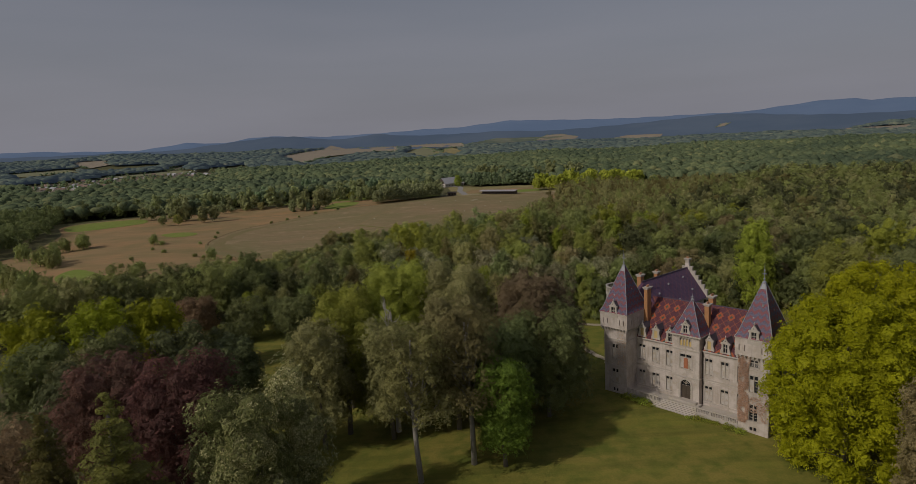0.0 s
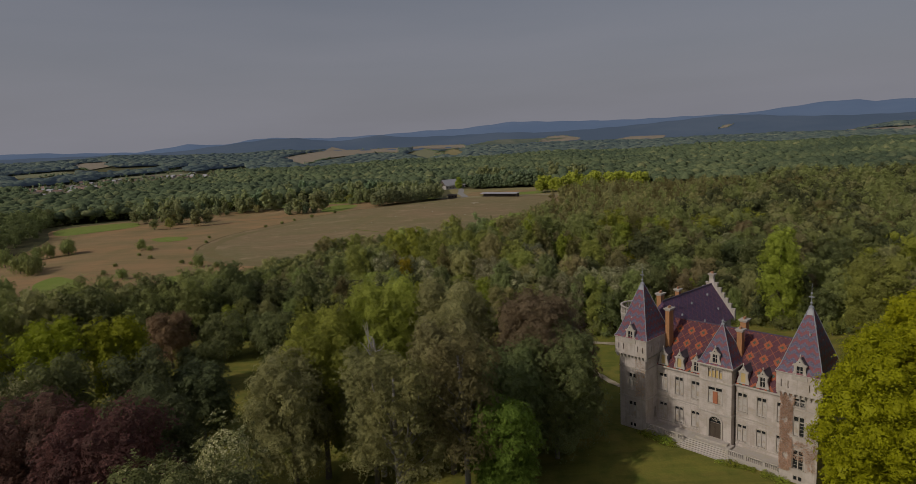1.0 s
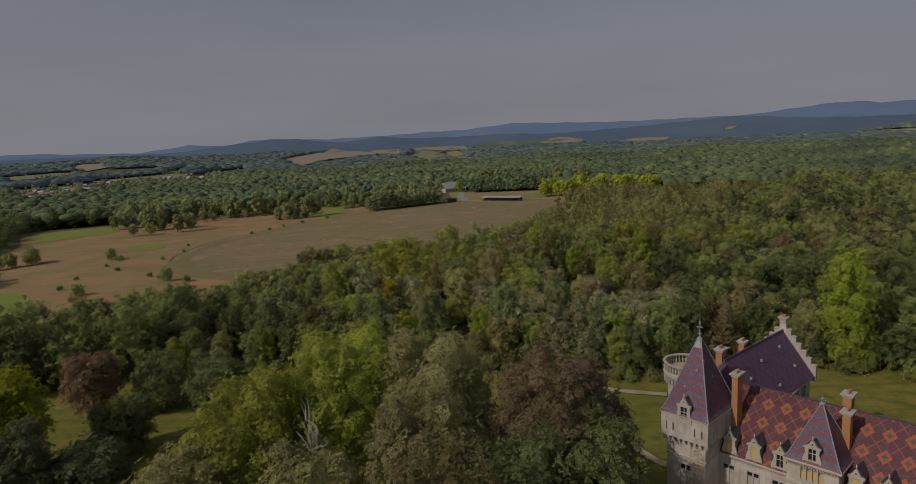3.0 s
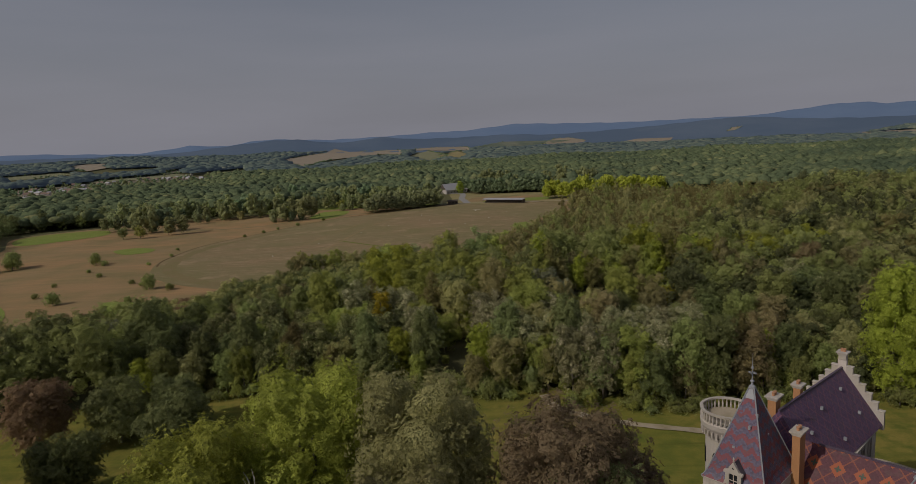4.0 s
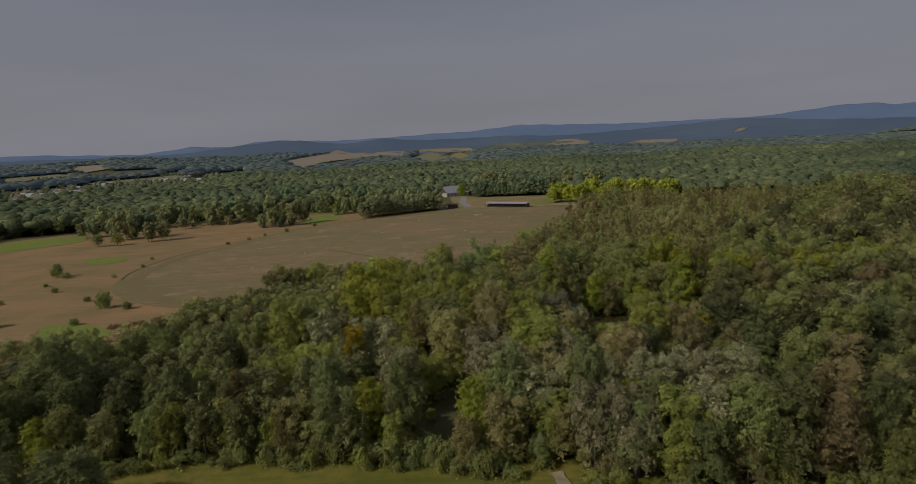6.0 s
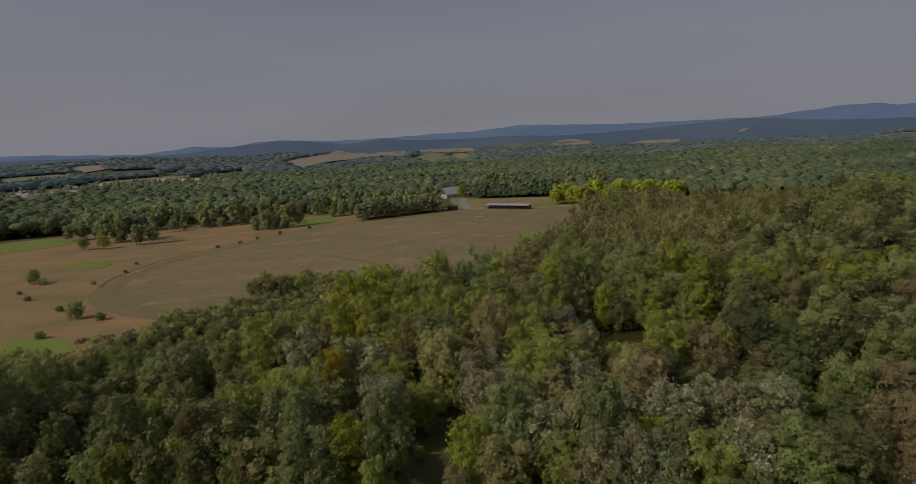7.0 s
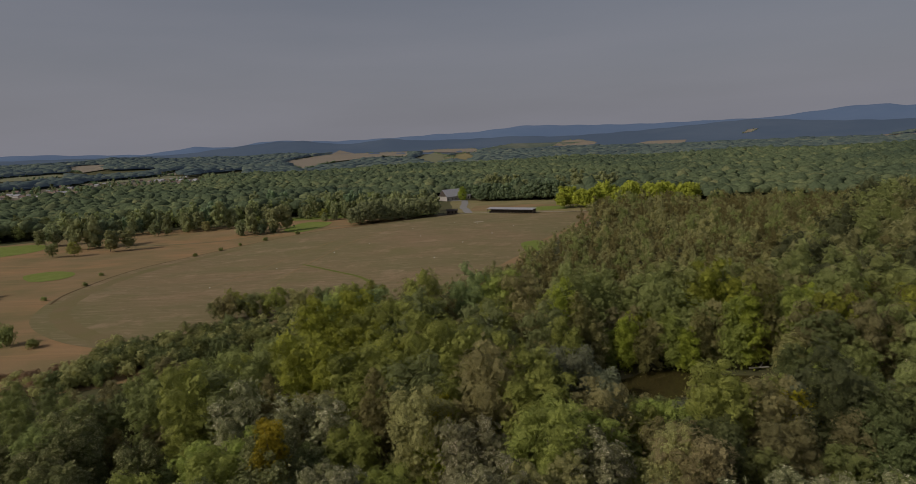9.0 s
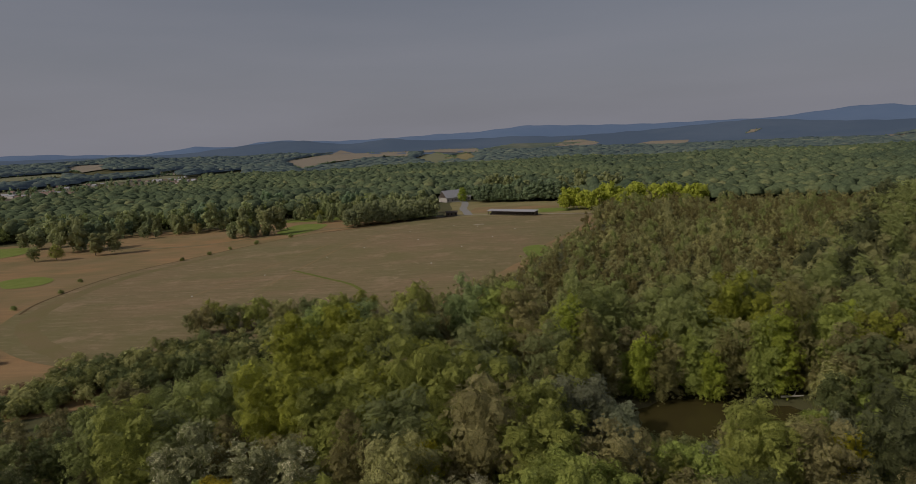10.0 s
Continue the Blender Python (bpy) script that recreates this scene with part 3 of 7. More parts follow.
for k, g in enumerate((
        [(-127, 267), (-120, 269), (-108, 265), (-100, 256), (-106, 249), (-116, 250)],
        [(-200, 402), (-192, 412), (-178, 405), (-174, 391), (-184, 385)],
        [(31, 428), (40, 437), (43, 418), (33, 402)],
        [(-121, 538), (-118, 575), (-97, 572), (-95, 544), (-106, 522)],
        [(-182, 266), (-182, 282), (-158, 262), (-146, 240), (-165, 246)],
        [(-312, 485), (-273, 514), (-253, 480), (-285, 445)],
        [(-60, 590), (-100, 596), (-180, 590), (-120, 620), (-60, 640), (-20, 600)],
        [(20, 590), (72, 578), (74, 600), (30, 622)])):
    patch("golf_green", g, 0.17, M_green, 6, "bright green watered golf turf", "golf green")


def ribbon(name, line, width, off, mat, label, category):
    """A path of even width along a line of points."""
    P = []
    k = len(line)
    Q = [np.array(p, float) for p in line]
    for i in range(k - 1):
        a, b, c, d = Q[max(i - 1, 0)], Q[i], Q[i + 1], Q[min(i + 2, k - 1)]
        for j in range(8):
            t = j / 8
            P.append(0.5 * (2 * b + (c - a) * t + (2 * a - 5 * b + 4 * c - d) * t * t + (3 * b - a - 3 * c + d) * t ** 3))
    P.append(Q[-1])
    P = np.array(P)
    T = np.gradient(P, axis=0)
    T /= np.linalg.norm(T, axis=1)[:, None]
    N = np.stack([-T[:, 1], T[:, 0]], 1)
    wob = 1 + 0.12 * np.sin(np.arange(len(P)) * 1.7)
    L_, R_ = P + N * width / 2 * wob[:, None], P - N * width / 2 * wob[:, None]
    V = np.concatenate([L_, R_])
    V = np.c_[V, hgt(V[:, 0], V[:, 1]) + off]
    n = len(P)
    F = np.array([(i + n, i + 1 + n, i + 1, i) for i in range(n - 1)])
    return tagged(new(name, mesh_np(name, V, F, mat, smooth=True)), label, category, kind="structure")


M_rim = grass_material("dead_rim_grass", (0.150, 0.098, 0.048), (0.190, 0.125, 0.060), (0.110, 0.085, 0.040), 0.03, 0.2)
M_fringe = grass_material("half_dry_turf", (0.235, 0.190, 0.092), (0.200, 0.182, 0.076), (0.255, 0.188, 0.105), 0.03, 0.12)
ribbon("mown_fringe", FRINGE, 6.0, 0.14, M_fringe, "greener turf along the edge of the range", "grass strip")
ribbon("range_rim", RIM, 1.0, 0.15, M_rim, "dry unmown rim round the brown range", "grass strip")
ribbon("mown_track", [(-70, 402), (-52, 383), (-38, 368), (-30, 353)], 1.6, 0.16, M_glade, "faint greener track over the range", "path")
ribbon("mown_track", [(-95, 360), (-88, 396), (-80, 436), (-71, 470)], 0.6, 0.16, M_rough, "faint worn line over the range", "path")
ribbon("mown_track", [(-73, 361), (-67, 411), (-58, 466), (-39, 518)], 0.6, 0.16, M_rough, "faint worn line over the range", "path")
ribbon("bare_edge", [(16, 366), (34, 404), (44, 436), (66, 482), (80, 522), (86, 546)], 5.0, 0.14, M_rough, "bare orange strip between range and wood", "path")
ribbon("rough_track", [(-292, 500), (-250, 520), (-190, 500), (-150, 505), (-110, 530), (-60, 552)], 4.0, 0.13, M_range, "faint worn track over the dry grass", "path")
ribbon("gravel_drive", [(17, 172), (18.5, 166.5), (23, 162), (31, 157.5), (43, 153), (56, 146.5), (66, 138), (74, 126), (78, 110)], 1.8, 0.22, M_path, "pale gravel drive curving past the house", "path")
ribbon("footpath", [(25, 146), (26.5, 139), (29, 131), (32, 126)], 1.4, 0.22, M_path, "worn gravel footpath over the lawn", "path")
POND = [(48.5 + 22 * math.cos(a), 243 + 11.5 * math.sin(a)) for a in np.arange(12) * math.pi / 6]
patch("pond", POND, 0.0, M_water, 6, "still murky green-brown pond among trees", "pond", flat=0.42)

# ---- the chateau ----
def stone_material():
    m, nt, b = nodes_of("cream_limestone")
    big, mid, fine = noise_fac(nt, 0.35, 4.0), noise_fac(nt, 1.6, 6.0), noise_fac(nt, 14.0, 5.0)
    c = mixc(nt, big, (0.390, 0.340, 0.305), (0.480, 0.425, 0.392))
    c = mixc(nt, math_n(nt, 'MULTIPLY', ramp(nt, mid, [(0.48, (0, 0, 0)), (0.72, (1, 1, 1))]), 0.55), c, (0.40, 0.335, 0.25))
    c = mixc(nt, math_n(nt, 'MULTIPLY', ramp(nt, noise_fac(nt, 0.55, 5.0), [(0.46, (0, 0, 0)), (0.58, (1, 1, 1))]), 0.75), c, (0.545, 0.490, 0.462))
    # rain streaks under ledges
    co = nt.nodes.new("ShaderNodeTexCoord")
    mp = nt.nodes.new("ShaderNodeMapping")
    mp.inputs["Scale"].default_value = (2.6, 2.6, 0.22)
    nt.links.new(co.outputs["Object"], mp.inputs["Vector"])
    st = add(nt, "ShaderNodeTexNoise", Scale=1.0, Detail=5.0)
    nt.links.new(mp.outputs["Vector"], st.inputs["Vector"])
    c = mixc(nt, math_n(nt, 'MULTIPLY', ramp(nt, st.outputs["Fac"], [(0.52, (0, 0, 0)), (0.74, (1, 1, 1))]), 0.5), c, (0.27, 0.235, 0.19))
    # courses of ashlar
    br = add(nt, "ShaderNodeTexBrick", Scale=1.0)
    br.inputs["Mortar Size"].default_value = 0.012
    br.inputs["Brick Width"].default_value = 0.9
    br.inputs["Row Height"].default_value = 0.36
    br.inputs["Color1"].default_value = (1, 1, 1, 1)
    br.inputs["Color2"].default_value = (0.9, 0.89, 0.87, 1)
    br.inputs["Mortar"].default_value = (0.72, 0.68, 0.62, 1)
    sep = nt.nodes.new("ShaderNodeSeparateXYZ")
    nt.links.new(co.outputs["Object"], sep.inputs["Vector"])
    cb = nt.nodes.new("ShaderNodeCombineXYZ")
    nt.links.new(math_n(nt, 'ADD', sep.outputs["X"], sep.outputs["Y"]), cb.inputs["X"])
    nt.links.new(sep.outputs["Z"], cb.inputs["Y"])
    nt.links.new(cb.outputs["Vector"], br.inputs["Vector"])
    c = mixc(nt, 0.4, c, br.outputs["Color"], 'MULTIPLY')
    nt.links.new(c, b.inputs["Base Color"])
    b.inputs["Roughness"].default_value = 0.9
    bump(nt, b, fine, 0.25, 0.03)
    return m


M_stone = stone_material()
M_trim = two_scale("dressed_stone", (0.425, 0.384, 0.350), (0.505, 0.460, 0.422), 0.8, 6.0, 0.85, 0.25, 0.02, third=(0.40, 0.36, 0.30), s3=0.9)
M_brick = two_scale("orange_brick", (0.36, 0.17, 0.075), (0.50, 0.26, 0.12), 1.2, 9.0, 0.9, 0.4, 0.02)
M_terracotta = two_scale("terracotta", (0.40, 0.20, 0.11), (0.52, 0.28, 0.16), 2.0, 9.0, 0.8, 0.2, 0.01)
M_lead = two_scale("lead_sheet", (0.22, 0.23, 0.26), (0.34, 0.35, 0.38), 1.0, 8.0, 0.5, 0.15, 0.01)
M_ridge = two_scale("dark_ridge_tile", (0.075, 0.055, 0.085), (0.13, 0.09, 0.13), 1.0, 8.0, 0.55, 0.2, 0.01)
M_shutter = two_scale("white_shutter", (0.45, 0.412, 0.385), (0.55, 0.512, 0.485), 0.8, 8.0, 0.7, 0.15, 0.01, third=(0.36, 0.30, 0.23), s3=1.1)
M_wood_red = two_scale("orange_red_wood", (0.36, 0.12, 0.06), (0.46, 0.18, 0.09), 1.0, 8.0, 0.7, 0.2, 0.01)
M_board = two_scale("yellow_board", (0.50, 0.36, 0.14), (0.62, 0.47, 0.22), 1.0, 8.0, 0.7, 0.2, 0.01)
M_oakdoor = two_scale("dark_oak", (0.060, 0.045, 0.035), (0.10, 0.075, 0.055), 1.0, 10.0, 0.6, 0.3, 0.01)


def glass_material():
    m, nt, b = nodes_of("dark_window_glass")
    b.inputs["Base Color"].default_value = (0.02, 0.022, 0.025, 1)
    b.inputs["Roughness"].default_value = 0.08
    bump(nt, b, noise_fac(nt, 1.5, 2.0), 0.03, 0.02)
    return m


M_glass = glass_material()


def tile_material(name, base_a, base_b, line, ros, du, dv, u0, v0, mode):
    """Glazed roof tiles: rows and joints, and a pattern laid in coloured tiles (u along the eave, v up the slope)."""
    m, nt, b = nodes_of(name)
    uv = nt.nodes.new("ShaderNodeUVMap")
    sep = nt.nodes.new("ShaderNodeSeparateXYZ")
    nt.links.new(uv.outputs["UV"], sep.inputs["Vector"])
    tile = 0.16
    qu = math_n(nt, 'MULTIPLY', math_n(nt, 'ROUND', math_n(nt, 'DIVIDE', sep.outputs["X"], tile)), tile)
    qv = math_n(nt, 'MULTIPLY', math_n(nt, 'ROUND', math_n(nt, 'DIVIDE', sep.outputs["Y"], tile)), tile)
    qv2 = math_n(nt, 'ADD', math_n(nt, 'MULTIPLY', sep.outputs["Y"], 0.5), math_n(nt, 'MULTIPLY', qv, 0.5))
    cell = nt.nodes.new("ShaderNodeCombineXYZ")
    nt.links.new(qu, cell.inputs["X"])
    nt.links.new(qv, cell.inputs["Y"])
    wn = nt.nodes.new("ShaderNodeTexWhiteNoise")
    nt.links.new(cell.outputs["Vector"], wn.inputs["Vector"])
    c = mixc(nt, wn.outputs["Value"], base_a, base_b)
    c = mixc(nt, math_n(nt, 'MULTIPLY', noise_fac(nt, 0.5, 4.0), 0.5), c, tuple(0.6 * v for v in base_a))
    p = math_n(nt, 'DIVIDE', math_n(nt, 'SUBTRACT', sep.outputs["X"], u0), du)
    q = math_n(nt, 'DIVIDE', math_n(nt, 'SUBTRACT', qv2, v0), dv)
    if mode == "lattice":
        def near_int(v):
            f = math_n(nt, 'FRACT', math_n(nt, 'ADD', v, 0.5))
            return math_n(nt, 'ABSOLUTE', math_n(nt, 'SUBTRACT', f, 0.5))
        l1, l2 = near_int(math_n(nt, 'ADD', p, q)), near_int(math_n(nt, 'SUBTRACT', p, q))
        lines = math_n(nt, 'LESS_THAN', math_n(nt, 'MINIMUM', l1, l2), 0.036)
        c = mixc(nt, math_n(nt, 'MULTIPLY', lines, 0.75), c, line)
        if ros:
            a, d = near_int(p), near_int(q)
            dist = math_n(nt, 'ADD', a, d)
            petal = math_n(nt, 'LESS_THAN', math_n(nt, 'ABSOLUTE', math_n(nt, 'SUBTRACT', dist, 0.25)), 0.10)
            cross = math_n(nt, 'MULTIPLY', math_n(nt, 'LESS_THAN', math_n(nt, 'MINIMUM', a, d), 0.04), math_n(nt, 'LESS_THAN', dist, 0.4))
            heart = math_n(nt, 'MULTIPLY', math_n(nt, 'LESS_THAN', dist, 0.15), cross)
            c = mixc(nt, petal, c, ros)
            c = mixc(nt, heart, c, (0.05, 0.07, 0.05))
    else:
        zig = math_n(nt, 'PINGPONG', p, 0.5)
        band = math_n(nt, 'FRACT', math_n(nt, 'ADD', q, math_n(nt, 'MULTIPLY', zig, 0.9)))
        jit = math_n(nt, 'MULTIPLY_ADD', wn.outputs["Value"], 0.30, -0.15)
        red = math_n(nt, 'LESS_THAN', math_n(nt, 'ADD', band, jit), 0.46)
        c = mixc(nt, math_n(nt, 'MULTIPLY', red, 0.8), c, line)
    # lichen and weather
    c = mixc(nt, math_n(nt, 'MULTIPLY', ramp(nt, noise_fac(nt, 1.3, 6.0), [(0.5, (0, 0, 0)), (0.75, (1, 1, 1))]), 0.3), c, (0.12, 0.11, 0.09))
    nt.links.new(c, b.inputs["Base Color"])
    b.inputs["Roughness"].default_value = 0.48
    b.inputs["Specular IOR Level"].default_value = 0.2
    rows = math_n(nt, 'FRACT', math_n(nt, 'DIVIDE', sep.outputs["Y"], tile))
    cols = math_n(nt, 'PINGPONG', math_n(nt, 'DIVIDE', sep.outputs["X"], tile), 0.5)
    bump(nt, b, math_n(nt, 'ADD', math_n(nt, 'ADD', rows, math_n(nt, 'MULTIPLY', cols, 0.6)), math_n(nt, 'MULTIPLY', wn.outputs["Value"], 0.8)), 0.35, 0.03)
    return m


M_roof_main = tile_material("patterned_main_roof", (0.078, 0.023, 0.035), (0.116, 0.036, 0.050), (0.235, 0.066, 0.032), (0.290, 0.075, 0.030), 2.06, 2.43, 4.0, 5.1, "lattice")
M_roof_wing = tile_material("violet_wing_roof", (0.098, 0.058, 0.112), (0.158, 0.096, 0.168), (0.235, 0.095, 0.120), None, 1.45, 1.75, 0.0, 0.0, "lattice")
M_roof_tower = tile_material("banded_tower_roof", (0.090, 0.080, 0.130), (0.150, 0.136, 0.200), (0.205, 0.058, 0.064), None, 1.1, 1.15, 0.0, 0.0, "zigzag")

CASTLE = pose(29.55, 112.45, 1.45, 0, 0, -46.95) @ Matrix.Scale(0.974, 4)
chateau = thing("chateau", "cream limestone chateau with patterned red and violet tiled roofs, shuttered windows", "chateau", CASTLE)


def wall_face(bm, o, u, width, z0, z1, holes, depth=0.3):
    """One upright face of a wall with openings cut through: o its lower start, u its direction; the reveals go in to the left of u."""
    o, u = Vector(o), Vector(u).normalized()
    n = Vector((-u.y, u.x, 0))
    xs = sorted({0.0, width, *[a for h in holes for a in h[:2]]})
    zs = sorted({z0, z1, *[a for h in holes for a in h[2:4]]})
    P = lambda a, z, d=0.0: bm.verts.new(o + u * a + n * d + Vector((0, 0, z)))
    for a, b in zip(xs, xs[1:]):
        for c, d in zip(zs, zs[1:]):
            if not any(h[0] - 1e-6 <= a and b <= h[1] + 1e-6 and h[2] - 1e-6 <= c and d <= h[3] + 1e-6 for h in holes):
                bm.faces.new((P(a, c), P(b, c), P(b, d), P(a, d)))
    for a, b, c, d in holes:
        for (p, q), (r, s) in (((a, c), (b, c)), ((b, c), (b, d)), ((b, d), (a, d)), ((a, d), (a, c))):
            bm.faces.new((P(p, q), P(r, s), P(r, s, depth), P(p, q, depth)))
        bm.faces.new((P(a, c, depth), P(b, c, depth), P(b, d, depth), P(a, d, depth)))


def merged(bm):
    bmesh.ops.remove_doubles(bm, verts=bm.verts[:], dist=0.002)
    return bm


def obox(bm, o, u, a0, a1, d0, d1, z0, z1):
    """A box in a wall's own axes: a along u, d outwards (minus: into the wall)."""
    o, u = Vector(o), Vector(u).normalized()
    n = Vector((u.y, -u.x, 0))
    pts = [o + u * a + n * d + Vector((0, 0, z)) for z in (z0, z1) for a, d in ((a0, d0), (a1, d0), (a1, d1), (a0, d1))]
    v = [bm.verts.new(p) for p in pts]
    for q in ((0, 3, 2, 1), (4, 5, 6, 7), (0, 1, 5, 4), (1, 2, 6, 5), (2, 3, 7, 6), (3, 0, 4, 7)):
        bm.faces.new([v[i] for i in q])


def window(o, u, a0, a1, z0, z1, style="shutter", transom=0.72, label=""):
    """A mullioned window in a stone surround. style: shutter, glass, half (one leaf open), red."""
    bm = bmesh.new()
    t = 0.13
    obox(bm, o, u, a0 - t, a0, -0.05, 0.07, z0, z1)
    obox(bm, o, u, a1, a1 + t, -0.05, 0.07, z0, z1)
    obox(bm, o, u, a0 - t, a1 + t, -0.05, 0.10, z1, z1 + 0.16)
    obox(bm, o, u, a0 - t - 0.06, a1 + t + 0.06, -0.05, 0.14, z0 - 0.14, z0)
    mid, zt = (a0 + a1) / 2, z0 + (z1 - z0) * transom
    obox(bm, o, u, mid - 0.07, mid + 0.07, -0.22, 0.0, z0, z1)
    obox(bm, o, u, a0, mid - 0.07, -0.22, -0.02, zt - 0.06, zt + 0.06)
    obox(bm, o, u, mid + 0.07, a1, -0.22, -0.02, zt - 0.06, zt + 0.06)
    w = part("window", bm, M_trim, chateau, label or "stone-mullioned window with pale shutters")
    for a, b, lower in ((a0, mid - 0.07, 0), (mid + 0.07, a1, 1)):
        g = bmesh.new()
        obox(g, o, u, a, b, -0.24, -0.20, zt + 0.06, z1)
        part("pane", g, M_glass, w)
        s = bmesh.new()
        open_leaf = style == "glass" or (style == "half" and lower)
        if open_leaf:
            obox(s, o, u, a, b, -0.24, -0.20, z0, zt - 0.06)
            part("pane", s, M_glass, w)
            for k in range(3):
                f = bmesh.new()
                zz = z0 + (zt - z0) * (k + 1) / 4
                obox(f, o, u, a, b, -0.19, -0.16, zz - 0.02, zz + 0.02)
                part("glazing_bar", f, M_shutter, w)
        else:
            d = -0.10
            obox(s, o, u, a + 0.01, b - 0.01, d - 0.04, d, z0 + 0.02, zt - 0.08)
            for k in range(5):
                zz = z0 + 0.1 + (zt - z0 - 0.3) * k / 4
                obox(s, o, u, a + 0.06, b - 0.06, d, d + 0.02, zz, zz + 0.10)
            part("shutter", s, M_shutter, w)
    if style == "red":
        s = bmesh.new()
        obox(s, o, u, a0 + 0.34 * (a1 - a0), a0 + 0.68 * (a1 - a0), 0.005, 0.045, z0 + 0.02, zt - 0.06)
        part("shutter", s, M_wood_red, w, "orange-red wooden shutter")
    return w


L_, TW, TD, OV = 25.9, 2.43, 3.04, 0.5          # spacing of the towers, half width and depth of their shafts, overhang
TB = 3.75                                        # depth of the towers behind their middle
YF, YP = 0.8, -0.4                               # planes of the front and of its middle pavilion
HE, HA, HC = 15.86, 24.6, 12.6                   # tower eaves, tip of the roof, underside of the parapet
PX0, PX1 = 10.4, 15.5
Z0 = -2.6

# shafts of the two corner towers
TOWER_WINDOWS = ((-0.66, 0.66, 6.85, 9.7), (-0.66, 0.66, 1.95, 4.75))
for k, tx in enumerate((0.0, L_)):
    bm = bmesh.new()
    cs = [(tx - TW, -TD), (tx + TW, -TD), (tx + TW, TB), (tx - TW, TB)]
    front = [(TW - 0.66, TW + 0.66, a, b) for _, _, a, b in TOWER_WINDOWS] + [(TW - 0.55, TW - 0.08, 0.2, 0.85), (TW + 0.08, TW + 0.55, 0.2, 0.85)]
    if k == 1:
        front.append((TW - 0.66, TW + 0.66, 11.2, 12.35))
    side = [(TD - 0.35, TD + 0.35, 1.6, 3.4)] if k == 0 else [(TD - 0.6, TD + 0.6, 6.9, 9.6), (TD - 0.6, TD + 0.6, 1.9, 4.7)]
    for i in range(4):
        a, b = Vector((*cs[i], 0)), Vector((*cs[(i + 1) % 4], 0))
        wall_face(bm, a, b - a, (b - a).length, Z0, HC + 0.4, front if i == 0 else side if i == 1 else [])
    part("tower_wall", merged(bm), M_stone, chateau, "square stone tower shaft" if k == 0 else "square stone tower shaft with withered ivy")
    o, u = (tx - TW, -TD, 0), (1, 0, 0)
    for j, (a, b, c, d) in enumerate(TOWER_WINDOWS):
        window(o, u, TW + a, TW + b, c, d, "shutter" if k == 0 else "glass" if j == 1 else "half")
    if k == 1:
        window(o, u, TW - 0.66, TW + 0.66, 11.2, 12.35, "glass", 0.6)
        for c, d in ((6.9, 9.6), (1.9, 4.7)):
            window((tx + TW, -TD, 0), (0, 1, 0), TD - 0.6, TD + 0.6, c, d, "glass")
    for a in (TW - 0.55, TW + 0.08):
        g = bmesh.new()
        obox(g, o, u, a, a + 0.47, -0.26, -0.2, 0.2, 0.85)
        part("basement_grille", g, M_glass, chateau)
    # string courses
    for z in (5.35, 10.6):
        bm = bmesh.new()
        t = 0.09
        box(bm, tx - TW - t, tx + TW + t, -TD - t, TB + t, z, z + 0.2, 0.03)
        part("string_course", bm, M_trim, chateau)
    # parapet on corbels
    bm = bmesh.new()
    w, d, e = TW + OV, TD + OV, TB + OV
    cs = [(tx - w, -d), (tx + w, -d), (tx + w, e), (tx - w, e)]
    for i in range(4):
        a, b = Vector((*cs[i], 0)), Vector((*cs[(i + 1) % 4], 0))
        ln = (b - a).length
        slits = [(ln * f - 0.09, ln * f + 0.09, HC + 1.2, HC + 2.2) for f in ((0.12, 0.27, 0.73, 0.88) if i % 2 == 0 else (0.2, 0.5, 0.8))]
        wall_face(bm, a, b - a, ln, HC + 0.42, HE, slits, 0.25)
    bm2 = [bm.verts.new((x, y, HC + 0.42)) for x, y in cs]
    bm.faces.new(bm2[::-1])
    part("tower_parapet", merged(bm), M_stone, chateau)
    bm = bmesh.new()
    box(bm, tx - w - 0.12, tx + w + 0.12, -d - 0.12, e + 0.12, HE - 0.02, HE + 0.16, 0.04)
    part("cornice", bm, M_trim, chateau)
    n = 8
    for i in range(4):
        a, b = Vector((*cs[i], 0)), Vector((*cs[(i + 1) % 4], 0))
        u2 = (b - a).normalized()
        ln = (b - a).length
        bm = bmesh.new()
        for j in range(n + 1):
            c = 0.25 + (ln - 0.5) * j / n
            obox(bm, a, u2, c - 0.13, c + 0.13, -OV, -0.02, HC + 0.14, HC + 0.42)
            obox(bm, a, u2, c - 0.13, c + 0.13, -OV, -0.26, HC - 0.2, HC + 0.14)
        part("corbel_table", bm, M_trim, chateau)


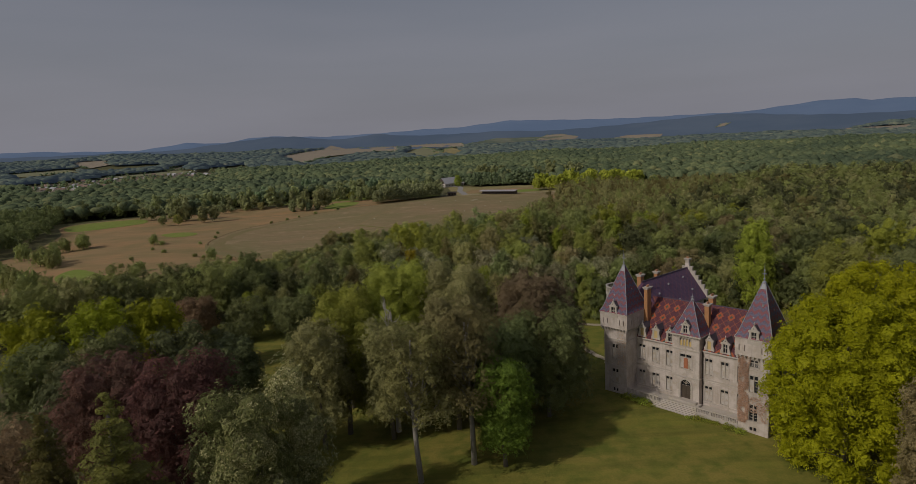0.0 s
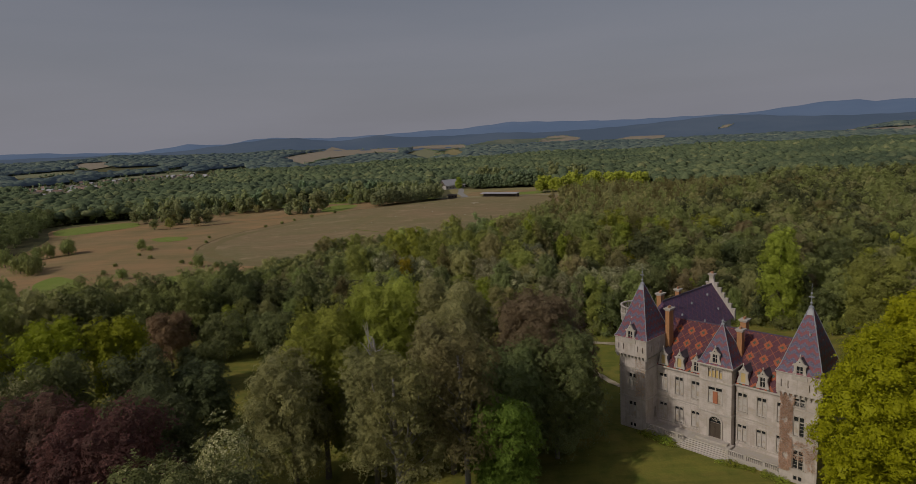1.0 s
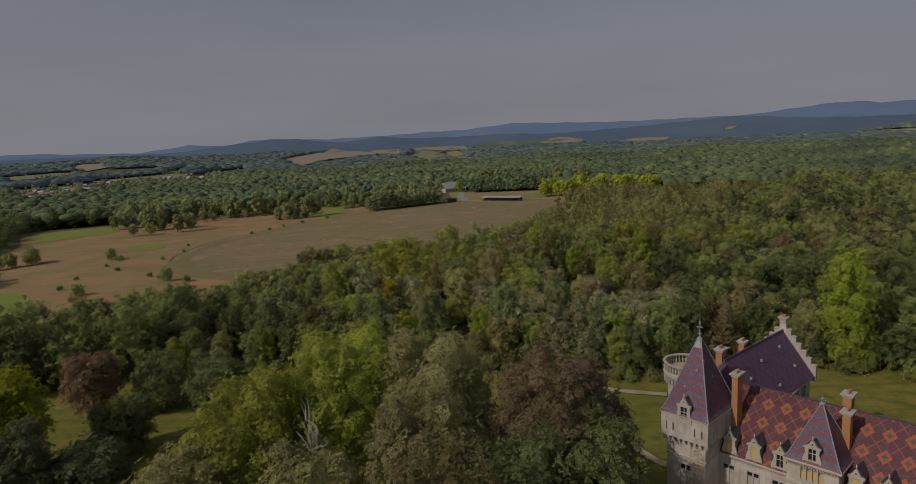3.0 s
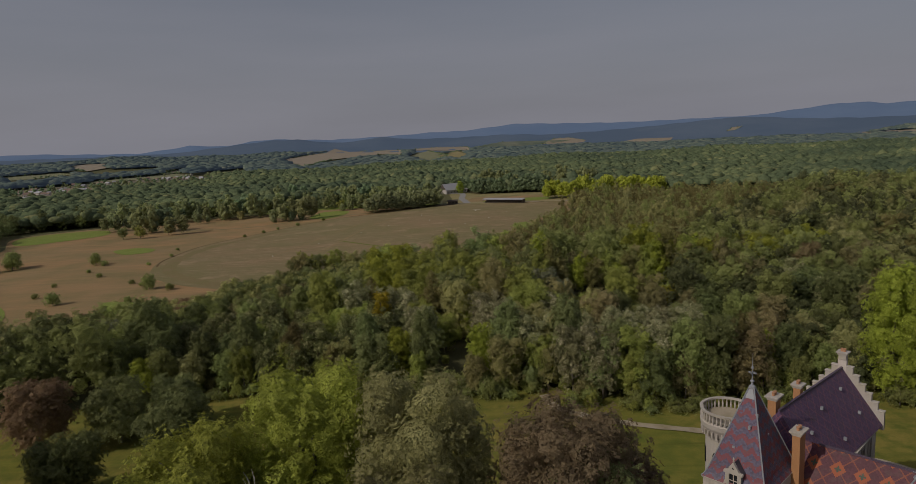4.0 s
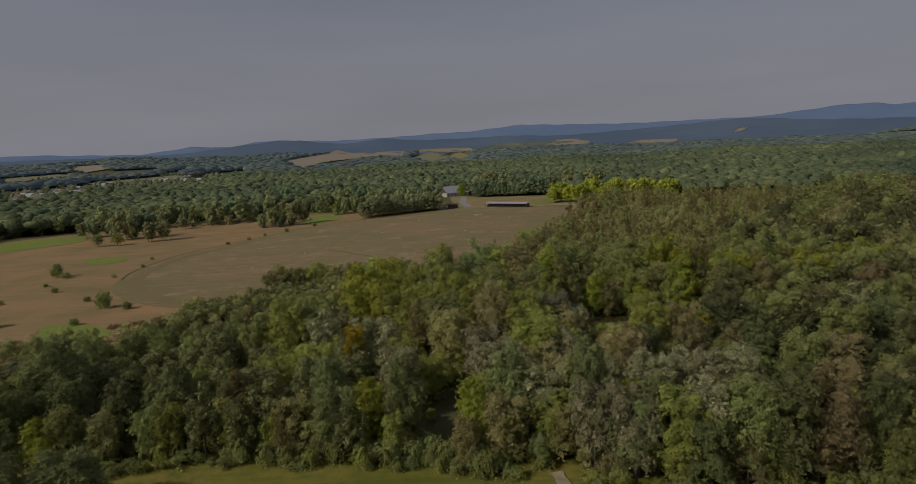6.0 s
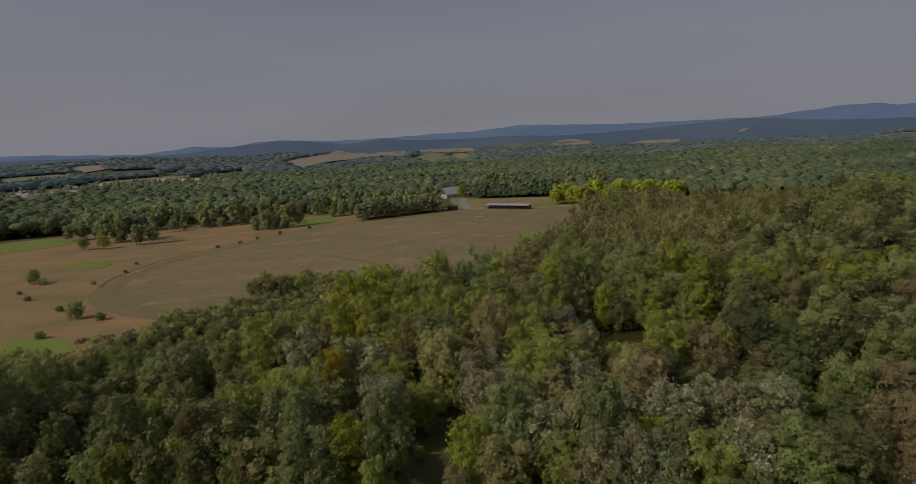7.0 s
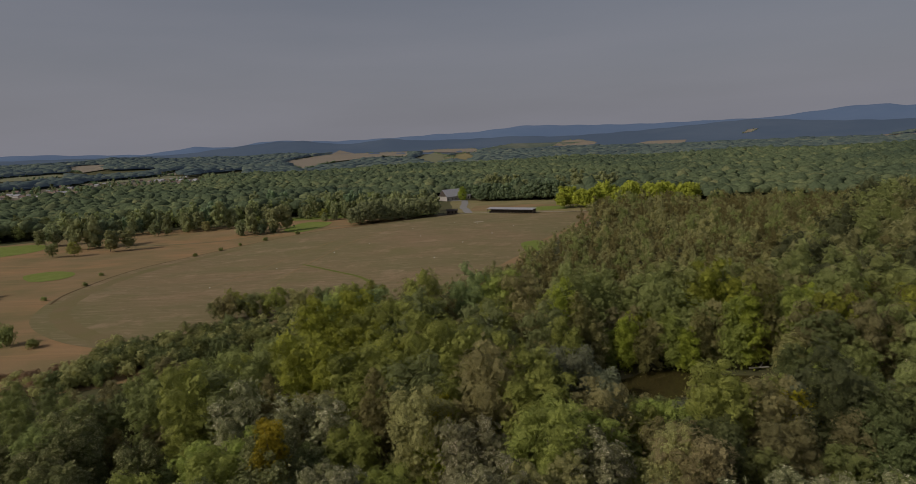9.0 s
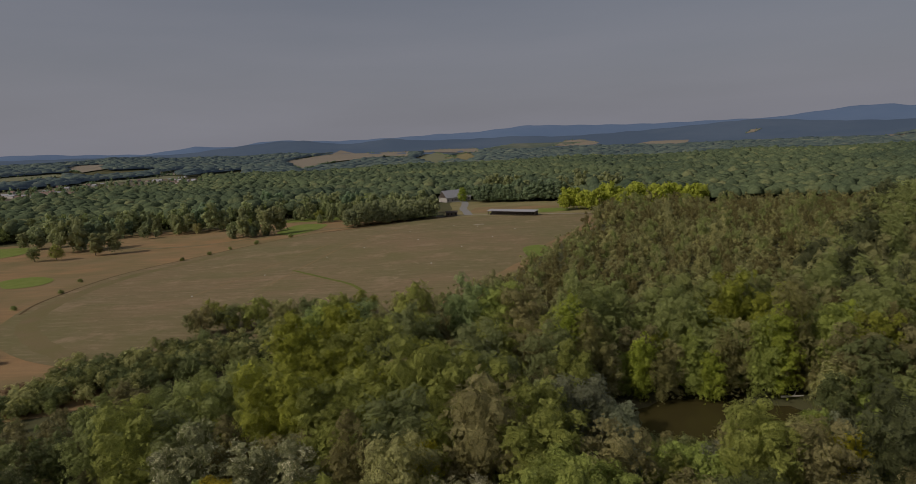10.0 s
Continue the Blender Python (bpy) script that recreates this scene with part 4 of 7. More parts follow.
def hip_roof(name, cx, cy, hw, hd, z, h, mat, label, flare=0.14, top=0.03, ridge=0.0, part_of=None):
    """A steep hipped roof with bell-cast eaves; each slope has its own tile coordinates."""
    lv = [(1.0, 0.0), (1.0 - flare * 0.62, h * 0.045), (1.0 - flare * 1.15, h * 0.105), (1.0 - flare * 1.62, h * 0.18), (top, h)]
    me_v, me_f, uvs = [], [], []
    for side in range(4):
        sx, sy = ((0, -1), (1, 0), (0, 1), (-1, 0))[side]
        half = hw if sy else hd
        v = 0.0
        rows = []
        for i, (s, dz) in enumerate(lv):
            if i:
                run = (lv[i - 1][0] - s) * (hd if sy else hw)
                v += math.hypot(run, dz - lv[i - 1][1])
            e = half * s + (ridge if sy else 0) * (1 - s)
            ax = (hw * s + ridge * (1 - s)) if sx else 0
            ay = hd * s if sy else 0
            p, q = ((cx - e * (-sy), cy + sy * ay), (cx + e * (-sy), cy + sy * ay)) if sy else ((cx + sx * ax, cy - e * sx), (cx + sx * ax, cy + e * sx))
            rows.append(((*p, z + dz, -e, v), (*q, z + dz, e, v)))
        for r0, r1 in zip(rows, rows[1:]):
            b0 = len(me_v)
            for p in (r0[0], r0[1], r1[1], r1[0]):
                me_v.append(p[:3])
                uvs.append((p[3], p[4]))
            me_f.append((b0, b0 + 1, b0 + 2, b0 + 3))
    me = mesh_np(name, me_v, me_f, mat)
    uvl = me.uv_layers.new(name="UVMap")
    for i, lp in enumerate(me.loops):
        uvl.data[i].uv = uvs[lp.vertex_index]
    ob = new(name, me)
    ob.parent = part_of or chateau
    tagged(ob, label)
    # lead hips
    for ax, ay in ((-1, -1), (1, -1), (1, 1), (-1, 1)):
        bm = bmesh.new()
        pts = [Vector((cx + ax * (hw * s + ridge * (1 - s)), cy + ay * hd * s, z + dz + 0.03)) for s, dz in lv]
        ring_tube(bm, [[p + Vector(o) for o in ((-0.07, 0, 0), (0, -0.07, 0), (0.07, 0, 0.03), (0, 0.07, 0.03))] for p in pts])
        part("hip_flashing", bm, M_lead, ob)
    return ob


def finial(cx, cy, z, h, parent, label="weathered metal finial"):
    bm = bmesh.new()
    lathe(bm, [(0.34, 0), (0.30, 0.18), (0.12, 0.3), (0.10, 0.55), (0.2, 0.62), (0.2, 0.68), (0.06, 0.8), (0.05, h * 0.55), (0.13, h * 0.56), (0.13, h * 0.6), (0.03, h * 0.66), (0.02, h)], 8, cx, cy)
    bmesh.ops.translate(bm, verts=bm.verts[:], vec=(0, 0, z))
    for a in (0, math.pi / 2):
        dx, dy = 0.34 * math.cos(a), 0.34 * math.sin(a)
        box(bm, cx - abs(dx) - 0.03, cx + abs(dx) + 0.03, cy - abs(dy) - 0.03, cy + abs(dy) + 0.03, z + h * 0.42, z + h * 0.46)
    return part("finial", bm, M_lead, parent, label)


def skylight(p, nrm, parent):
    bm = bmesh.new()
    box(bm, -0.12, 0.12, -0.24, 0.05, -0.1, 0.24)
    bmesh.ops.translate(bm, verts=bm.verts[:], vec=p)
    bmesh.ops.rotate(bm, verts=bm.verts[:], cent=p, matrix=Matrix.Rotation(math.atan2(nrm[0], -nrm[1]), 3, 'Z'))
    part("roof_vent", bm, M_lead, parent)


for k, tx in enumerate((0.0, L_)):
    r = hip_roof("tower_roof", tx, (TB - TD) / 2, TW + OV + 0.1, (TD + TB) / 2 + OV + 0.1, HE + 0.14, HA - HE - 0.14, M_roof_tower, "steep tower roof in zigzag bands of red and slate-blue tiles", ridge=0.12)
    hw_, hd_, z_ = TW + OV + 0.1, (TD + TB) / 2 + OV + 0.1, HE + 0.14
    bm = bmesh.new()
    rings = []
    for f in (0.885, 0.985):                      # lead sheet over the tip
        g = 0.03 + (1 - 0.14 * 1.62 - 0.03) * (1 - (f - 0.18) / 0.82) + 0.012
        cx_, cy_, zz = tx, (TB - TD) / 2, z_ + (HA - HE - 0.14) * f
        rings.append([(cx_ + a * hw_ * g, cy_ + b * hd_ * g, zz) for a, b in ((-1, -1), (1, -1), (1, 1), (-1, 1))])
    ring_tube(bm, rings)
    part("lead_cap", bm, M_lead, r, "grey lead sheet over the tip of the roof")
    finial(tx, (TB - TD) / 2, HA - 0.05, 3.4, r)
    h = HA - HE
    for fx, fy, fz, nv in ((0.35, -0.36, 0.60, (0, -1)), (-0.45, -0.56, 0.36, (0, -1)), (0.30, -0.2, 0.72, (1, 0)), (0.50, 0.15, 0.48, (1, 0))):
        s = 1 - fz
        if nv[0]:
            p = (tx + (TW + OV) * s * 0.80 + 0.12, fy * TD, HE + h * fz)
        else:
            p = (tx + fx * TW * 0.6, -(TD + OV) * s * 0.80 - 0.05, HE + h * fz)
        skylight(p, nv, r)


def dormer(cx, y, z, w, h, style, depth=2.2):
    """A stone dormer with a pointed gable, scrolled sides and a little tiled saddle roof behind."""
    bm = bmesh.new()
    hw, ws, wz0, wz1 = w / 2, w * 0.26, z + h * 0.12, z + h * 0.62
    o, u = (cx - hw, y, 0), (1, 0, 0)
    wall_face(bm, o, u, w, z, z + h * 0.66, [(hw - ws, hw + ws, wz0, wz1)], 0.2)
    prof = [(-hw - 0.14, 0.62), (-hw - 0.14, 0.68), (-hw * 0.72, 0.72), (0, 1.0), (hw * 0.72, 0.72), (hw + 0.14, 0.68), (hw + 0.14, 0.62)]
    f, b = [bm.verts.new((cx + a, y - 0.06, z + h * t)) for a, t in prof], [bm.verts.new((cx + a, y + 0.25, z + h * t)) for a, t in prof]
    bm.faces.new(f)
    bm.faces.new(b[::-1])
    for i in range(len(prof)):
        j = (i + 1) % len(prof)
        bm.faces.new((f[i], b[i], b[j], f[j]))
    for s in (-1, 1):
        q = [(s * hw, 0), (s * (hw + 0.22), 0), (s * (hw + 0.24), 0.16), (s * (hw + 0.08), 0.34), (s * hw, 0.40)]
        f, b = [bm.verts.new((cx + a, y - 0.02, z + h * t)) for a, t in q], [bm.verts.new((cx + a, y + 0.2, z + h * t)) for a, t in q]
        bm.faces.new(f)
        bm.faces.new(b[::-1])
        for i in range(5):
            j = (i + 1) % 5
            bm.faces.new((f[i], b[i], b[j], f[j]))
    lathe(bm, [(0.09, 0), (0.05, 0.12), (0.10, 0.2), (0.02, 0.42)], 6, cx, y + 0.1)
    bmesh.ops.translate(bm, verts=bm.verts[-24:], vec=(0, 0, z + h))
    d = part("dormer", bm, M_trim, chateau, "white stone dormer with a pointed gable")
    bm = bmesh.new()
    box(bm, cx - hw + 0.03, cx + hw - 0.03, y + 0.18, y + depth * 0.8, z, z + h * 0.62)
    part("dormer_cheek", bm, M_lead, d)
    bm = bmesh.new()
    zz, zt = z + h * 0.63, z + h * 0.93
    for s in (-1, 1):
        v = [bm.verts.new(p) for p in ((cx, y + 0.2, zt), (cx + s * (hw + 0.1), y + 0.2, zz), (cx + s * (hw + 0.1), y + depth, zz), (cx, y + depth, zt))]
        bm.faces.new(v)
    r = bmesh.ops.extrude_face_region(bm, geom=bm.faces[:])
    bmesh.ops.translate(bm, verts=[g for g in r["geom"] if isinstance(g, bmesh.types.BMVert)], vec=(0, 0, 0.08))
    part("dormer_roof", bm, M_roof_dark, d)
    bm = bmesh.new()
    if style == "board":
        box(bm, cx - ws, cx + ws, y + 0.10, y + 0.14, wz0, wz1)
        part("board", bm, M_board, d, "yellowed wooden board")
    else:
        box(bm, cx - ws, cx + ws, y + 0.14, y + 0.18, wz0, wz1)
        part("pane", bm, M_glass, d)
        bm = bmesh.new()
        box(bm, cx - 0.035, cx + 0.035, y + 0.09, y + 0.135, wz0, wz1)
        box(bm, cx - ws, cx + ws, y + 0.085, y + 0.138, wz0 + (wz1 - wz0) * 0.55, wz0 + (wz1 - wz0) * 0.55 + 0.07)
        part("glazing_bar", bm, M_shutter, d)
    t = bmesh.new()
    lathe(t, [(0.01, 0), (0.13, 0.0), (0.13, 0.02), (0.01, 0.02)], 3)
    bmesh.ops.rotate(t, verts=t.verts[:], matrix=Matrix.Rotation(math.pi / 2, 3, 'X') @ Matrix.Rotation(math.pi / 2, 3, 'Z'))
    bmesh.ops.translate(t, verts=t.verts[:], vec=(cx, y - 0.065, z + h * 0.80))
    part("gable_trefoil", t, M_glass, d)


M_roof_dark = two_scale("dark_slate", (0.055, 0.048, 0.062), (0.095, 0.080, 0.095), 0.8, 7.0, 0.6, 0.3, 0.02)
dormer(0.0, -TD - OV - 0.06, HE - 0.7, 1.5, 3.3, "glass", 1.6)
dormer(L_ + 0.05, -TD - OV - 0.06, HE - 0.7, 1.5, 3.3, "glass", 1.6)

# the front between the towers, in two halves either side of the pavilion
BAYS_L, BAYS_R = (3.5, 6.35, 9.2), (16.65, 19.5, 22.35)
for x0, x1, bays in ((TW, PX0, BAYS_L), (PX1, L_ - TW, BAYS_R)):
    bm = bmesh.new()
    holes = [(c - 0.66 - x0, c + 0.66 - x0, z, zt) for c in bays for z, zt in ((6.4, 9.4), (1.55, 4.25)) if c + 0.66 < x1]
    wall_face(bm, (x0, YF, 0), (1, 0, 0), x1 - x0, Z0, 10.55, holes)
    part("front_wall", merged(bm), M_stone, chateau)
    for k, c in enumerate(bays):
        for z, zt in ((6.4, 9.4), (1.55, 4.25)):
            window((x0, YF, 0), (1, 0, 0), c - 0.66 - x0, c + 0.66 - x0, z, zt, "shutter", 0.78)
    for za, zb, pr in ((5.35, 5.55, 0.08), (5.0, 5.1, 0.04), (10.5, 10.78, 0.3), (1.0, 1.2, 0.1)):
        bm = bmesh.new()
        box(bm, x0 + 0.01, x1 - 0.01, YF - pr, YF + 0.3, za, zb, 0.03)
        part("eaves_cornice" if za > 10 else "string_course", bm, M_trim, chateau)
for c in BAYS_L + BAYS_R[:2]:
    dormer(c + 0.05, YF - 0.02, 10.78, 1.35, 3.05, "board" if c in (3.5, 6.35, 16.65) else "glass", 3.0)

# middle pavilion
bm = bmesh.new()
w = PX1 - PX0
holes = [(1.45, 3.65, 7.1, 9.75), (1.65, 3.55, 1.35, 4.95), (1.4, 3.7, 11.3, 12.7)]
wall_face(bm, (PX0, YP, 0), (1, 0, 0), w, Z0, 13.45, holes, 0.35)
wall_face(bm, (PX1, YP, 0), (0, 1, 0), 5.0, Z0, 13.45, [])
wall_face(bm, (PX1, YP + 5.0, 0), (-1, 0, 0), w, Z0, 13.45, [])
wall_face(bm, (PX0, YP + 5.0, 0), (0, -1, 0), 5.0, Z0, 13.45, [])
part("pavilion_wall", merged(bm), M_stone, chateau)
window((PX0, YP, 0), (1, 0, 0), 1.45, 3.65, 7.1, 9.75, "red", 0.76, "tall window with an orange-red wooden shutter")
for z, pr in ((5.35, 0.12), (10.5, 0.12), (13.15, 0.35)):
    bm = bmesh.new()
    box(bm, PX0 - pr, PX1 + pr, YP - pr, YP + 5.0, z, z + 0.28, 0.04)
    part("pavilion_cornice", bm, M_trim, chateau)
bm = bmesh.new()
for j in range(19):
    c = PX0 + 0.1 + (w - 0.2) * j / 18
    box(bm, c - 0.07, c + 0.07, YP - 0.24, YP, 12.9, 13.14)
part("modillions", bm, M_trim, chateau)
bm = bmesh.new()
for j in range(5):
    box(bm, PX0 + 1.35 + 0.575 * j - 0.05, PX0 + 1.35 + 0.575 * j + 0.05, YP - 0.03, YP + 0.3, 11.3, 12.7)
box(bm, PX0 + 1.25, PX0 + 3.85, YP - 0.08, YP + 0.02, 11.16, 11.29)
attic = part("attic_window", bm, M_trim, chateau, "low attic window closed with yellow boards")
for j in range(4):
    g = bmesh.new()
    box(g, PX0 + 1.42 + 0.575 * j, PX0 + 1.86 + 0.575 * j, YP + 0.16, YP + 0.20, 11.32, 12.2 + 0.3 * ((j * 7) % 3) / 2)
    part("board", g, M_board, attic)
# arched doorway
bm = bmesh.new()
cxd = PX0 + 2.6
arch = [(cxd + 0.95 * math.cos(a), 4.0 + 0.95 * math.sin(a)) for a in np.linspace(0, math.pi, 13)]
for i in range(12):
    (xa, za), (xb, zb) = arch[i], arch[i + 1]
    for y0, y1 in ((YP - 0.06, YP + 0.33),):
        v = [bm.verts.new(p) for p in ((xa, y0, za), (xb, y0, zb), (xb, y0, 4.96), (xa, y0, 4.96))]
        bm.faces.new(v)
        v = [bm.verts.new(p) for p in ((xa, y0, za), (xa, y1, za), (xb, y1, zb), (xb, y0, zb))]
        bm.faces.new(v)
    k0, k1 = 0.95, 1.22
    ca, cb = (math.pi * i / 12), (math.pi * (i + 1) / 12)
    q = [(k0, ca), (k1, ca), (k1, cb), (k0, cb)]
    f = [bm.verts.new((cxd + r * math.cos(a), YP - 0.16, 4.0 + r * math.sin(a))) for r, a in q]
    b = [bm.verts.new((cxd + r * math.cos(a), YP, 4.0 + r * math.sin(a))) for r, a in q]
    bm.faces.new(f)
    for i2 in range(4):
        bm.faces.new((f[i2], b[i2], b[(i2 + 1) % 4], f[(i2 + 1) % 4]))
for s in (-1, 1):
    box(bm, cxd + s * 1.085 - 0.135, cxd + s * 1.085 + 0.135, YP - 0.16, YP + 0.0, 1.35, 4.0)
door = part("door_surround", bm, M_trim, chateau, "arched stone door surround")
for s in (-1, 1):
    g = bmesh.new()
    box(g, cxd + (0.01 if s > 0 else -0.94), cxd + (0.94 if s > 0 else -0.01), YP + 0.22, YP + 0.28, 1.35, 3.75)
    for zz in (1.6, 2.7):
        box(g, cxd + s * 0.47 - 0.3, cxd + s * 0.47 + 0.3, YP + 0.19, YP + 0.22, zz, zz + 0.8, 0.02)
    part("door_leaf", g, M_oakdoor, door, "dark oak door leaf")
g = bmesh.new()
box(g, cxd - 0.94, cxd + 0.94, YP + 0.26, YP + 0.30, 3.82, 4.94)
part("fanlight", g, M_glass, door)
for a in (35, 65, 90, 115, 145):
    g = bmesh.new()
    c, s = math.cos(radians(a)), math.sin(radians(a))
    v = [g.verts.new((cxd + r * c + t * s, y, 4.0 + r * s - t * c)) for y in (YP + 0.2, YP + 0.25) for r, t in ((0.1, -0.03), (0.95, -0.03), (0.95, 0.03), (0.1, 0.03))]
    for q in ((0, 1, 2, 3), (4, 7, 6, 5), (0, 4, 5, 1), (1, 5, 6, 2), (2, 6, 7, 3), (3, 7, 4, 0)):
        g.faces.new([v[i] for i in q])
    part("fanlight_bar", g, M_shutter, door)
PCX, PCY = (PX0 + PX1) / 2, YP + 2.5
r = hip_roof("pavilion_roof", PCX, PCY, w / 2 + 0.3, 2.8, 13.43, 6.0, M_roof_tower, "steep pavilion roof of red and blue tiles")
finial(PCX, PCY, 19.35, 1.2, r)
dormer(PCX - 0.05, YP - 0.1, 13.45, 1.4, 2.75, "glass", 1.8)

# main roof over the front range
def slope_roof(name, quads, mat, label):
    """Flat roof slopes, each given by four corners from the eave upwards, with tile coordinates in metres along and up the slope."""
    V, F, UV = [], [], []
    for q, u_of in quads:
        b0 = len(V)
        P = [Vector(p) for p in q]
        e = (P[1] - P[0]).normalized()
        up = (P[3] - P[0]) - e * (P[3] - P[0]).dot(e)
        up.normalize()
        for p in P:
            V.append(tuple(p))
            UV.append((u_of + (p - P[0]).dot(e), (p - P[0]).dot(up)))
        F.append((b0, b0 + 1, b0 + 2, b0 + 3))
    me = mesh_np(name, V, F, mat)
    uvl = me.uv_layers.new(name="UVMap")
    for i, lp in enumerate(me.loops):
        uvl.data[i].uv = UV[lp.vertex_index]
    ob = new(name, me)
    ob.parent = chateau
    ob.modifiers.new("thickness", 'SOLIDIFY').thickness = 0.1
    return tagged(ob, label)


RY, RZ = 7.0, 17.5
main_roof = slope_roof("main_roof", [
    (((1.6, YF - 0.28, 10.66), (24.4, YF - 0.28, 10.66), (24.4, RY, RZ), (1.6, RY, RZ)), 1.6),
    (((24.4, 2 * RY - YF + 0.28, 10.66), (1.6, 2 * RY - YF + 0.28, 10.66), (1.6, RY, RZ), (24.4, RY, RZ)), 0.0)],
    M_roof_main, "steep tiled roof with an orange lattice and rosettes on dark red")
bm = bmesh.new()
for i in range(46):
    box(bm, 4.0 + i * 0.45, 4.42 + i * 0.45, RY - 0.11, RY + 0.11, RZ - 0.06, RZ + 0.12)
part("ridge_tiles", bm, M_ridge, main_roof)
bm = bmesh.new()
back_y = 2 * RY - YF
wall_face(bm, (L_ + 1.2, back_y, 0), (-1, 0, 0), L_ - 6.0, Z0, 10.7, [(1.5 + 3.2 * k, 2.8 + 3.2 * k, z, z + 2.8) for k in range(5) for z in (1.6, 6.4)])
wall_face(bm, (L_ + 1.2, TB, 0), (0, 1, 0), back_y - TB, Z0, 10.7, [(2.0, 3.3, 6.4, 9.2)])
part("rear_wall", merged(bm), M_stone, chateau)
bm = bmesh.new()
f = [bm.verts.new(p) for p in ((24.3, YF, 10.6), (24.3, back_y, 10.6), (24.3, RY, RZ - 0.1))]
bm.faces.new(f)
part("gable_end", bm, M_stone, chateau)

# rear wing with stepped gable
WX, WZ, WE, WH, WY0, WY1 = 1.3, 20.2, 14.2, 4.4, 6.3, 23.2
WX0 = 0.35                                       # the ridge runs slightly askew
wing = slope_roof("wing_roof", [
    (((WX0 + WH, WY0, WE), (WX + WH, WY1, WE), (WX, WY1, WZ), (WX0, WY0, WZ)), 0.0),
    (((WX - WH, WY1, WE), (WX0 - WH, WY0, WE), (WX0, WY0, WZ), (WX, WY1, WZ)), 0.0),
    (((WX0 - WH, WY0 - 0.5, WE), (WX0 + WH, WY0 - 0.5, WE), (WX0 + 0.02, WY0, WZ), (WX0 - 0.02, WY0, WZ)), 0.0)],
    M_roof_wing, "steep violet tiled roof with a faint lattice")
bm = bmesh.new()
obox(bm, (WX0, WY0, 0), (WX - WX0, WY1 - WY0, 0), 0.0, WY1 - WY0, -0.12, 0.12, WZ - 0.05, WZ + 0.14)
part("ridge_tiles", bm, M_ridge, wing)
bm = bmesh.new()
wall_face(bm, (WX + WH - 0.6, WY0, 0), (0, 1, 0), WY1 - WY0, Z0, WE, [(8.6 + 2.6 * k, 9.8 + 2.6 * k, z, z + 2.7) for k in range(3) for z in (1.6, 6.4, 10.9)])
wall_face(bm, (WX - WH + 0.25, WY1, 0), (0, -1, 0), WY1 - WY0, Z0, WE, [])
wall_face(bm, (WX + WH - 0.6, WY1, 0), (-1, 0, 0), 2 * WH - 0.85, Z0, WE, [(1.6 + 3 * k, 2.9 + 3 * k, z, z + 2.7) for k in range(2) for z in (1.6, 6.4, 10.9)])
wall_face(bm, (WX - WH + 0.25, WY0, 0), (1, 0, 0), 2 * WH - 0.85, Z0, WE, [])
part("wing_wall", merged(bm), M_stone, chateau)
for k in range(3):
    window((WX + WH - 0.6, WY0, 0), (0, 1, 0), 8.6 + 2.6 * k, 9.8 + 2.6 * k, 10.9, 13.6, "glass")
bm = bmesh.new()
box(bm, WX + WH - 0.62, WX + WH - 0.25, 12.0, WY1 - 0.1, WE - 0.4, WE - 0.14, 0.03)
part("eaves_cornice", bm, M_trim, chateau)
STEPS, GC = 6, 0.45                              # steps of the gable, half width of its middle
for s in (1, -1):
    for k in range(STEPS):
        d0, d1 = GC + (WH - GC + 0.1) * k / STEPS, GC + (WH - GC + 0.1) * (k + 1) / STEPS
        x0, x1 = sorted((WX + s * d0, WX + s * d1))
        top = WZ - (WZ - WE) * d0 / WH + 0.75
        bm = bmesh.new()
        box(bm, x0, x1, WY1, WY1 + 0.5, WE - 0.6, top)
        box(bm, x0 - 0.06, x1 + 0.06, WY1 - 0.07, WY1 + 0.57, top, top + 0.15, 0.03)
        part("gable_step", bm, M_trim, chateau, "stepped white gable stone" if k == 0 else "")
bm = bmesh.new()
box(bm, WX - GC, WX + GC, WY1, WY1 + 0.5, WE - 0.6, WZ + 1.05)
part("gable_wall", bm, M_stone, chateau)


def chimney(cx, cy, z0, z1, sx, sy, mat, cap_z=0.5, pots=2):
    bm = bmesh.new()
    box(bm, cx - sx, cx + sx, cy - sy, cy + sy, z0, z1 - cap_z, 0.02)
    c = part("chimney", bm, mat, chateau, "tall orange brick chimney with a stone cap" if mat is M_brick else "pale stone chimney")
    bm = bmesh.new()
    for dz, e in ((0.0, 0.06), (0.14, 0.14), (0.28, 0.24)):
        box(bm, cx - sx - e, cx + sx + e, cy - sy - e, cy + sy + e, z1 - cap_z + dz, z1 - cap_z + dz + 0.15)
    part("chimney_cap", bm, M_trim, c, "moulded stone cap")
    for k in range(pots):
        g = bmesh.new()
        t = (k + 0.5) / pots * 2 - 1
        lathe(g, [(0.16, z1 - 0.08), (0.15, z1 + 0.2), (0.18, z1 + 0.22), (0.18, z1 + 0.3), (0.12, z1 + 0.3)], 8, cx + (sx * 0.7 * t if sx > sy else 0), cy + (sy * 0.7 * t if sy >= sx else 0))
        part("chimney_pot", g, M_terracotta, c)


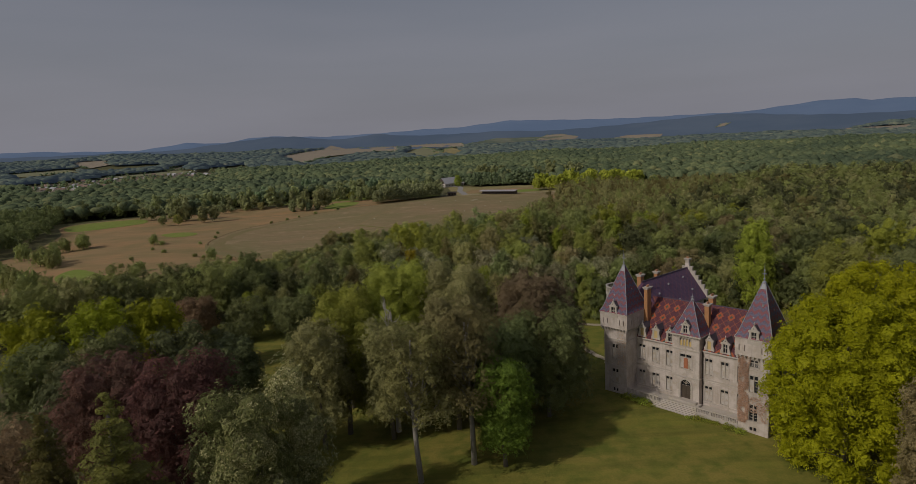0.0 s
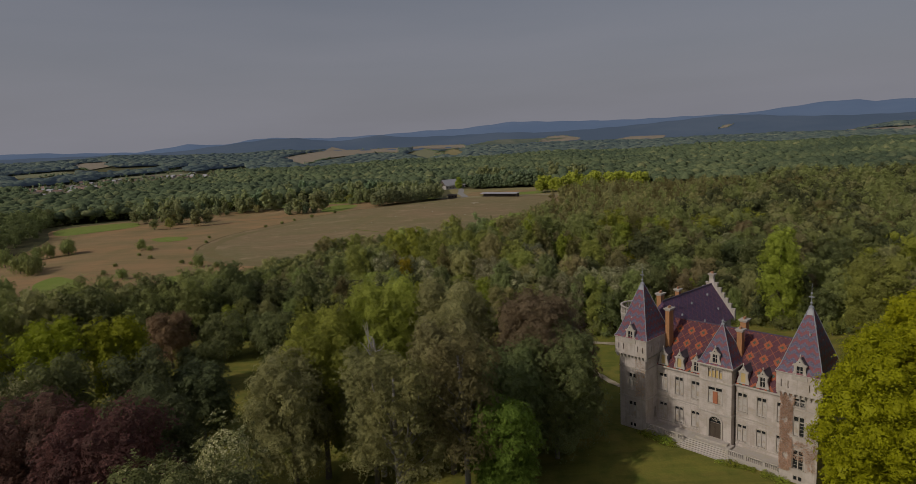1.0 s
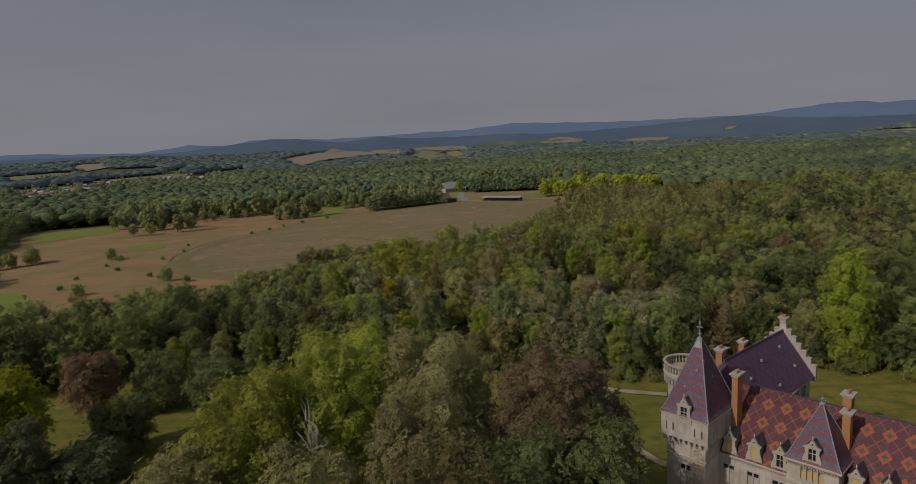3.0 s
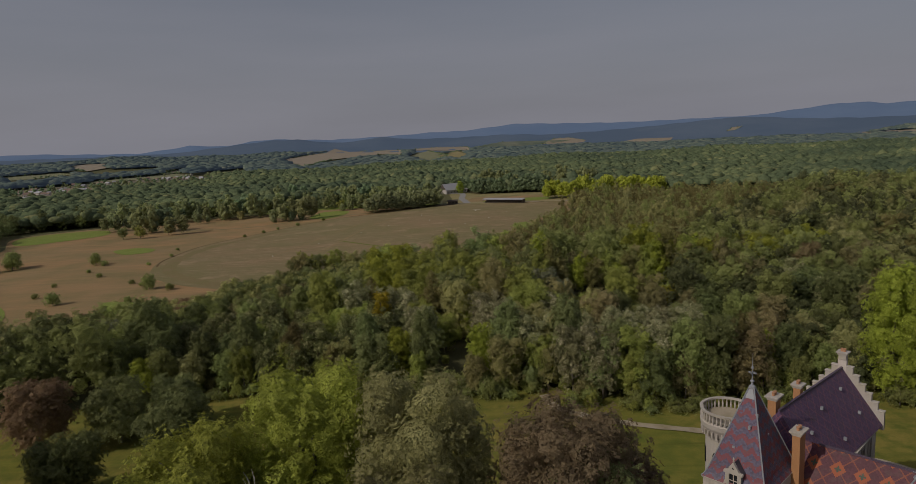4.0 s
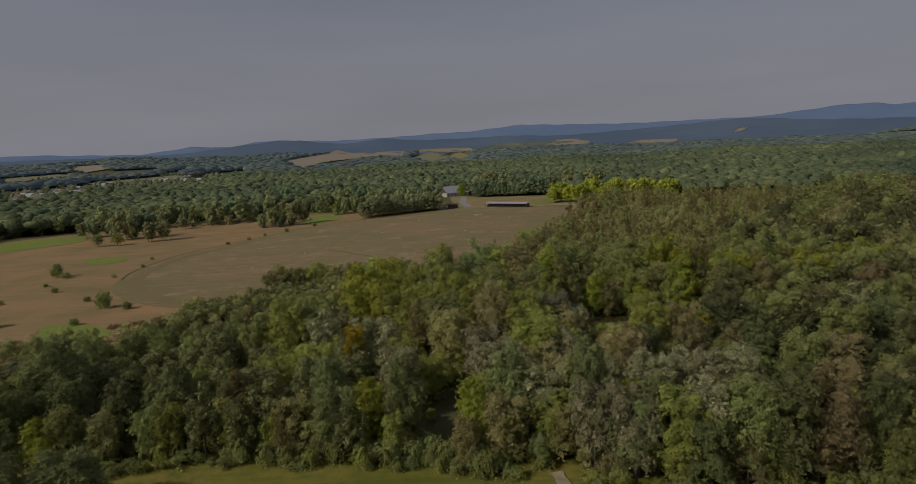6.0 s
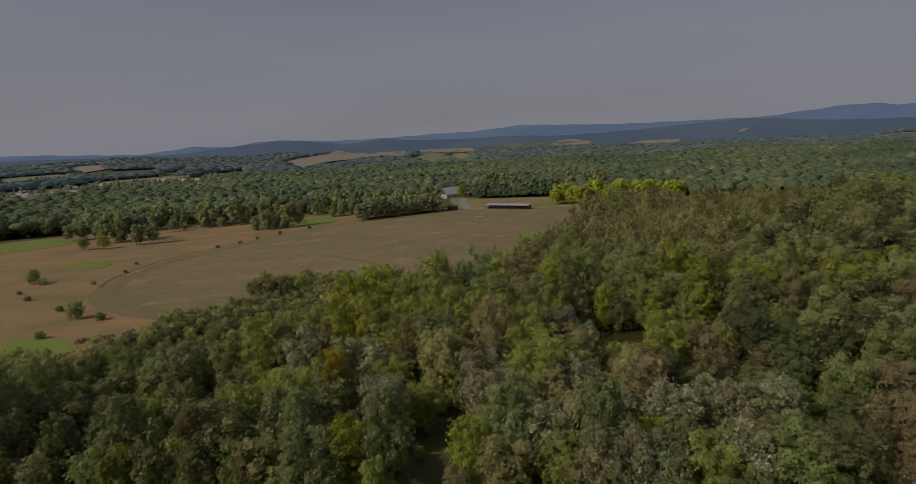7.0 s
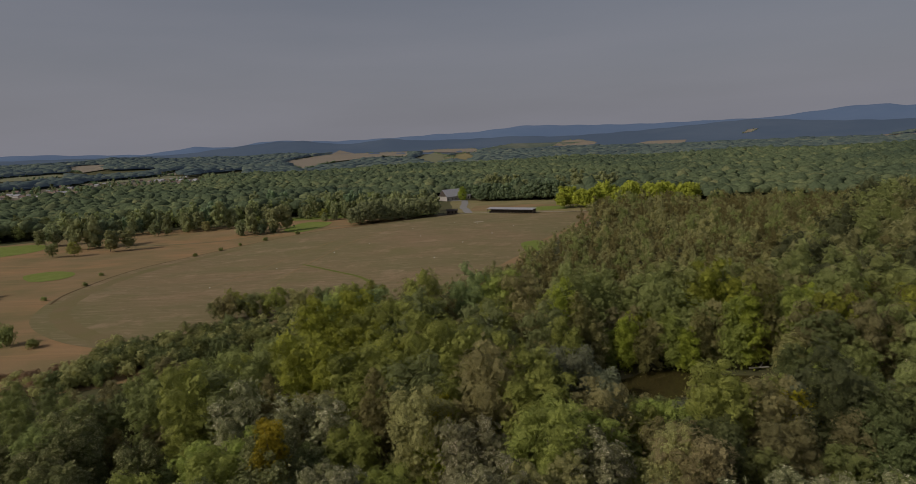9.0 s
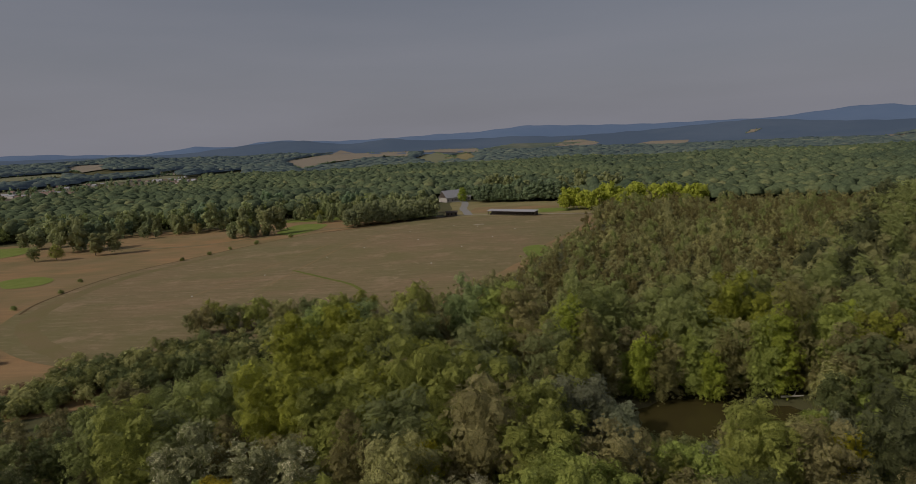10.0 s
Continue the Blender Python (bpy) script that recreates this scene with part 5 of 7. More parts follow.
chimney(3.3, 3.3, 11.5, 20.3, 0.36, 0.72, M_brick)
chimney(14.9, 4.0, 11.2, 18.6, 0.40, 0.50, M_brick)
chimney(13.9, 7.9, 15.5, 19.1, 0.45, 0.62, M_brick)
chimney(-0.4, 7.0, 17.0, 21.6, 0.42, 0.62, M_brick)
chimney(0.1, 12.4, 18.0, 21.3, 0.36, 0.45, M_brick, pots=2)
chimney(WX, WY1 + 0.25, WZ + 1.0, WZ + 2.05, 0.40, 0.36, M_trim)
for y, f in ((9.0, 0.55), (13.5, 0.72), (19.5, 0.78), (14.0, 0.22), (20.0, 0.36)):
    x = WX0 + (WX - WX0) * (y - WY0) / (WY1 - WY0) + WH * (1 - f)
    skylight((x + 0.1, y, WE + (WZ - WE) * f), (1, 0), wing)

# round corner turret with a roof terrace
RT = (-5.4, 7.5)
bm = bmesh.new()
lathe(bm, [(2.35, Z0), (2.35, 15.2), (2.45, 15.3), (2.45, 15.5), (2.55, 16.0), (2.9, 16.7), (2.95, 17.2), (2.75, 17.3), (2.75, 17.35)], 32, *RT)
turret = part("turret_wall", bm, M_trim, chateau, "round white stone turret with a roof terrace", smooth=False)
bm = bmesh.new()
lathe(bm, [(0.1, 17.36), (2.6, 17.36), (2.6, 17.40), (0.1, 17.40)], 32, *RT)
part("terrace_floor", bm, M_path, turret)
bm = bmesh.new()
ring_tube(bm, [circle(*RT, 18.35, 2.95, 32), circle(*RT, 18.55, 2.98, 32), circle(*RT, 18.55, 2.66, 32), circle(*RT, 18.35, 2.66, 32), circle(*RT, 18.35, 2.95, 32)], cap=False)
part("rail", bm, M_trim, turret)
for i in range(40):
    a = 2 * math.pi * i / 40
    g = bmesh.new()
    lathe(g, [(0.09, 17.36), (0.12, 17.55), (0.12, 17.75), (0.06, 18.1), (0.09, 18.36)], 6, RT[0] + 2.8 * math.cos(a), RT[1] + 2.8 * math.sin(a))
    part("baluster", g, M_trim, turret)
for i in range(32):
    a = 2 * math.pi * i / 32
    g = bmesh.new()
    box(g, -0.1, 0.1, -0.25, 0.2, 15.7, 16.3)
    bmesh.ops.rotate(g, verts=g.verts[:], matrix=Matrix.Rotation(a + math.pi / 2, 3, 'Z'))
    bmesh.ops.translate(g, verts=g.verts[:], vec=(RT[0] + 2.6 * math.cos(a), RT[1] + 2.6 * math.sin(a), 0))
    part("corbel", g, M_trim, turret)
for a in (radians(-95), radians(-150)):
    g = bmesh.new()
    c, s = math.cos(a), math.sin(a)
    pts = [(-0.45, 12.0), (0.45, 12.0), (0.45, 13.4), (0.3, 13.8), (0, 13.95), (-0.3, 13.8), (-0.45, 13.4)]
    f = [g.verts.new((RT[0] + 2.42 * c - t * s, RT[1] + 2.42 * s + t * c, z)) for t, z in pts]
    b = [g.verts.new((RT[0] + 2.1 * c - t * s, RT[1] + 2.1 * s + t * c, z)) for t, z in pts]
    g.faces.new(f)
    g.faces.new(b[::-1])
    for i in range(len(pts)):
        j = (i + 1) % len(pts)
        g.faces.new((f[i], b[i], b[j], f[j]))
    part("turret_window", g, M_glass, turret, "arched turret window")

# terrace, steps and balustrades before the front
bm = bmesh.new()
box(bm, TW, PX0 - 1.2, -3.1, YF, Z0, 0.62, 0.03)
box(bm, PX1 + 0.4, L_ - TW, -3.1, YF, Z0, 0.62, 0.03)
box(bm, PX0 - 1.2, PX1 + 0.4, -2.2, YP + 0.3, Z0, 0.98)
box(bm, PX0 - 0.2, PX1 - 0.2, -1.4, YP + 0.3, 0.98, 1.3)
part("terrace", bm, M_trim, chateau, "stone terrace before the front")
for k in range(6):
    g = bmesh.new()
    e = 0.34 * k
    box(g, PX0 - 1.2 - e * 0.7, PX1 + 0.4 + e * 0.7, -2.2 - e - 0.36, -2.2 - e, Z0, 0.82 - 0.16 * k, 0.02)
    part("stair", g, M_trim, chateau, "worn stone steps" if k == 0 else "")


def balustrade(x0, x1, y, z):
    bm = bmesh.new()
    box(bm, x0, x1, y - 0.16, y + 0.16, z, z + 0.14, 0.02)
    base = part("balustrade", bm, M_trim, chateau, "white stone balustrade")
    bm = bmesh.new()
    box(bm, x0, x1, y - 0.17, y + 0.17, z + 0.8, z + 0.96, 0.02)
    part("rail", bm, M_trim, base)
    n = int((x1 - x0) / 0.3)
    for i in range(n + 1):
        x = x0 + 0.15 + (x1 - x0 - 0.3) * i / n
        g = bmesh.new()
        if i % 9 == 0:
            box(g, x - 0.17, x + 0.17, y - 0.175, y + 0.175, z + 0.1, z + 1.0, 0.02)
        else:
            lathe(g, [(0.08, z + 0.13), (0.11, z + 0.3), (0.10, z + 0.42), (0.05, z + 0.68), (0.08, z + 0.81)], 6, x, y)
        part("pier" if i % 9 == 0 else "baluster", g, M_trim, base)


balustrade(TW + 0.1, PX0 - 1.3, -2.95, 0.6)
balustrade(PX1 + 0.5, L_ - TW - 0.1, -2.95, 0.6)
# rain pipes in the angles of the pavilion
for x in (PX1 + 0.12, PX0 - 0.12):
    bm = bmesh.new()
    lathe(bm, [(0.07, 0.7), (0.07, 10.4)], 8, x, YF - 0.12)
    part("rain_pipe", bm, M_oakdoor, chateau, "dark rain pipe")

# ---- trees ----
def ico(sub):
    bm = bmesh.new()
    bmesh.ops.create_icosphere(bm, subdivisions=sub, radius=1.0)
    V, F = np.array([v.co[:] for v in bm.verts]), np.array([[v.index for v in f.verts] for f in bm.faces])
    bm.free()
    return V, F


ICO = {1: ico(1), 2: ico(2)}


def unit(a):
    return a / np.maximum(np.linalg.norm(a, axis=-1, keepdims=True), 1e-9)


def crown_arrays(rng, lobes, n_leaf, size, sub=1, core=0.66, fuzz=0.14, low=-0.7, upward=0.3):
    """Lobes of leaf sprays, several deep, over a small dense heart: vertices and triangles."""
    lobes = np.asarray(lobes, float)
    C, R = lobes[:, :3], lobes[:, 3:]
    V, F, base = [], [], 0
    bv, bf = ICO[sub]
    for c, r in zip(C, R):
        wob = 1 + 0.25 * np.sin(bv @ rng.normal(0, 3.2, 3) + rng.uniform(0, 6)) * np.cos(bv @ rng.normal(0, 3.2, 3))
        V.append(c + bv * r * core * wob[:, None])
        F.append(bf + base)
        base += len(bv)
    m = 8 if n_leaf > 600 else 3 if n_leaf > 200 else 1          # leaves of one spray
    n_spray = max(1, n_leaf // m)
    area = (R[:, 0] * R[:, 1] + R[:, 0] * R[:, 2] + R[:, 1] * R[:, 2])
    k = rng.choice(len(C), int(n_spray * 2.2), p=area / area.sum())
    d = unit(rng.normal(0, 1, (len(k), 3)))
    # twigs: sprays gather in boughs over the lobe
    bough = np.sin(d @ np.array([7.1, 3.3, 5.2]) + k * 1.7) * np.sin(d @ np.array([-4.2, 8.3, 3.1]) + k) * np.sin(d @ np.array([3.4, -2.2, 9.0]))
    rad = 1.0 + 0.20 * bough - np.abs(rng.normal(0, fuzz, len(k)))
    p = C[k] + d * R[k] * rad[:, None]
    ok = d[:, 2] > low
    for j in range(len(C)):
        q = (((p - C[j]) / R[j]) ** 2).sum(1)
        ok &= (k == j) | (q > 0.62)
    p, d = p[ok][:n_spray], d[ok][:n_spray]
    tilt = unit(d * 0.75 + rng.normal(0, 0.30, p.shape) + np.array([0, 0, upward]))      # each spray lies its own way
    if m > 1:
        p, d, tilt = np.repeat(p, m, 0), np.repeat(d, m, 0), np.repeat(tilt, m, 0)
        off = rng.normal(0, 1, p.shape) * size * 1.25
        off -= tilt * (off * tilt).sum(1, keepdims=True) * 0.65
        p = p + off - np.array([0, 0, 0.22]) * (off ** 2).sum(1, keepdims=True) / max(size, 0.1)
    n = unit(tilt + rng.normal(0, 0.20, p.shape))
    t = unit(np.cross(n, rng.normal(0, 1, p.shape)))
    b = np.cross(n, t)
    s = size * rng.uniform(0.55, 1.4, (len(p), 1))
    tri = np.stack([p - t * s, p + t * s * 0.5 - b * s * 0.75, p + t * s * 0.6 + b * s * 0.75], 1).reshape(-1, 3)
    i = base + np.arange(len(p))[:, None] * 3
    V.append(tri)
    F.append(i + [0, 1, 2])
    return np.concatenate(V), np.concatenate(F)


def lobes_of(rng, shape, h, r, n):
    out = []
    if shape == "round":
        zc, rz = h * 0.55, h * 0.45
        for i in range(n):
            a, u = 2.4 * i + rng.uniform(-0.4, 0.4), (i + 0.5) / n
            z = zc + rz * (1 - 2 * u) * 0.72
            e = math.sqrt(max(0.05, 1 - ((z - zc) / rz) ** 2)) * r * 0.62 * rng.uniform(0.75, 1.15)
            q = r * rng.uniform(0.28, 0.46)
            out.append((e * 1.08 * math.cos(a), e * 1.08 * math.sin(a), z, q, q, q * rng.uniform(0.8, 1.15)))
        out.append((0, 0, zc, r * 0.60, r * 0.60, rz * 0.78))
    elif shape == "dome":                        # broad crown, leafy down to the ground
        for i in range(n):
            u = (i + 0.5) / n
            z = h * (0.05 + 0.87 * u)
            w = z / h
            e = r * 0.88 * (math.sqrt(max(0.03, 1 - ((w - 0.40) / 0.60) ** 2)) if w > 0.40 else 0.80 + 0.5 * w) * rng.uniform(0.80, 1.08)
            a = 2.4 * i + rng.uniform(-0.5, 0.5)
            q = r * rng.uniform(0.11, 0.19)
            out.append((e * math.cos(a), e * math.sin(a), z, q, q, q * rng.uniform(0.75, 1.0)))
        out.append((0, 0, h * 0.47, r * 0.90, r * 0.90, h * 0.465))
    elif shape == "column":
        for i in range(2 * n):
            u = (i + 0.5) / (2 * n)
            e = r * (math.sin(math.pi * (0.14 + 0.78 * u)) ** 0.7)
            a = 2.4 * i + rng.uniform(-0.5, 0.5)
            q = e * rng.uniform(0.38, 0.58)
            out.append((0.58 * e * math.cos(a), 0.58 * e * math.sin(a), h * (0.08 + 0.84 * u) + rng.uniform(-0.04, 0.04) * h, q, q, q * rng.uniform(0.9, 1.5)))
        out.append((0, 0, h * 0.5, r * 0.5, r * 0.5, h * 0.42))
    elif shape == "cone":
        for i in range(n):
            u = (i + 0.5) / n
            e = r * (1.02 - u) ** 0.85
            a = 2.4 * i
            out.append((0.40 * e * math.cos(a), 0.40 * e * math.sin(a), h * (0.12 + 0.84 * u), e * 0.72 + 0.25, e * 0.72 + 0.25, h / n * 1.0))
    elif shape == "pine":
        for i in range(n):
            u = (i + 0.5) / n
            e = r * rng.uniform(0.35, 0.85) * (1 - 0.45 * u)
            a = 2.4 * i + rng.uniform(-0.5, 0.5)
            q = r * rng.uniform(0.26, 0.42) * (1.05 - 0.25 * u)
            out.append((e * math.cos(a), e * math.sin(a), h * (0.47 + 0.49 * u), q * 1.25, q * 1.25, q * 0.62))
    elif shape == "bush":
        for i in range(n):
            a = 2.4 * i
            e = r * 0.5 * rng.uniform(0.4, 1)
            q = r * rng.uniform(0.4, 0.6)
            out.append((e * math.cos(a), e * math.sin(a), h * 0.45 * rng.uniform(0.8, 1.2), q, q, h * 0.45))
    return out


def limb(bm, a, b, r0, r1, n=6, bend=0.0, rng=None):
    a, b = Vector(a), Vector(b)
    side = Vector((rng.uniform(-1, 1), rng.uniform(-1, 1), 0.3)) * bend if rng is not None else Vector()
    d = (b - a).normalized()
    x = d.orthogonal().normalized()
    y = d.cross(x)
    rings = []
    for i in range(5):
        t = i / 4
        c = a.lerp(b, t) + side * math.sin(math.pi * t)
        r = r0 + (r1 - r0) * t
        rings.append([c + (x * math.cos(k) + y * math.sin(k)) * r for k in (2 * math.pi * j / n for j in range(n))])
    ring_tube(bm, rings)


def trunk_mesh(rng, h, r, lobes, bark, limbs=5, top=0.7):
    bm = bmesh.new()
    r0 = 0.017 * h + 0.06
    lean = Vector((rng.uniform(-0.02, 0.02) * h, rng.uniform(-0.02, 0.02) * h, 0))
    tip = Vector((0, 0, h * top)) + lean
    limb(bm, (0, 0, -0.5), tip, r0 * 1.0, r0 * 0.3, 7, 0.02 * h, rng)
    for l in sorted(lobes, key=lambda q: -q[3])[:limbs]:
        z = min(l[2] * 0.72, h * top * 0.95)
        limb(bm, (0, 0, z), l[:3], r0 * 0.38, r0 * 0.10, 5, 0.04 * h, rng)
    me = bpy.data.meshes.new("trunk")
    bm.to_mesh(me)
    bm.free()
    for p in me.polygons:
        p.use_smooth = True
    me.materials.append(bark)
    return me


def make_tree(species, shape, h, r, seed, n_lobes, n_leaf, size, label, category="tree", bark=None, m=None, sub=1, group="", limbs=5, **kw):
    rng = np.random.default_rng(seed)
    lob = lobes_of(rng, shape, h, r, n_lobes)
    V, F = crown_arrays(rng, lob, n_leaf, size, sub, **kw)
    e = thing("bush" if category == "bush" else "tree", label, category, m, group)
    c = new("crown", mesh_np("crown", V, F, LEAF[species]))
    c.parent = e
    t = new("trunk", trunk_mesh(rng, h, r, lob, bark or M_bark, limbs, 0.9 if shape in ("pine", "cone") else 0.7))
    t.parent = e
    return e


def at(x, y, rz=0.0, s=1.0, sz=None):
    return Matrix.LocRotScale((x, y, h1(x, y)), Euler((0, 0, rz)), (s, s, sz or s))


LABEL = {
    "oak": "mid-green broadleaf tree with a full crown", "dark": "dark green broadleaf tree with a dense crown", "olive": "olive-green oak turning dry",
    "lime": "lime tree in bright yellow-green leaf", "fresh": "young maple in fresh green leaf", "yellow": "large yellow-green tree in full leaf", "gold": "small tree in golden autumn leaf",
    "silver": "silver lime showing pale leaf undersides", "grey": "grey-green willow with soft feathery foliage", "copper": "copper beech with dark purple leaves",
    "bronze": "copper beech with bronze-brown leaves", "larch": "broad olive-green conifer with drooping branches", "yew": "tree with a dense crown, shade put into its dark leaves", "rust": "broadleaf tree with rust-brown leaves", "brown": "thinning tree with brownish dry leaves", "pine": "tall pine with a bare trunk and sparse crown", "birch": "slender young birch with yellow-green leaves",
}

# trees of the park, each where it stands: x, y, height, radius, kind, shape
PARK = [
    (-8.2, 84.4, 24.5, 6.6, "pine", "pine"), (-0.2, 88.5, 25.5, 6.6, "pine", "pine"), (4.6, 87.2, 18.5, 4.7, "fresh", "round"),
    (-2.5, 100.5, 26.0, 6.6, "olive", "round"), (13.5, 102.5, 22.0, 7.6, "dark", "round"), (17.0, 114.0, 18.5, 5.6, "bronze", "round"),
    (11.8, 109.5, 26.8, 8.2, "bronze", "round"), (-1.7, 114.0, 29.2, 8.0, "olive", "round"), (-13.5, 117.5, 29.4, 8.2, "lime", "round"),
    (-23.0, 112.5, 26.2, 6.2, "lime", "round"), (-21.8, 101.5, 26.6, 6.0, "lime", "round"), (-25.0, 96.0, 24.0, 6.2, "olive", "round"),
    (-13.7, 98.5, 23.0, 5.4, "olive", "round"), (5.5, 97.0, 22.0, 5.8, "dark", "round"), (-39.5, 141.0, 17.5, 5.2, "dark", "round"),
    (-79.0, 126.0, 22.5, 6.4, "yellow", "round"), (-90.0, 121.0, 21.5, 6.4, "yellow", "round"), (-69.0, 131.0, 21.0, 6.0, "yellow", "round"), 
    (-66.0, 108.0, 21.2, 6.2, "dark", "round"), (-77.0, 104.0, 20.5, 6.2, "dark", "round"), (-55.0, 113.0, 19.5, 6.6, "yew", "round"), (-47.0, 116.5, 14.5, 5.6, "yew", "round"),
    (-71.0, 155.5, 15.0, 5.4, "rust", "round"), (-57.0, 141.0, 10.5, 5.0, "dark", "round"), (-60.0, 160.0, 12.0, 5.2, "dark", "round"), (-51.0, 164.0, 10.5, 4.6, "dark", "round"), (52.6, 82.0, 26.5, 10.4, "yellow", "dome"), (62.0, 88.5, 29.4, 10.4, "yellow", "dome"),
    (-22.5, 59.5, 28.9, 7.5, "silver", "round"), (-34.5, 69.0, 28.8, 6.8, "copper", "round"), (-49.0, 78.5, 26.0, 7.4, "copper", "round"), (-33.5, 53.0, 30.0, 9.0, "larch", "cone"),
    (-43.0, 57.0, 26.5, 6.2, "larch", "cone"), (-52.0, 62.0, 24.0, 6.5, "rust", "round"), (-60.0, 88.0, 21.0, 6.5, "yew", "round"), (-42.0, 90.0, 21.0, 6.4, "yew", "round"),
    (54.0, 66.0, 22.0, 5.0, "brown", "round"), (79.0, 164.0, 27.0, 5.2, "lime", "column"), (89.0, 143.0, 23.0, 6.8, "oak", "round"), (100.0, 132.0, 24.0, 7.0, "dark", "round"),
    (-64.0, 96.0, 21.0, 6.0, "silver", "round"), (-90.0, 100.0, 20.0, 6.5, "oak", "round"),
]
for k, (x, y, h, r, sp, shp) in enumerate(PARK):
    # park trees take the darker leaf copies, shade included in the colour
    leaf = "park_" + sp if sp in ("dark", "olive", "oak", "lime", "silver", "yellow") and y < 145 and x < 50 else sp
    close = y < 125 and x > -50
    n = 48000 if r > 9 else 11000 if close else 5000
    if sp == "pine":
        make_tree(sp, shp, h, r, 100 + k, 34, 12000, 0.28, LABEL[sp], bark=M_bark_pale, m=at(x, y), sub=1, limbs=20, core=0.3, fuzz=0.45)
    else:
        make_tree(leaf, shp, h, r, 100 + k, 230 if r > 9 else 48 if close else 28, n, 0.20 if r > 9 else 0.27 if close else 0.38, LABEL[sp], m=at(x, y, k * 1.3), sub=1 if r > 9 else 2 if close else 1, core=0.74 if r > 9 else 0.64, fuzz=0.10 if r > 9 else 0.15)
# bare dead top of an old tree
dead = thing("dead_tree", "old tree with bare bleached dead branches", "tree", at(-13.2, 101.2))
bm = bmesh.new()
rg = np.random.default_rng(5)
limb(bm, (0, 0, -0.5), (0, 0, 21.5), 0.5, 0.16, 8, 0.2, rg)
part("trunk", bm, M_deadwood, dead)
for k in range(11):
    a, out, up = rg.uniform(0, 6.28), rg.uniform(0.8, 3.4), rg.uniform(2.2, 5.2)
    c, sn, z0 = math.cos(a), math.sin(a), 18.0 + rg.uniform(0, 2.6)
    bm = bmesh.new()
    limb(bm, (0, 0, z0), (out * 0.6 * c, out * 0.6 * sn, z0 + up * 0.45), 0.11, 0.07, 5, 0.5, rg)
    limb(bm, (out * 0.6 * c, out * 0.6 * sn, z0 + up * 0.45), (out * c + rg.uniform(-0.6, 0.6), out * sn + rg.uniform(-0.6, 0.6), z0 + up), 0.07, 0.015, 5, 0.35, rg)
    limb(bm, (out * 0.6 * c, out * 0.6 * sn, z0 + up * 0.45), (out * 0.8 * c + rg.uniform(-1, 1), out * 0.8 * sn + rg.uniform(-1, 1), z0 + up * 0.85), 0.045, 0.012, 4, 0.25, rg)
    part("branch", bm, M_deadwood, dead)

# ---- the wood beyond the lawn ----
WOOD = [(-230, 120), (-120, 152), (-92, 168), (-70, 176), (-52, 180), (-16, 179), (8, 173), (16, 175), (30, 166), (50, 165), (72, 167), (95, 154), (140, 112), (300, 60), (480, 300), (420, 460), (170, 600), (150, 575), (98, 556), (73, 480), (45, 424), (20, 357), (-12, 325), (-25, 314), (-52, 284), (-70, 264), (-110, 249), (-150, 227), (-210, 202), (-262, 196), (-262, 150)]
CLEAR = [(29, 233), (28, 252), (40, 254.5), (60, 254.5), (69, 252), (71, 244), (64, 236), (54, 233), (38, 231)]
rng = np.random.default_rng(11)


def species_at(x, y, rng):
    q = rng.random()
    if 44 < x < 120 and 248 < y < 282:
        return "lime" if q < 0.45 else "birch" if q < 0.70 else "oak"
    if -48 < x < -12 and 222 < y < 272:
        return "lime" if q < 0.6 else "oak"
    if (-62 < x < 12 and 183 < y < 216) or (12 <= x < 60 and 183 < y < 202):
        return "silver" if q < 0.52 else "lime" if q < 0.56 else "olive" if q < 0.6 else "brown" if q < 0.68 and x > 20 else "oak" if q < 0.9 else "birch"
    # on this side the darkest share puts the wood's deep shadows into leaf colour
    if 48 < x < 110 and 165 < y < 240:
        return "oak" if q < 0.35 else "olive" if q < 0.6 else "dark" if q < 0.75 else "brown" if q < 0.80 else "silver" if q < 0.84 else "yew"
    if x < -55:
        return "dark" if q < 0.3 else "oak" if q < 0.65 else "olive" if q < 0.85 else "lime"
    if x > 60:
        return "oak" if q < 0.34 else "dark" if q < 0.58 else "yew" if q < 0.76 else "olive" if q < 0.92 else "lime"
    return "oak" if q < 0.42 else "dark" if q < 0.66 else "olive" if q < 0.86 else "lime" if q < 0.94 else "birch"


EDGE = np.array(smooth_loop([(-262, 198), (-210, 202), (-150, 227), (-110, 249), (-70, 264), (-52, 284), (-25, 314), (-12, 325), (20, 357), (45, 424), (60, 455)])[:60])


def low_growth(x, y):
    """Lower growth along the field and before the pond."""
    d = np.min(np.hypot(EDGE[:, 0] - x, EDGE[:, 1] - y))
    s = min(1.0, 0.42 + d / 40.0) if x > -30 else min(1.0, 0.17 + d / 78.0)
    if 24 < x < 84 and 202 < y < 238:
        s = min(s, 0.55 if y > 217 else 0.95)
    if 27 < x < 57 and y < 239:
        s = min(s, max(0.16, ((239 - y) * 0.575 - 0.4) / 13.0))
    if -3.0 < x < 4.5 and 176 < y < 206:
        s = min(s, 0.22)
    return s


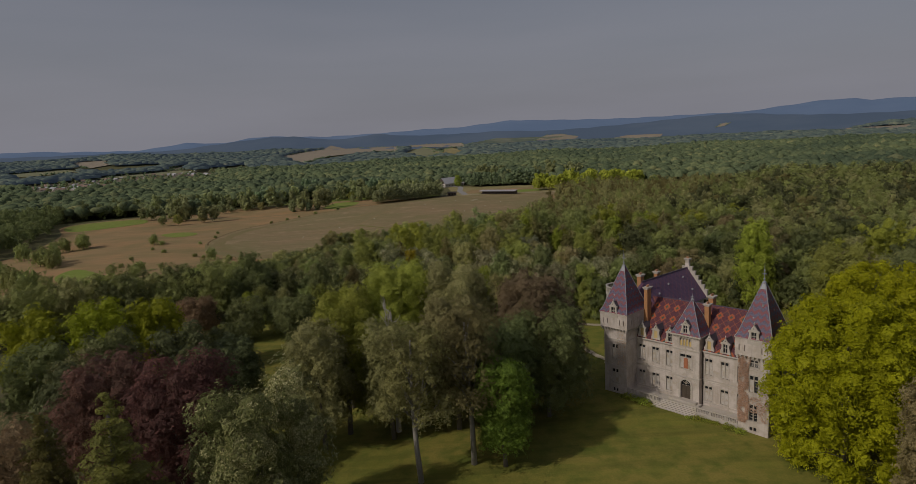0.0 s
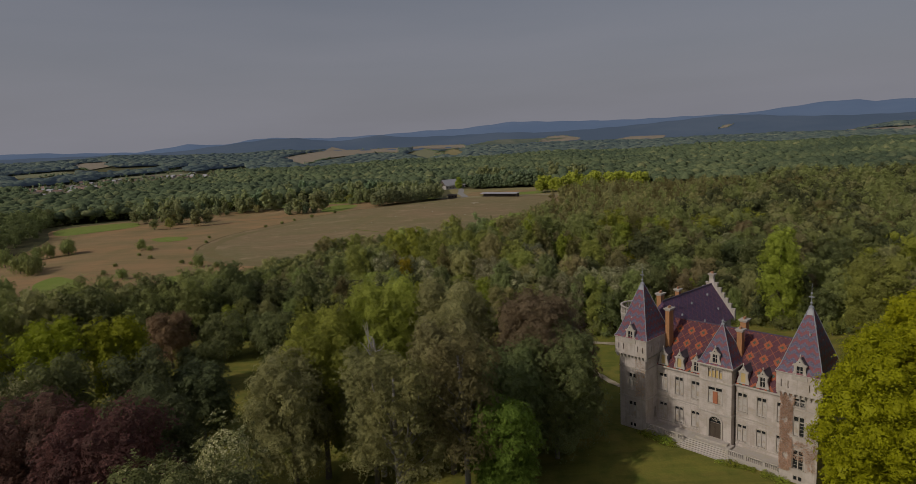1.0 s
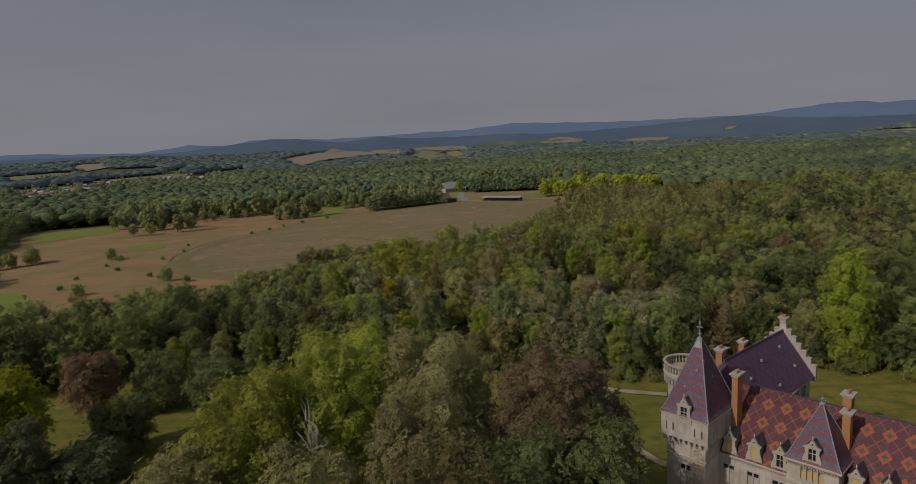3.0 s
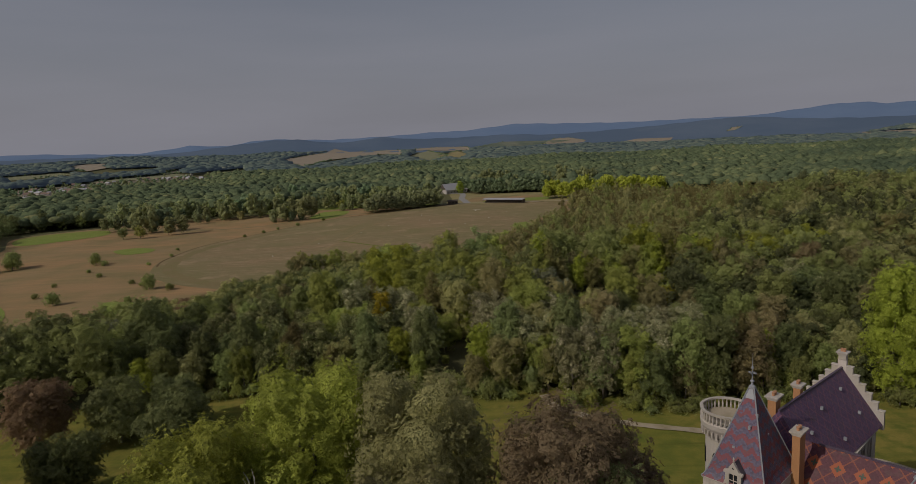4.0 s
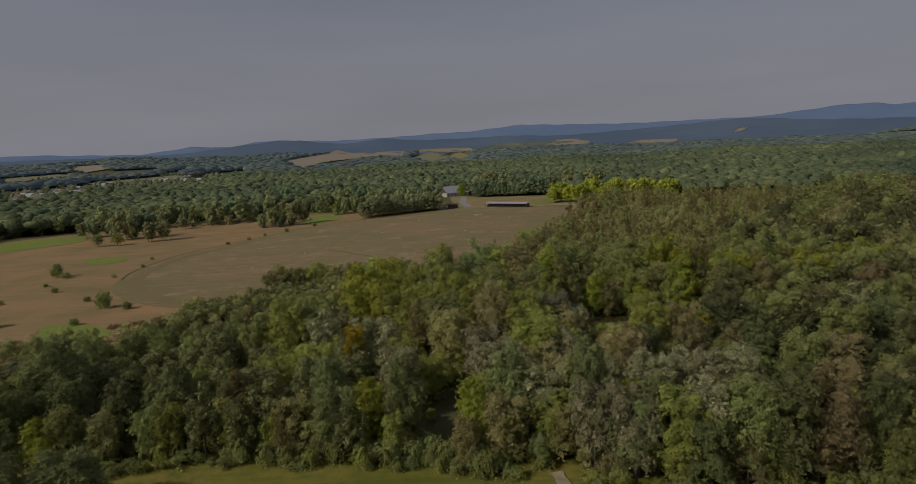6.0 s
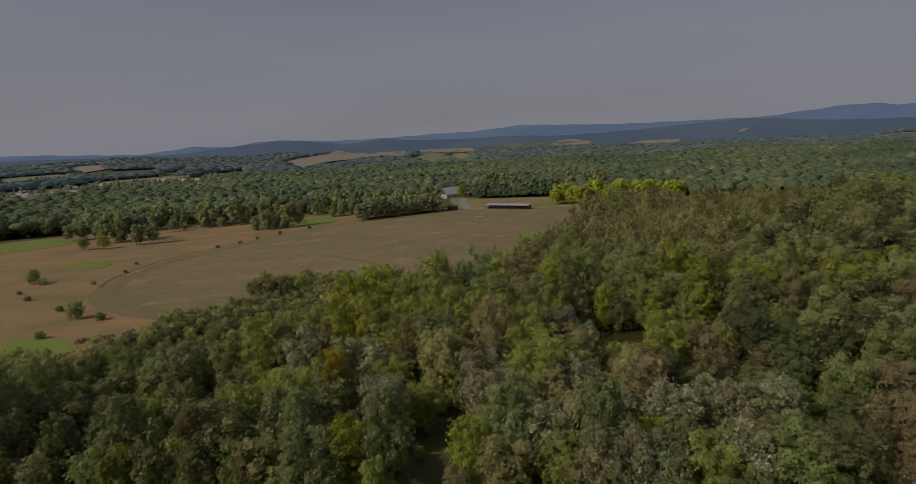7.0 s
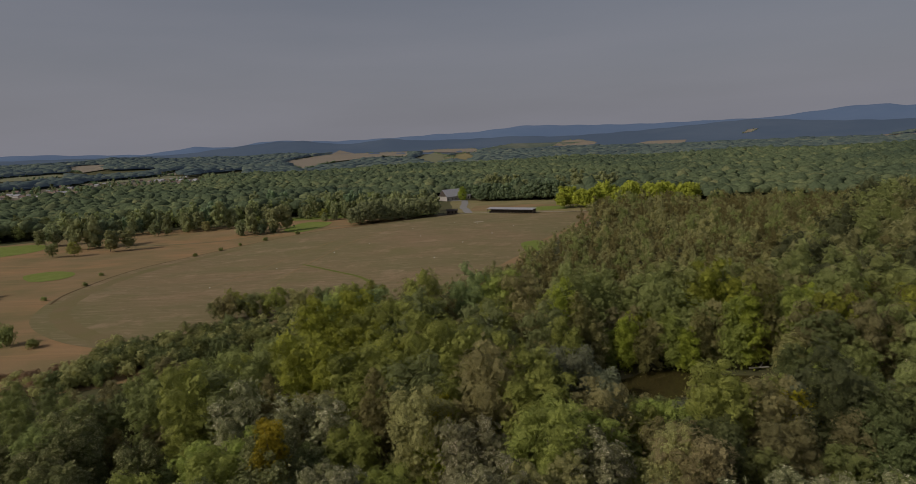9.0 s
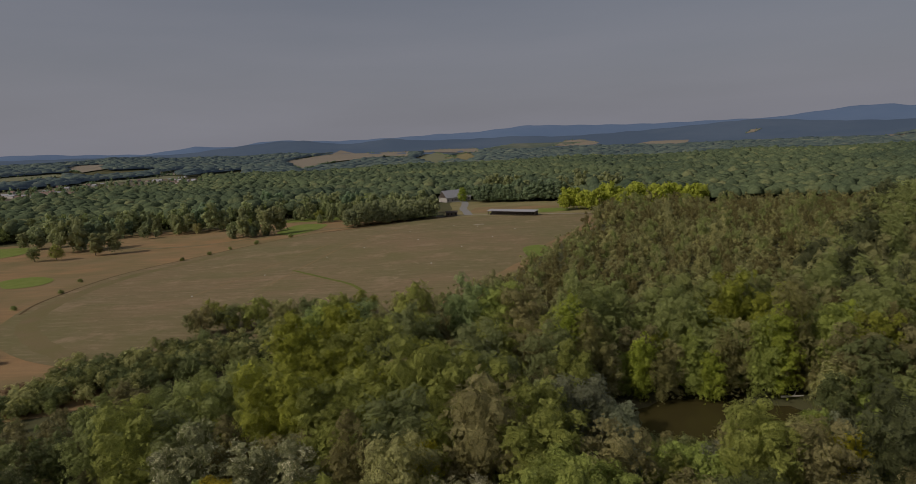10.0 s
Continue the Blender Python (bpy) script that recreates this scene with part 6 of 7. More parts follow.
def scatter(poly, step, rng, holes=(), jitter=0.42, box_=None):
    P = np.array(poly)
    x0, y0, x1, y1 = box_ or (P[:, 0].min(), P[:, 1].min(), P[:, 0].max(), P[:, 1].max())
    gx, gy = np.meshgrid(np.arange(x0, x1, step), np.arange(y0, y1, step * 0.88))
    gx[1::2] += step / 2
    gx, gy = gx + rng.uniform(-jitter, jitter, gx.shape) * step, gy + rng.uniform(-jitter, jitter, gy.shape) * step
    ok = inside(gx, gy, poly)
    for hpoly in holes:
        ok &= ~inside(gx, gy, hpoly)
    return np.stack([gx[ok], gy[ok]], 1)


NEAR_BOX = (-64, 150, 86, 212)
MED_BOX = (-125, 140, 128, 282)
SLOT = [(-3.2, 180), (4.2, 180), (5.6, 207), (0.6, 207)]            # a dark gap between the trees
near_pts = scatter(WOOD, 7.3, rng, [CLEAR, SLOT], box_=NEAR_BOX)
protos = {}
for sp in ("oak", "dark", "olive", "lime", "yellow", "gold", "silver", "grey", "brown", "birch", "yew"):
    protos[sp] = []
    for v in range(3):
        shp = "column" if (sp == "birch" or (sp in ("olive", "gold") and v == 2)) else "round"
        h, r = {"birch": (15.0, 2.6), "gold": (9.0, 2.8), "grey": (13.5, 4.6)}.get(sp, (17.0, 5.2))
        protos[sp].append((shp, h, r))
first = {}
for k, (x, y) in enumerate(near_pts):
    sp = species_at(x, y, rng)
    v = int(rng.integers(0, 3))
    s = rng.uniform(0.78, 1.10) * (0.86 if y < 190 and x > -60 else 1.0) * low_growth(x, y)
    m = at(x, y, rng.uniform(0, 6.28), s, s * rng.uniform(0.9, 1.08))
    # towards the sides the shadow among the trees is put into darker leaves
    leaf = "park_" + sp if (sp in ("oak", "dark", "olive") and (x > 36 or x < -48)) or (sp == "silver" and x < -12) else sp
    if (leaf, v) not in first:
        shp, h, r = protos[sp][v]
        first[leaf, v] = make_tree(leaf, shp, h, r, 500 + 10 * v + len(sp), 30, 2500, 0.36, LABEL[sp], m=m, group="trees of the wood", fuzz=0.14, limbs=3)
    else:
        copy_thing(first[leaf, v], m)
# the wood's front rank, leafy down to the ground
FRONT = [(-64, 176), (-52, 178.5), (-16, 177.5), (8, 171.5), (15, 176), (20, 171), (30, 164.5), (50, 163.5), (72, 165.5), (86, 158)]
k = 0
for (xa, ya), (xb, yb) in zip(FRONT, FRONT[1:]):
    n = max(1, int(math.hypot(xb - xa, yb - ya) / 5.0))
    for j in range(n):
        for back in (2.6, 6.2):
            x, y = xa + (xb - xa) * (j + 0.5) / n + rng.uniform(-1.2, 1.2), ya + (yb - ya) * (j + 0.5) / n + back + rng.uniform(-1.0, 1.0)
            if -3.0 < x < 3.6:
                continue
            sp = species_at(x, y + 14, rng) if rng.random() < 0.6 else ("oak", "dark", "olive", "lime")[k % 4]
            if sp == "lime" and x < -15:
                sp = "dark"
            # same darker copies here, for shadow put into the leaf colour
            leaf = "park_" + sp if (sp in ("oak", "dark", "olive") and (x > 36 or x < -48)) or (sp == "silver" and x < -12) else sp
            key = "front", leaf
            s = rng.uniform(0.62, 0.95) if back < 4 else rng.uniform(0.85, 1.12)
            m = at(x, y, rng.uniform(0, 6.28), s, s * rng.uniform(0.95, 1.15))
            if key in first:
                copy_thing(first[key], m)
            else:
                first[key] = make_tree(leaf, "column" if sp in ("lime", "birch", "dark") else "round", 14.0, 3.3 if sp in ("lime", "birch", "dark") else 4.3, 700 + k, 22, 2200, 0.34, LABEL[sp], m=m, group="trees of the wood's edge", fuzz=0.16, limbs=2)
            k += 1
for sp, x, y, h, r in (("grey", 25.4, 234.5, 13.0, 5.0), ("grey", 30.0, 231.5, 9.5, 3.6), ("grey", -84.0, 200.0, 13.0, 4.4), ("gold", -18.0, 203.0, 17.0, 2.6), ("gold", 57.0, 219.5, 10.5, 3.4), ("gold", 2.0, 214.0, 15.0, 3.0), ("grey", 9.0, 252.0, 15.0, 4.4)):
    make_tree(sp, "round", h, r, int(abs(x) * 7 + y), 20, 3600, 0.30, LABEL[sp], m=at(x, y))
# shrubs along the wood's edge and the water
edge = [(-66, 172), (-60, 175), (-52, 177), (-44, 178.5), (-36, 178), (-28, 177.5), (-20, 177), (-12, 176), (-4, 174.5), (3, 172.5), (10, 171), (13, 173), (-8, 176), (-5, 176.5), (-2, 176), (1, 175.5), (4, 174.5), (6, 173.5), (9, 173), (24, 166), (31, 163), (38, 162), (46, 162), (54, 163), (62, 164), (70, 165), (80, 160), (88, 154), (31, 229), (36, 229), (41, 228.5), (46, 229), (51, 229), (55, 230), (33, 231), (39, 231), (30, 226), (38, 225), (46, 226), (55, 227), (63, 234), (70, 237), (34, 256), (84, 250)]
bush0 = {}
for k, (x, y) in enumerate(edge):
    for j in range(6 if y < 200 else 3):
        sp = ("park_oak", "dark", "oak", "park_oak")[(k * 3 + j) % 4]
        m = at(x + rng.uniform(-4, 4), y + rng.uniform(-0.8, 2.6), rng.uniform(0, 6), rng.uniform(0.6, 1.25), rng.uniform(0.45, 1.3))
        if sp in bush0:
            copy_thing(bush0[sp], m)
        else:
            bush0[sp] = make_tree(sp, "bush", 3.6, 2.4, 900 + k, 14, 800, 0.28, "leafy green shrub at the wood's edge", "bush", m=m, group="shrubs at the wood's edge", limbs=2, core=0.4, fuzz=0.4)

# scattered trees and bushes on the dry field
FIELD_TREES = [(-226, 459, 8.5, 3.6), (-216, 462, 9.0, 3.8), (-204, 477, 9.5, 3.8), (-149, 536, 10, 4.0), (-140, 540, 11, 4.2), (-129, 541, 11, 3.6), (-122, 548, 7, 2.8), (-105, 586, 10, 4), (-68, 308, 9, 4.0), (-61, 312, 8.5, 3.6), (-54, 314, 10, 4.4), (-47, 316, 9, 4.2), (-40, 318, 8.5, 3.8), (-31, 316, 9.5, 4.0), (-184, 560, 8, 3.4), (-170, 575, 9, 4)]
for k, (x, y, h, r) in enumerate(FIELD_TREES):
    make_tree(("dark", "oak", "olive")[k % 3], "round", h, r, 1200 + k, 12, 900, 0.42, "small dark green tree standing on the dry field", m=at(x, y), limbs=3)
FIELD_BUSH = [(-145, 268, 1.7), (-180, 352, 1.35), (-174, 349, 0.8), (-121, 289, 1.25), (-112, 287, 0.8), (-228, 346, 1.7), (-224, 356, 1.8), (-221, 351, 1.9), (-231, 340, 1.5), (-236, 323, 2.0), (-228, 327, 1.4), (-211, 299, 1.8), (-203, 296, 1.9), (-207, 305, 1.6), (-199, 290, 1.5), (-215, 308, 1.5), (-220, 280, 1.9),
              (-210, 270, 1.8), (-203, 262, 1.6), (-228, 268, 2.0), (-216, 258, 1.9), (-186, 243, 2.1), (-179, 238, 2.2), (-172, 236, 2.0), (-193, 250, 1.7), (-166, 300, 0.5), (-158, 318, 0.6), (-170, 330, 0.5), (-150, 345, 0.5), (-134, 300, 0.6), (-128, 296, 0.5), (-160, 280, 0.6), (-118, 268, 0.7), (-152, 372, 0.5), (-160, 396, 0.5), (-140, 446, 0.6), (-133, 462, 0.6), (-118, 492, 0.7), (-104, 512, 0.7), (-128, 478, 0.5)]
fb = None
for k, (x, y, s) in enumerate(FIELD_BUSH):
    m = at(x, y, k * 1.1, s * (0.82 if s > 1 else 0.9), s * (1.0 if s > 1 else 0.7))
    if fb is None:
        fb = make_tree("park_oak", "bush", 3.4, 1.9, 1300, 10, 640, 0.26, "low dark bush on dry grass", "bush", m=m, group="bushes on the field", limbs=2)
    else:
        copy_thing(fb, m)


# ---- woods too many to count, joined by kind ----
def joined_wood(name, pts, species, h, r, label, seed, n_leaf=110, size=0.9, shapes=("round",), lobes=8, core=0.68, low=True):
    rng = np.random.default_rng(seed)
    protos = []
    for v in range(5):
        lob = lobes_of(rng, shapes[v % len(shapes)], h, r, lobes if shapes[v % len(shapes)] != "column" else max(2, lobes // 2))
        protos.append(crown_arrays(rng, lob, n_leaf, size, 1, core=0.84 if species.startswith("wood_") else core, fuzz=0.09 if species.startswith("wood_") else 0.14))
    V, F, base = [], [], 0
    Z = hgt(pts[:, 0], pts[:, 1])
    for (x, y), z in zip(pts, Z):
        pv, pf = protos[int(rng.integers(0, 5))]
        s, a = rng.uniform(0.62, 1.30) * (low_growth(x, y) if low and y < 460 else 1.0), rng.uniform(0, 6.28)
        c, sn = math.cos(a) * s, math.sin(a) * s
        q = np.stack([pv[:, 0] * c - pv[:, 1] * sn + x, pv[:, 0] * sn + pv[:, 1] * c + y, pv[:, 2] * s * rng.uniform(0.88, 1.1) + z], 1)
        V.append(q)
        F.append(pf + base)
        base += len(pv)
    if V:
        return tagged(new(name, mesh_np(name, np.concatenate(V), np.concatenate(F), LEAF[species])), label, "wood", kind="stuff")


def in_box(p, b):
    return (p[:, 0] > b[0]) & (p[:, 0] < b[2]) & (p[:, 1] > b[1]) & (p[:, 1] < b[3])


med = scatter(WOOD, 7.0, rng, [CLEAR], box_=MED_BOX)
med = med[~in_box(med, NEAR_BOX)]
kinds = [species_at(x, y, rng) for x, y in med]
# park_ copies put the shadow between these trees into their leaves
kinds = np.array(["park_" + q if (q in ("oak", "dark", "olive") and (x > 60 or x < -40 or (x > 28 and y > 255))) or (q == "silver" and x < -36) else "park_oak" if q == "lime" and x < -30 else q for q, (x, y) in zip(kinds, med)])
OPEN = [(-130, 214), (-97, 212), (-90, 228), (-87, 256), (-74, 266), (-90, 272), (-130, 250)]     # bracken before a golf green
keep = ~inside(med[:, 0], med[:, 1], OPEN)
med, kinds = med[keep], kinds[keep]
by_water = (med[:, 0] > -75) & (med[:, 0] < 105) & (med[:, 1] < 276)
for k, sp in enumerate(sorted(set(kinds))):
    for sel, nm, nl, sz, nlob in ((by_water, "_trees", 1150, 0.46, 17), (~by_water, "_trees_behind", 460, 0.66, 12)):
        joined_wood(sp.replace("park_", "shaded_") + nm, med[(kinds == sp) & sel], sp, 16.5 if sp != "birch" else 14.0, 5.0 if sp != "birch" else 2.8, "wood of trees, each a " + LABEL[sp.replace("park_", "")], 60 + k, nl, sz, ("column",) if sp == "birch" else ("round", "round", "column"), nlob)
# undergrowth that fills the wood between the trunks
ug = scatter(WOOD, 4.3, rng, [CLEAR, SLOT], 0.5, (-70, 150, 100, 280))
mixk = rng.random(len(ug))
for k, sp in enumerate(("oak", "dark", "olive")):
    joined_wood("undergrowth_" + sp, ug[(mixk >= k / 3) & (mixk < (k + 1) / 3)], sp, 5.5, 3.0, "leafy undergrowth between the trees of the wood", 80 + k, 50, 0.48, ("bush",), 3)
# banks of the pond: leafy trees down to the water behind, low willows and shrubs before it
bank = np.stack([np.linspace(24, 82, 20), 252.5 + 1.6 * np.sin(np.arange(20) * 1.9)], 1)
for k, sp in enumerate(("oak", "lime", "birch", "olive")):
    joined_wood("bank_" + sp, bank[k::4], sp, 16.5, 3.5, "tree leafy down to the water, each a " + LABEL[sp], 90 + k, 1700, 0.40, ("column",), 16)
bank = np.concatenate([np.stack([np.linspace(27, 80, 20), 233.2 + 1.5 * np.sin(np.arange(20) * 2.3)], 1), np.stack([np.linspace(68, 90, 9), 240 + 1.5 * np.cos(np.arange(9) * 2.3)], 1), np.stack([np.linspace(24, 29, 4), np.linspace(236, 252, 4)], 1)])
for k, sp in enumerate(("oak", "grey", "olive")):
    joined_wood("waterside_" + sp, bank[k::3], sp, 8.5, 3.4, "low leafy trees along the water", 95 + k, 1000, 0.36, ("round", "bush"), 9)
rest = scatter(WOOD, 7.0, rng, [CLEAR])
out_near = ~in_box(rest, MED_BOX)
seen = (np.abs(np.degrees(np.arctan2(rest[:, 0], rest[:, 1] - 0))) < 44)
rest = rest[out_near & seen]
young = (rest[:, 1] > 262) & (rest[:, 0] > -20) & (rest[:, 0] < 60 + (rest[:, 1] - 262) * 0.75)
pl = scatter(WOOD, 5.2, rng, [CLEAR], 0.75, (-20, 282, 300, 560))
pl = pl[(pl[:, 0] < 60 + (pl[:, 1] - 262) * 0.75)]
pl = pl[rng.random(len(pl)) < 0.95]
mixk = rng.random(len(pl))
for lo_, hi_, sp, nm, hh, rr, lab in ((0.0, 0.46, "birch", "young_plantation", 11.0, 2.6, "dense plantation of slender yellow-green young trees"), (0.46, 0.72, "park_olive", "plantation_oaks", 11.5, 3.1, "olive-green trees mixed into a young plantation"),
                                      (0.72, 0.90, "olive", "plantation_olives", 11.0, 3.0, "olive-brown trees mixed into a young plantation"), (0.90, 1.0, "park_oak", "plantation_dark_trees", 12.5, 3.4, "dark trees standing in a young plantation")):
    joined_wood(nm, pl[(mixk >= lo_) & (mixk < hi_)], sp, hh, rr, lab, 21 + int(lo_ * 10), 170, 0.36, ("column", "round"), 6)
old = rest[~young]
mixk = rng.random(len(old))
joined_wood("oak_wood", old[mixk < 0.40], "park_oak", 17, 5.0, "dense mid-green oak wood", 23, 70, 1.0, lobes=3)
# these crowns carry the wood's shadows in their leaf colour
joined_wood("dark_wood", old[(mixk >= 0.40) & (mixk < 0.68)], "yew", 17, 5.0, "dense wood, deep shade put into its green", 24, 70, 1.0, lobes=3)
joined_wood("olive_wood", old[(mixk >= 0.68) & (mixk < 0.93)], "park_olive", 16, 4.8, "dense olive-green wood", 25, 70, 1.0, lobes=3)
joined_wood("lime_wood", old[mixk >= 0.93], "birch", 15, 4.6, "yellow-green trees in a wood", 26)
WEST_WOOD = [(-262, 318), (-262, 345), (-272, 375), (-292, 430), (-324, 486), (-352, 545), (-440, 470), (-400, 330), (-330, 290)]
ww = scatter(WEST_WOOD, 9.0, rng)
ww = ww[np.degrees(np.arctan2(ww[:, 0], ww[:, 1])) > -44]
mixk = rng.random(len(ww))
# park_dark throughout: the shaded face of this wood is put into its leaves
for lo_, hi_, sp in ((0.0, 1.0, "park_dark"),):
    joined_wood("west_" + sp[5:] + "_wood", ww[(mixk >= lo_) & (mixk < hi_)], sp, 15, 5.2, "wood along the side of the field, shade put into its dark leaves", 27 + int(lo_ * 4), 150, 0.8, lobes=8)
LEFT_WOOD = [(-440, 420), (-335, 505), (-300, 532), (-240, 590), (-177, 604), (-110, 640), (-60, 660), (-40, 720), (-34, 830), (-560, 830), (-600, 600)]
rim = np.array([(-440, 424), (-335, 509), (-300, 535), (-240, 592), (-177, 606), (-110, 641), (-60, 660)], float)
rim = np.concatenate([a + (b - a) * np.linspace(0, 1, int(np.hypot(*(b - a)) / 5.5))[:, None] for a, b in zip(rim, rim[1:])])
rim = np.concatenate([rim + rng.normal(0, 1.6, rim.shape), rim + np.array([-3.0, 5.0]) + rng.normal(0, 1.8, rim.shape)])
for k, sp in enumerate(("park_dark", "park_oak", "park_dark")):
    joined_wood("field_edge_trees", rim[k::3], sp, 14.5, 4.4, "dark trees at the edge of the wood beyond the field", 57 + k, 230, 0.72, ("round", "column"), 9)
t = np.linspace(0, 1, 17)
grove = np.concatenate([np.stack([-74 + 53 * t, 541 + 40 * t], 1), np.stack([-76 + 53 * t, 549 + 40 * t], 1), np.stack([-78 + 53 * t, 557 + 40 * t], 1)])
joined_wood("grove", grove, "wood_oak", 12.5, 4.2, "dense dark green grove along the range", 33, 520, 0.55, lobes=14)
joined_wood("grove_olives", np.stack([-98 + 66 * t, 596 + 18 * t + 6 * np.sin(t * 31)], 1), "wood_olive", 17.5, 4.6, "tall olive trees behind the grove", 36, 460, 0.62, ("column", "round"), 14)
# trees along the far side of the field: x, y, height
EDGE_TREES = [(-263, 501, 14), (-259, 508, 12), (-231, 488, 16), (-225, 497, 14), (-203, 477, 12), (-265, 553, 12), (-262, 566, 15), (-240, 559, 17), (-234, 569, 16), (-213, 544, 6), (-197, 559, 17), (-188, 571, 20), (-175, 564, 18), (-145, 525, 11), (-137, 522, 13), (-131, 523, 7), (-123, 526, 15), (-186, 637, 16), (-176, 641, 18), (-161, 643, 19), (-103, 580, 10), (-128, 656, 16), (-111, 639, 15), (-90, 605, 17)]
E_ = np.array(EDGE_TREES)
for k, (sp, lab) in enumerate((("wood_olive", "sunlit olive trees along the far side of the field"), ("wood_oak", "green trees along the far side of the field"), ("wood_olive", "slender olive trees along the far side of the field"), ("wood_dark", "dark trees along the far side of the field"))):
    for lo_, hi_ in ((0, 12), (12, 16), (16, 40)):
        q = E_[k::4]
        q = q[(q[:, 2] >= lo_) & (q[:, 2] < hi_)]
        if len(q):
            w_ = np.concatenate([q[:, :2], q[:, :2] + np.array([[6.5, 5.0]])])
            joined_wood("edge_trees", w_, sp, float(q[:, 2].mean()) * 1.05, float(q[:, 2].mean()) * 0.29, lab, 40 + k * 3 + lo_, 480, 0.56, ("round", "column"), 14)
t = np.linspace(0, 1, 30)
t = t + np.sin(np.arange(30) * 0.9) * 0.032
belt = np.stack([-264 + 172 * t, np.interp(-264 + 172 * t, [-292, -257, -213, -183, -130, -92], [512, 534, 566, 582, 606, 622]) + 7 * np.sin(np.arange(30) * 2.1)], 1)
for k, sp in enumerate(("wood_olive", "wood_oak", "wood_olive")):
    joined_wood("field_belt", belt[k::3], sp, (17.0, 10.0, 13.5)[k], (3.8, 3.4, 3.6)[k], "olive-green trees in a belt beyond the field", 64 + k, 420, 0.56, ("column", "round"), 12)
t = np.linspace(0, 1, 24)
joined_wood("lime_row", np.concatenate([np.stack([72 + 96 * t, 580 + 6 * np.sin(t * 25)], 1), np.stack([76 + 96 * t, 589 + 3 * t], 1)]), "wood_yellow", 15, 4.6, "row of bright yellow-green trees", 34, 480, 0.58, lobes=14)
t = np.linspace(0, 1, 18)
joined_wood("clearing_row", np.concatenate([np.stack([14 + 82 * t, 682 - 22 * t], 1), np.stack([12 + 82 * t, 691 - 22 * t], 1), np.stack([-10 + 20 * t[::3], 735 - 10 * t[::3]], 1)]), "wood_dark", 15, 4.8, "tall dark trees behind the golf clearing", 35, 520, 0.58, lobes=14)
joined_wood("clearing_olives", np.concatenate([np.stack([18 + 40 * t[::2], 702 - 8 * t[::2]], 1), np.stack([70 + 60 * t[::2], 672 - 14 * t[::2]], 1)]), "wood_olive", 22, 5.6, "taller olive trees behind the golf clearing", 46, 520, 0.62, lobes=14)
make_tree("lime", "column", 14.5, 4.4, 1401, 12, 1500, 0.5, "bright yellow-green tree beside the clubhouse", m=at(-2.5, 706))
thick = np.stack([np.linspace(-70, -22, 26), 307 + 9 * np.abs(np.sin(np.arange(26) * 1.3)) + np.linspace(0, 8, 26)], 1)
joined_wood("thicket_dark", thick[::2], "dark", 13.0, 4.2, "dark green thicket at the edge of the range", 37, 500, 0.55, ("round",), 10)
joined_wood("thicket_oak", thick[1::2], "oak", 13.0, 4.2, "green thicket at the edge of the range", 38, 500, 0.55, ("round",), 10)
heath = np.stack([rng.uniform(-118, -24, 420), rng.uniform(-0.35, 1, 420)], 1)
heath = heath[heath[:, 0] > -86]
heath[:, 1] = np.interp(heath[:, 0], [-112, -70, -52, -32], [246, 266, 285, 306]) + heath[:, 1] * 20
for k, sp in enumerate(("park_oak", "olive", "park_dark")):
    joined_wood("heath_scrub", heath[k::3], sp, 4.6, 2.9, "low scrub between wood and field", 39 + k, 80, 0.55, ("bush", "round"), 4, low=False)
bracken = scatter(OPEN, 3.2, np.random.default_rng(77))
bracken = bracken[~inside(bracken[:, 0], bracken[:, 1], [(-128, 264), (-120, 272), (-108, 268), (-97, 256), (-104, 246), (-118, 247)])]
for k, sp in enumerate(("rust", "olive")):
    joined_wood("bracken", bracken[k::2], sp, 1.7, 2.2, "low brown bracken at the edge of the field", 83 + k, 60, 0.4, ("bush",), 4, low=False)
for k, (x, y, h) in enumerate(((30.5, 222.5, 7.4), (35.0, 221.0, 8.4), (38.5, 224.0, 7.0), (42.0, 221.5, 8.2), (33.0, 217.5, 9.6), (39.0, 217.0, 9.8), (27.5, 219.0, 9.0))):
    make_tree("grey" if k % 3 == 0 else "oak", "round", h, 3.2, 1500 + k, 14, 1500, 0.32, "rounded leafy willow thicket near the water", m=at(x, y), limbs=3)


# ---- far country ----
def sight(az, el, eye=(7.0, 100.0, 48.3)):
    """The place on the ground or the hills in a direction from a point of the walk."""
    ex, ey, ez = eye
    s, c, t = math.sin(radians(az)), math.cos(radians(az)), math.tan(radians(el))
    d = np.arange(500, 3880, 4.0)
    z = hgt(ex + d * s, ey + d * c)
    over = np.nonzero(z >= ez + d * t)[0]
    k = over[0] if len(over) else len(d) - 1
    return (ex + d[k] * s, ey + d[k] * c)


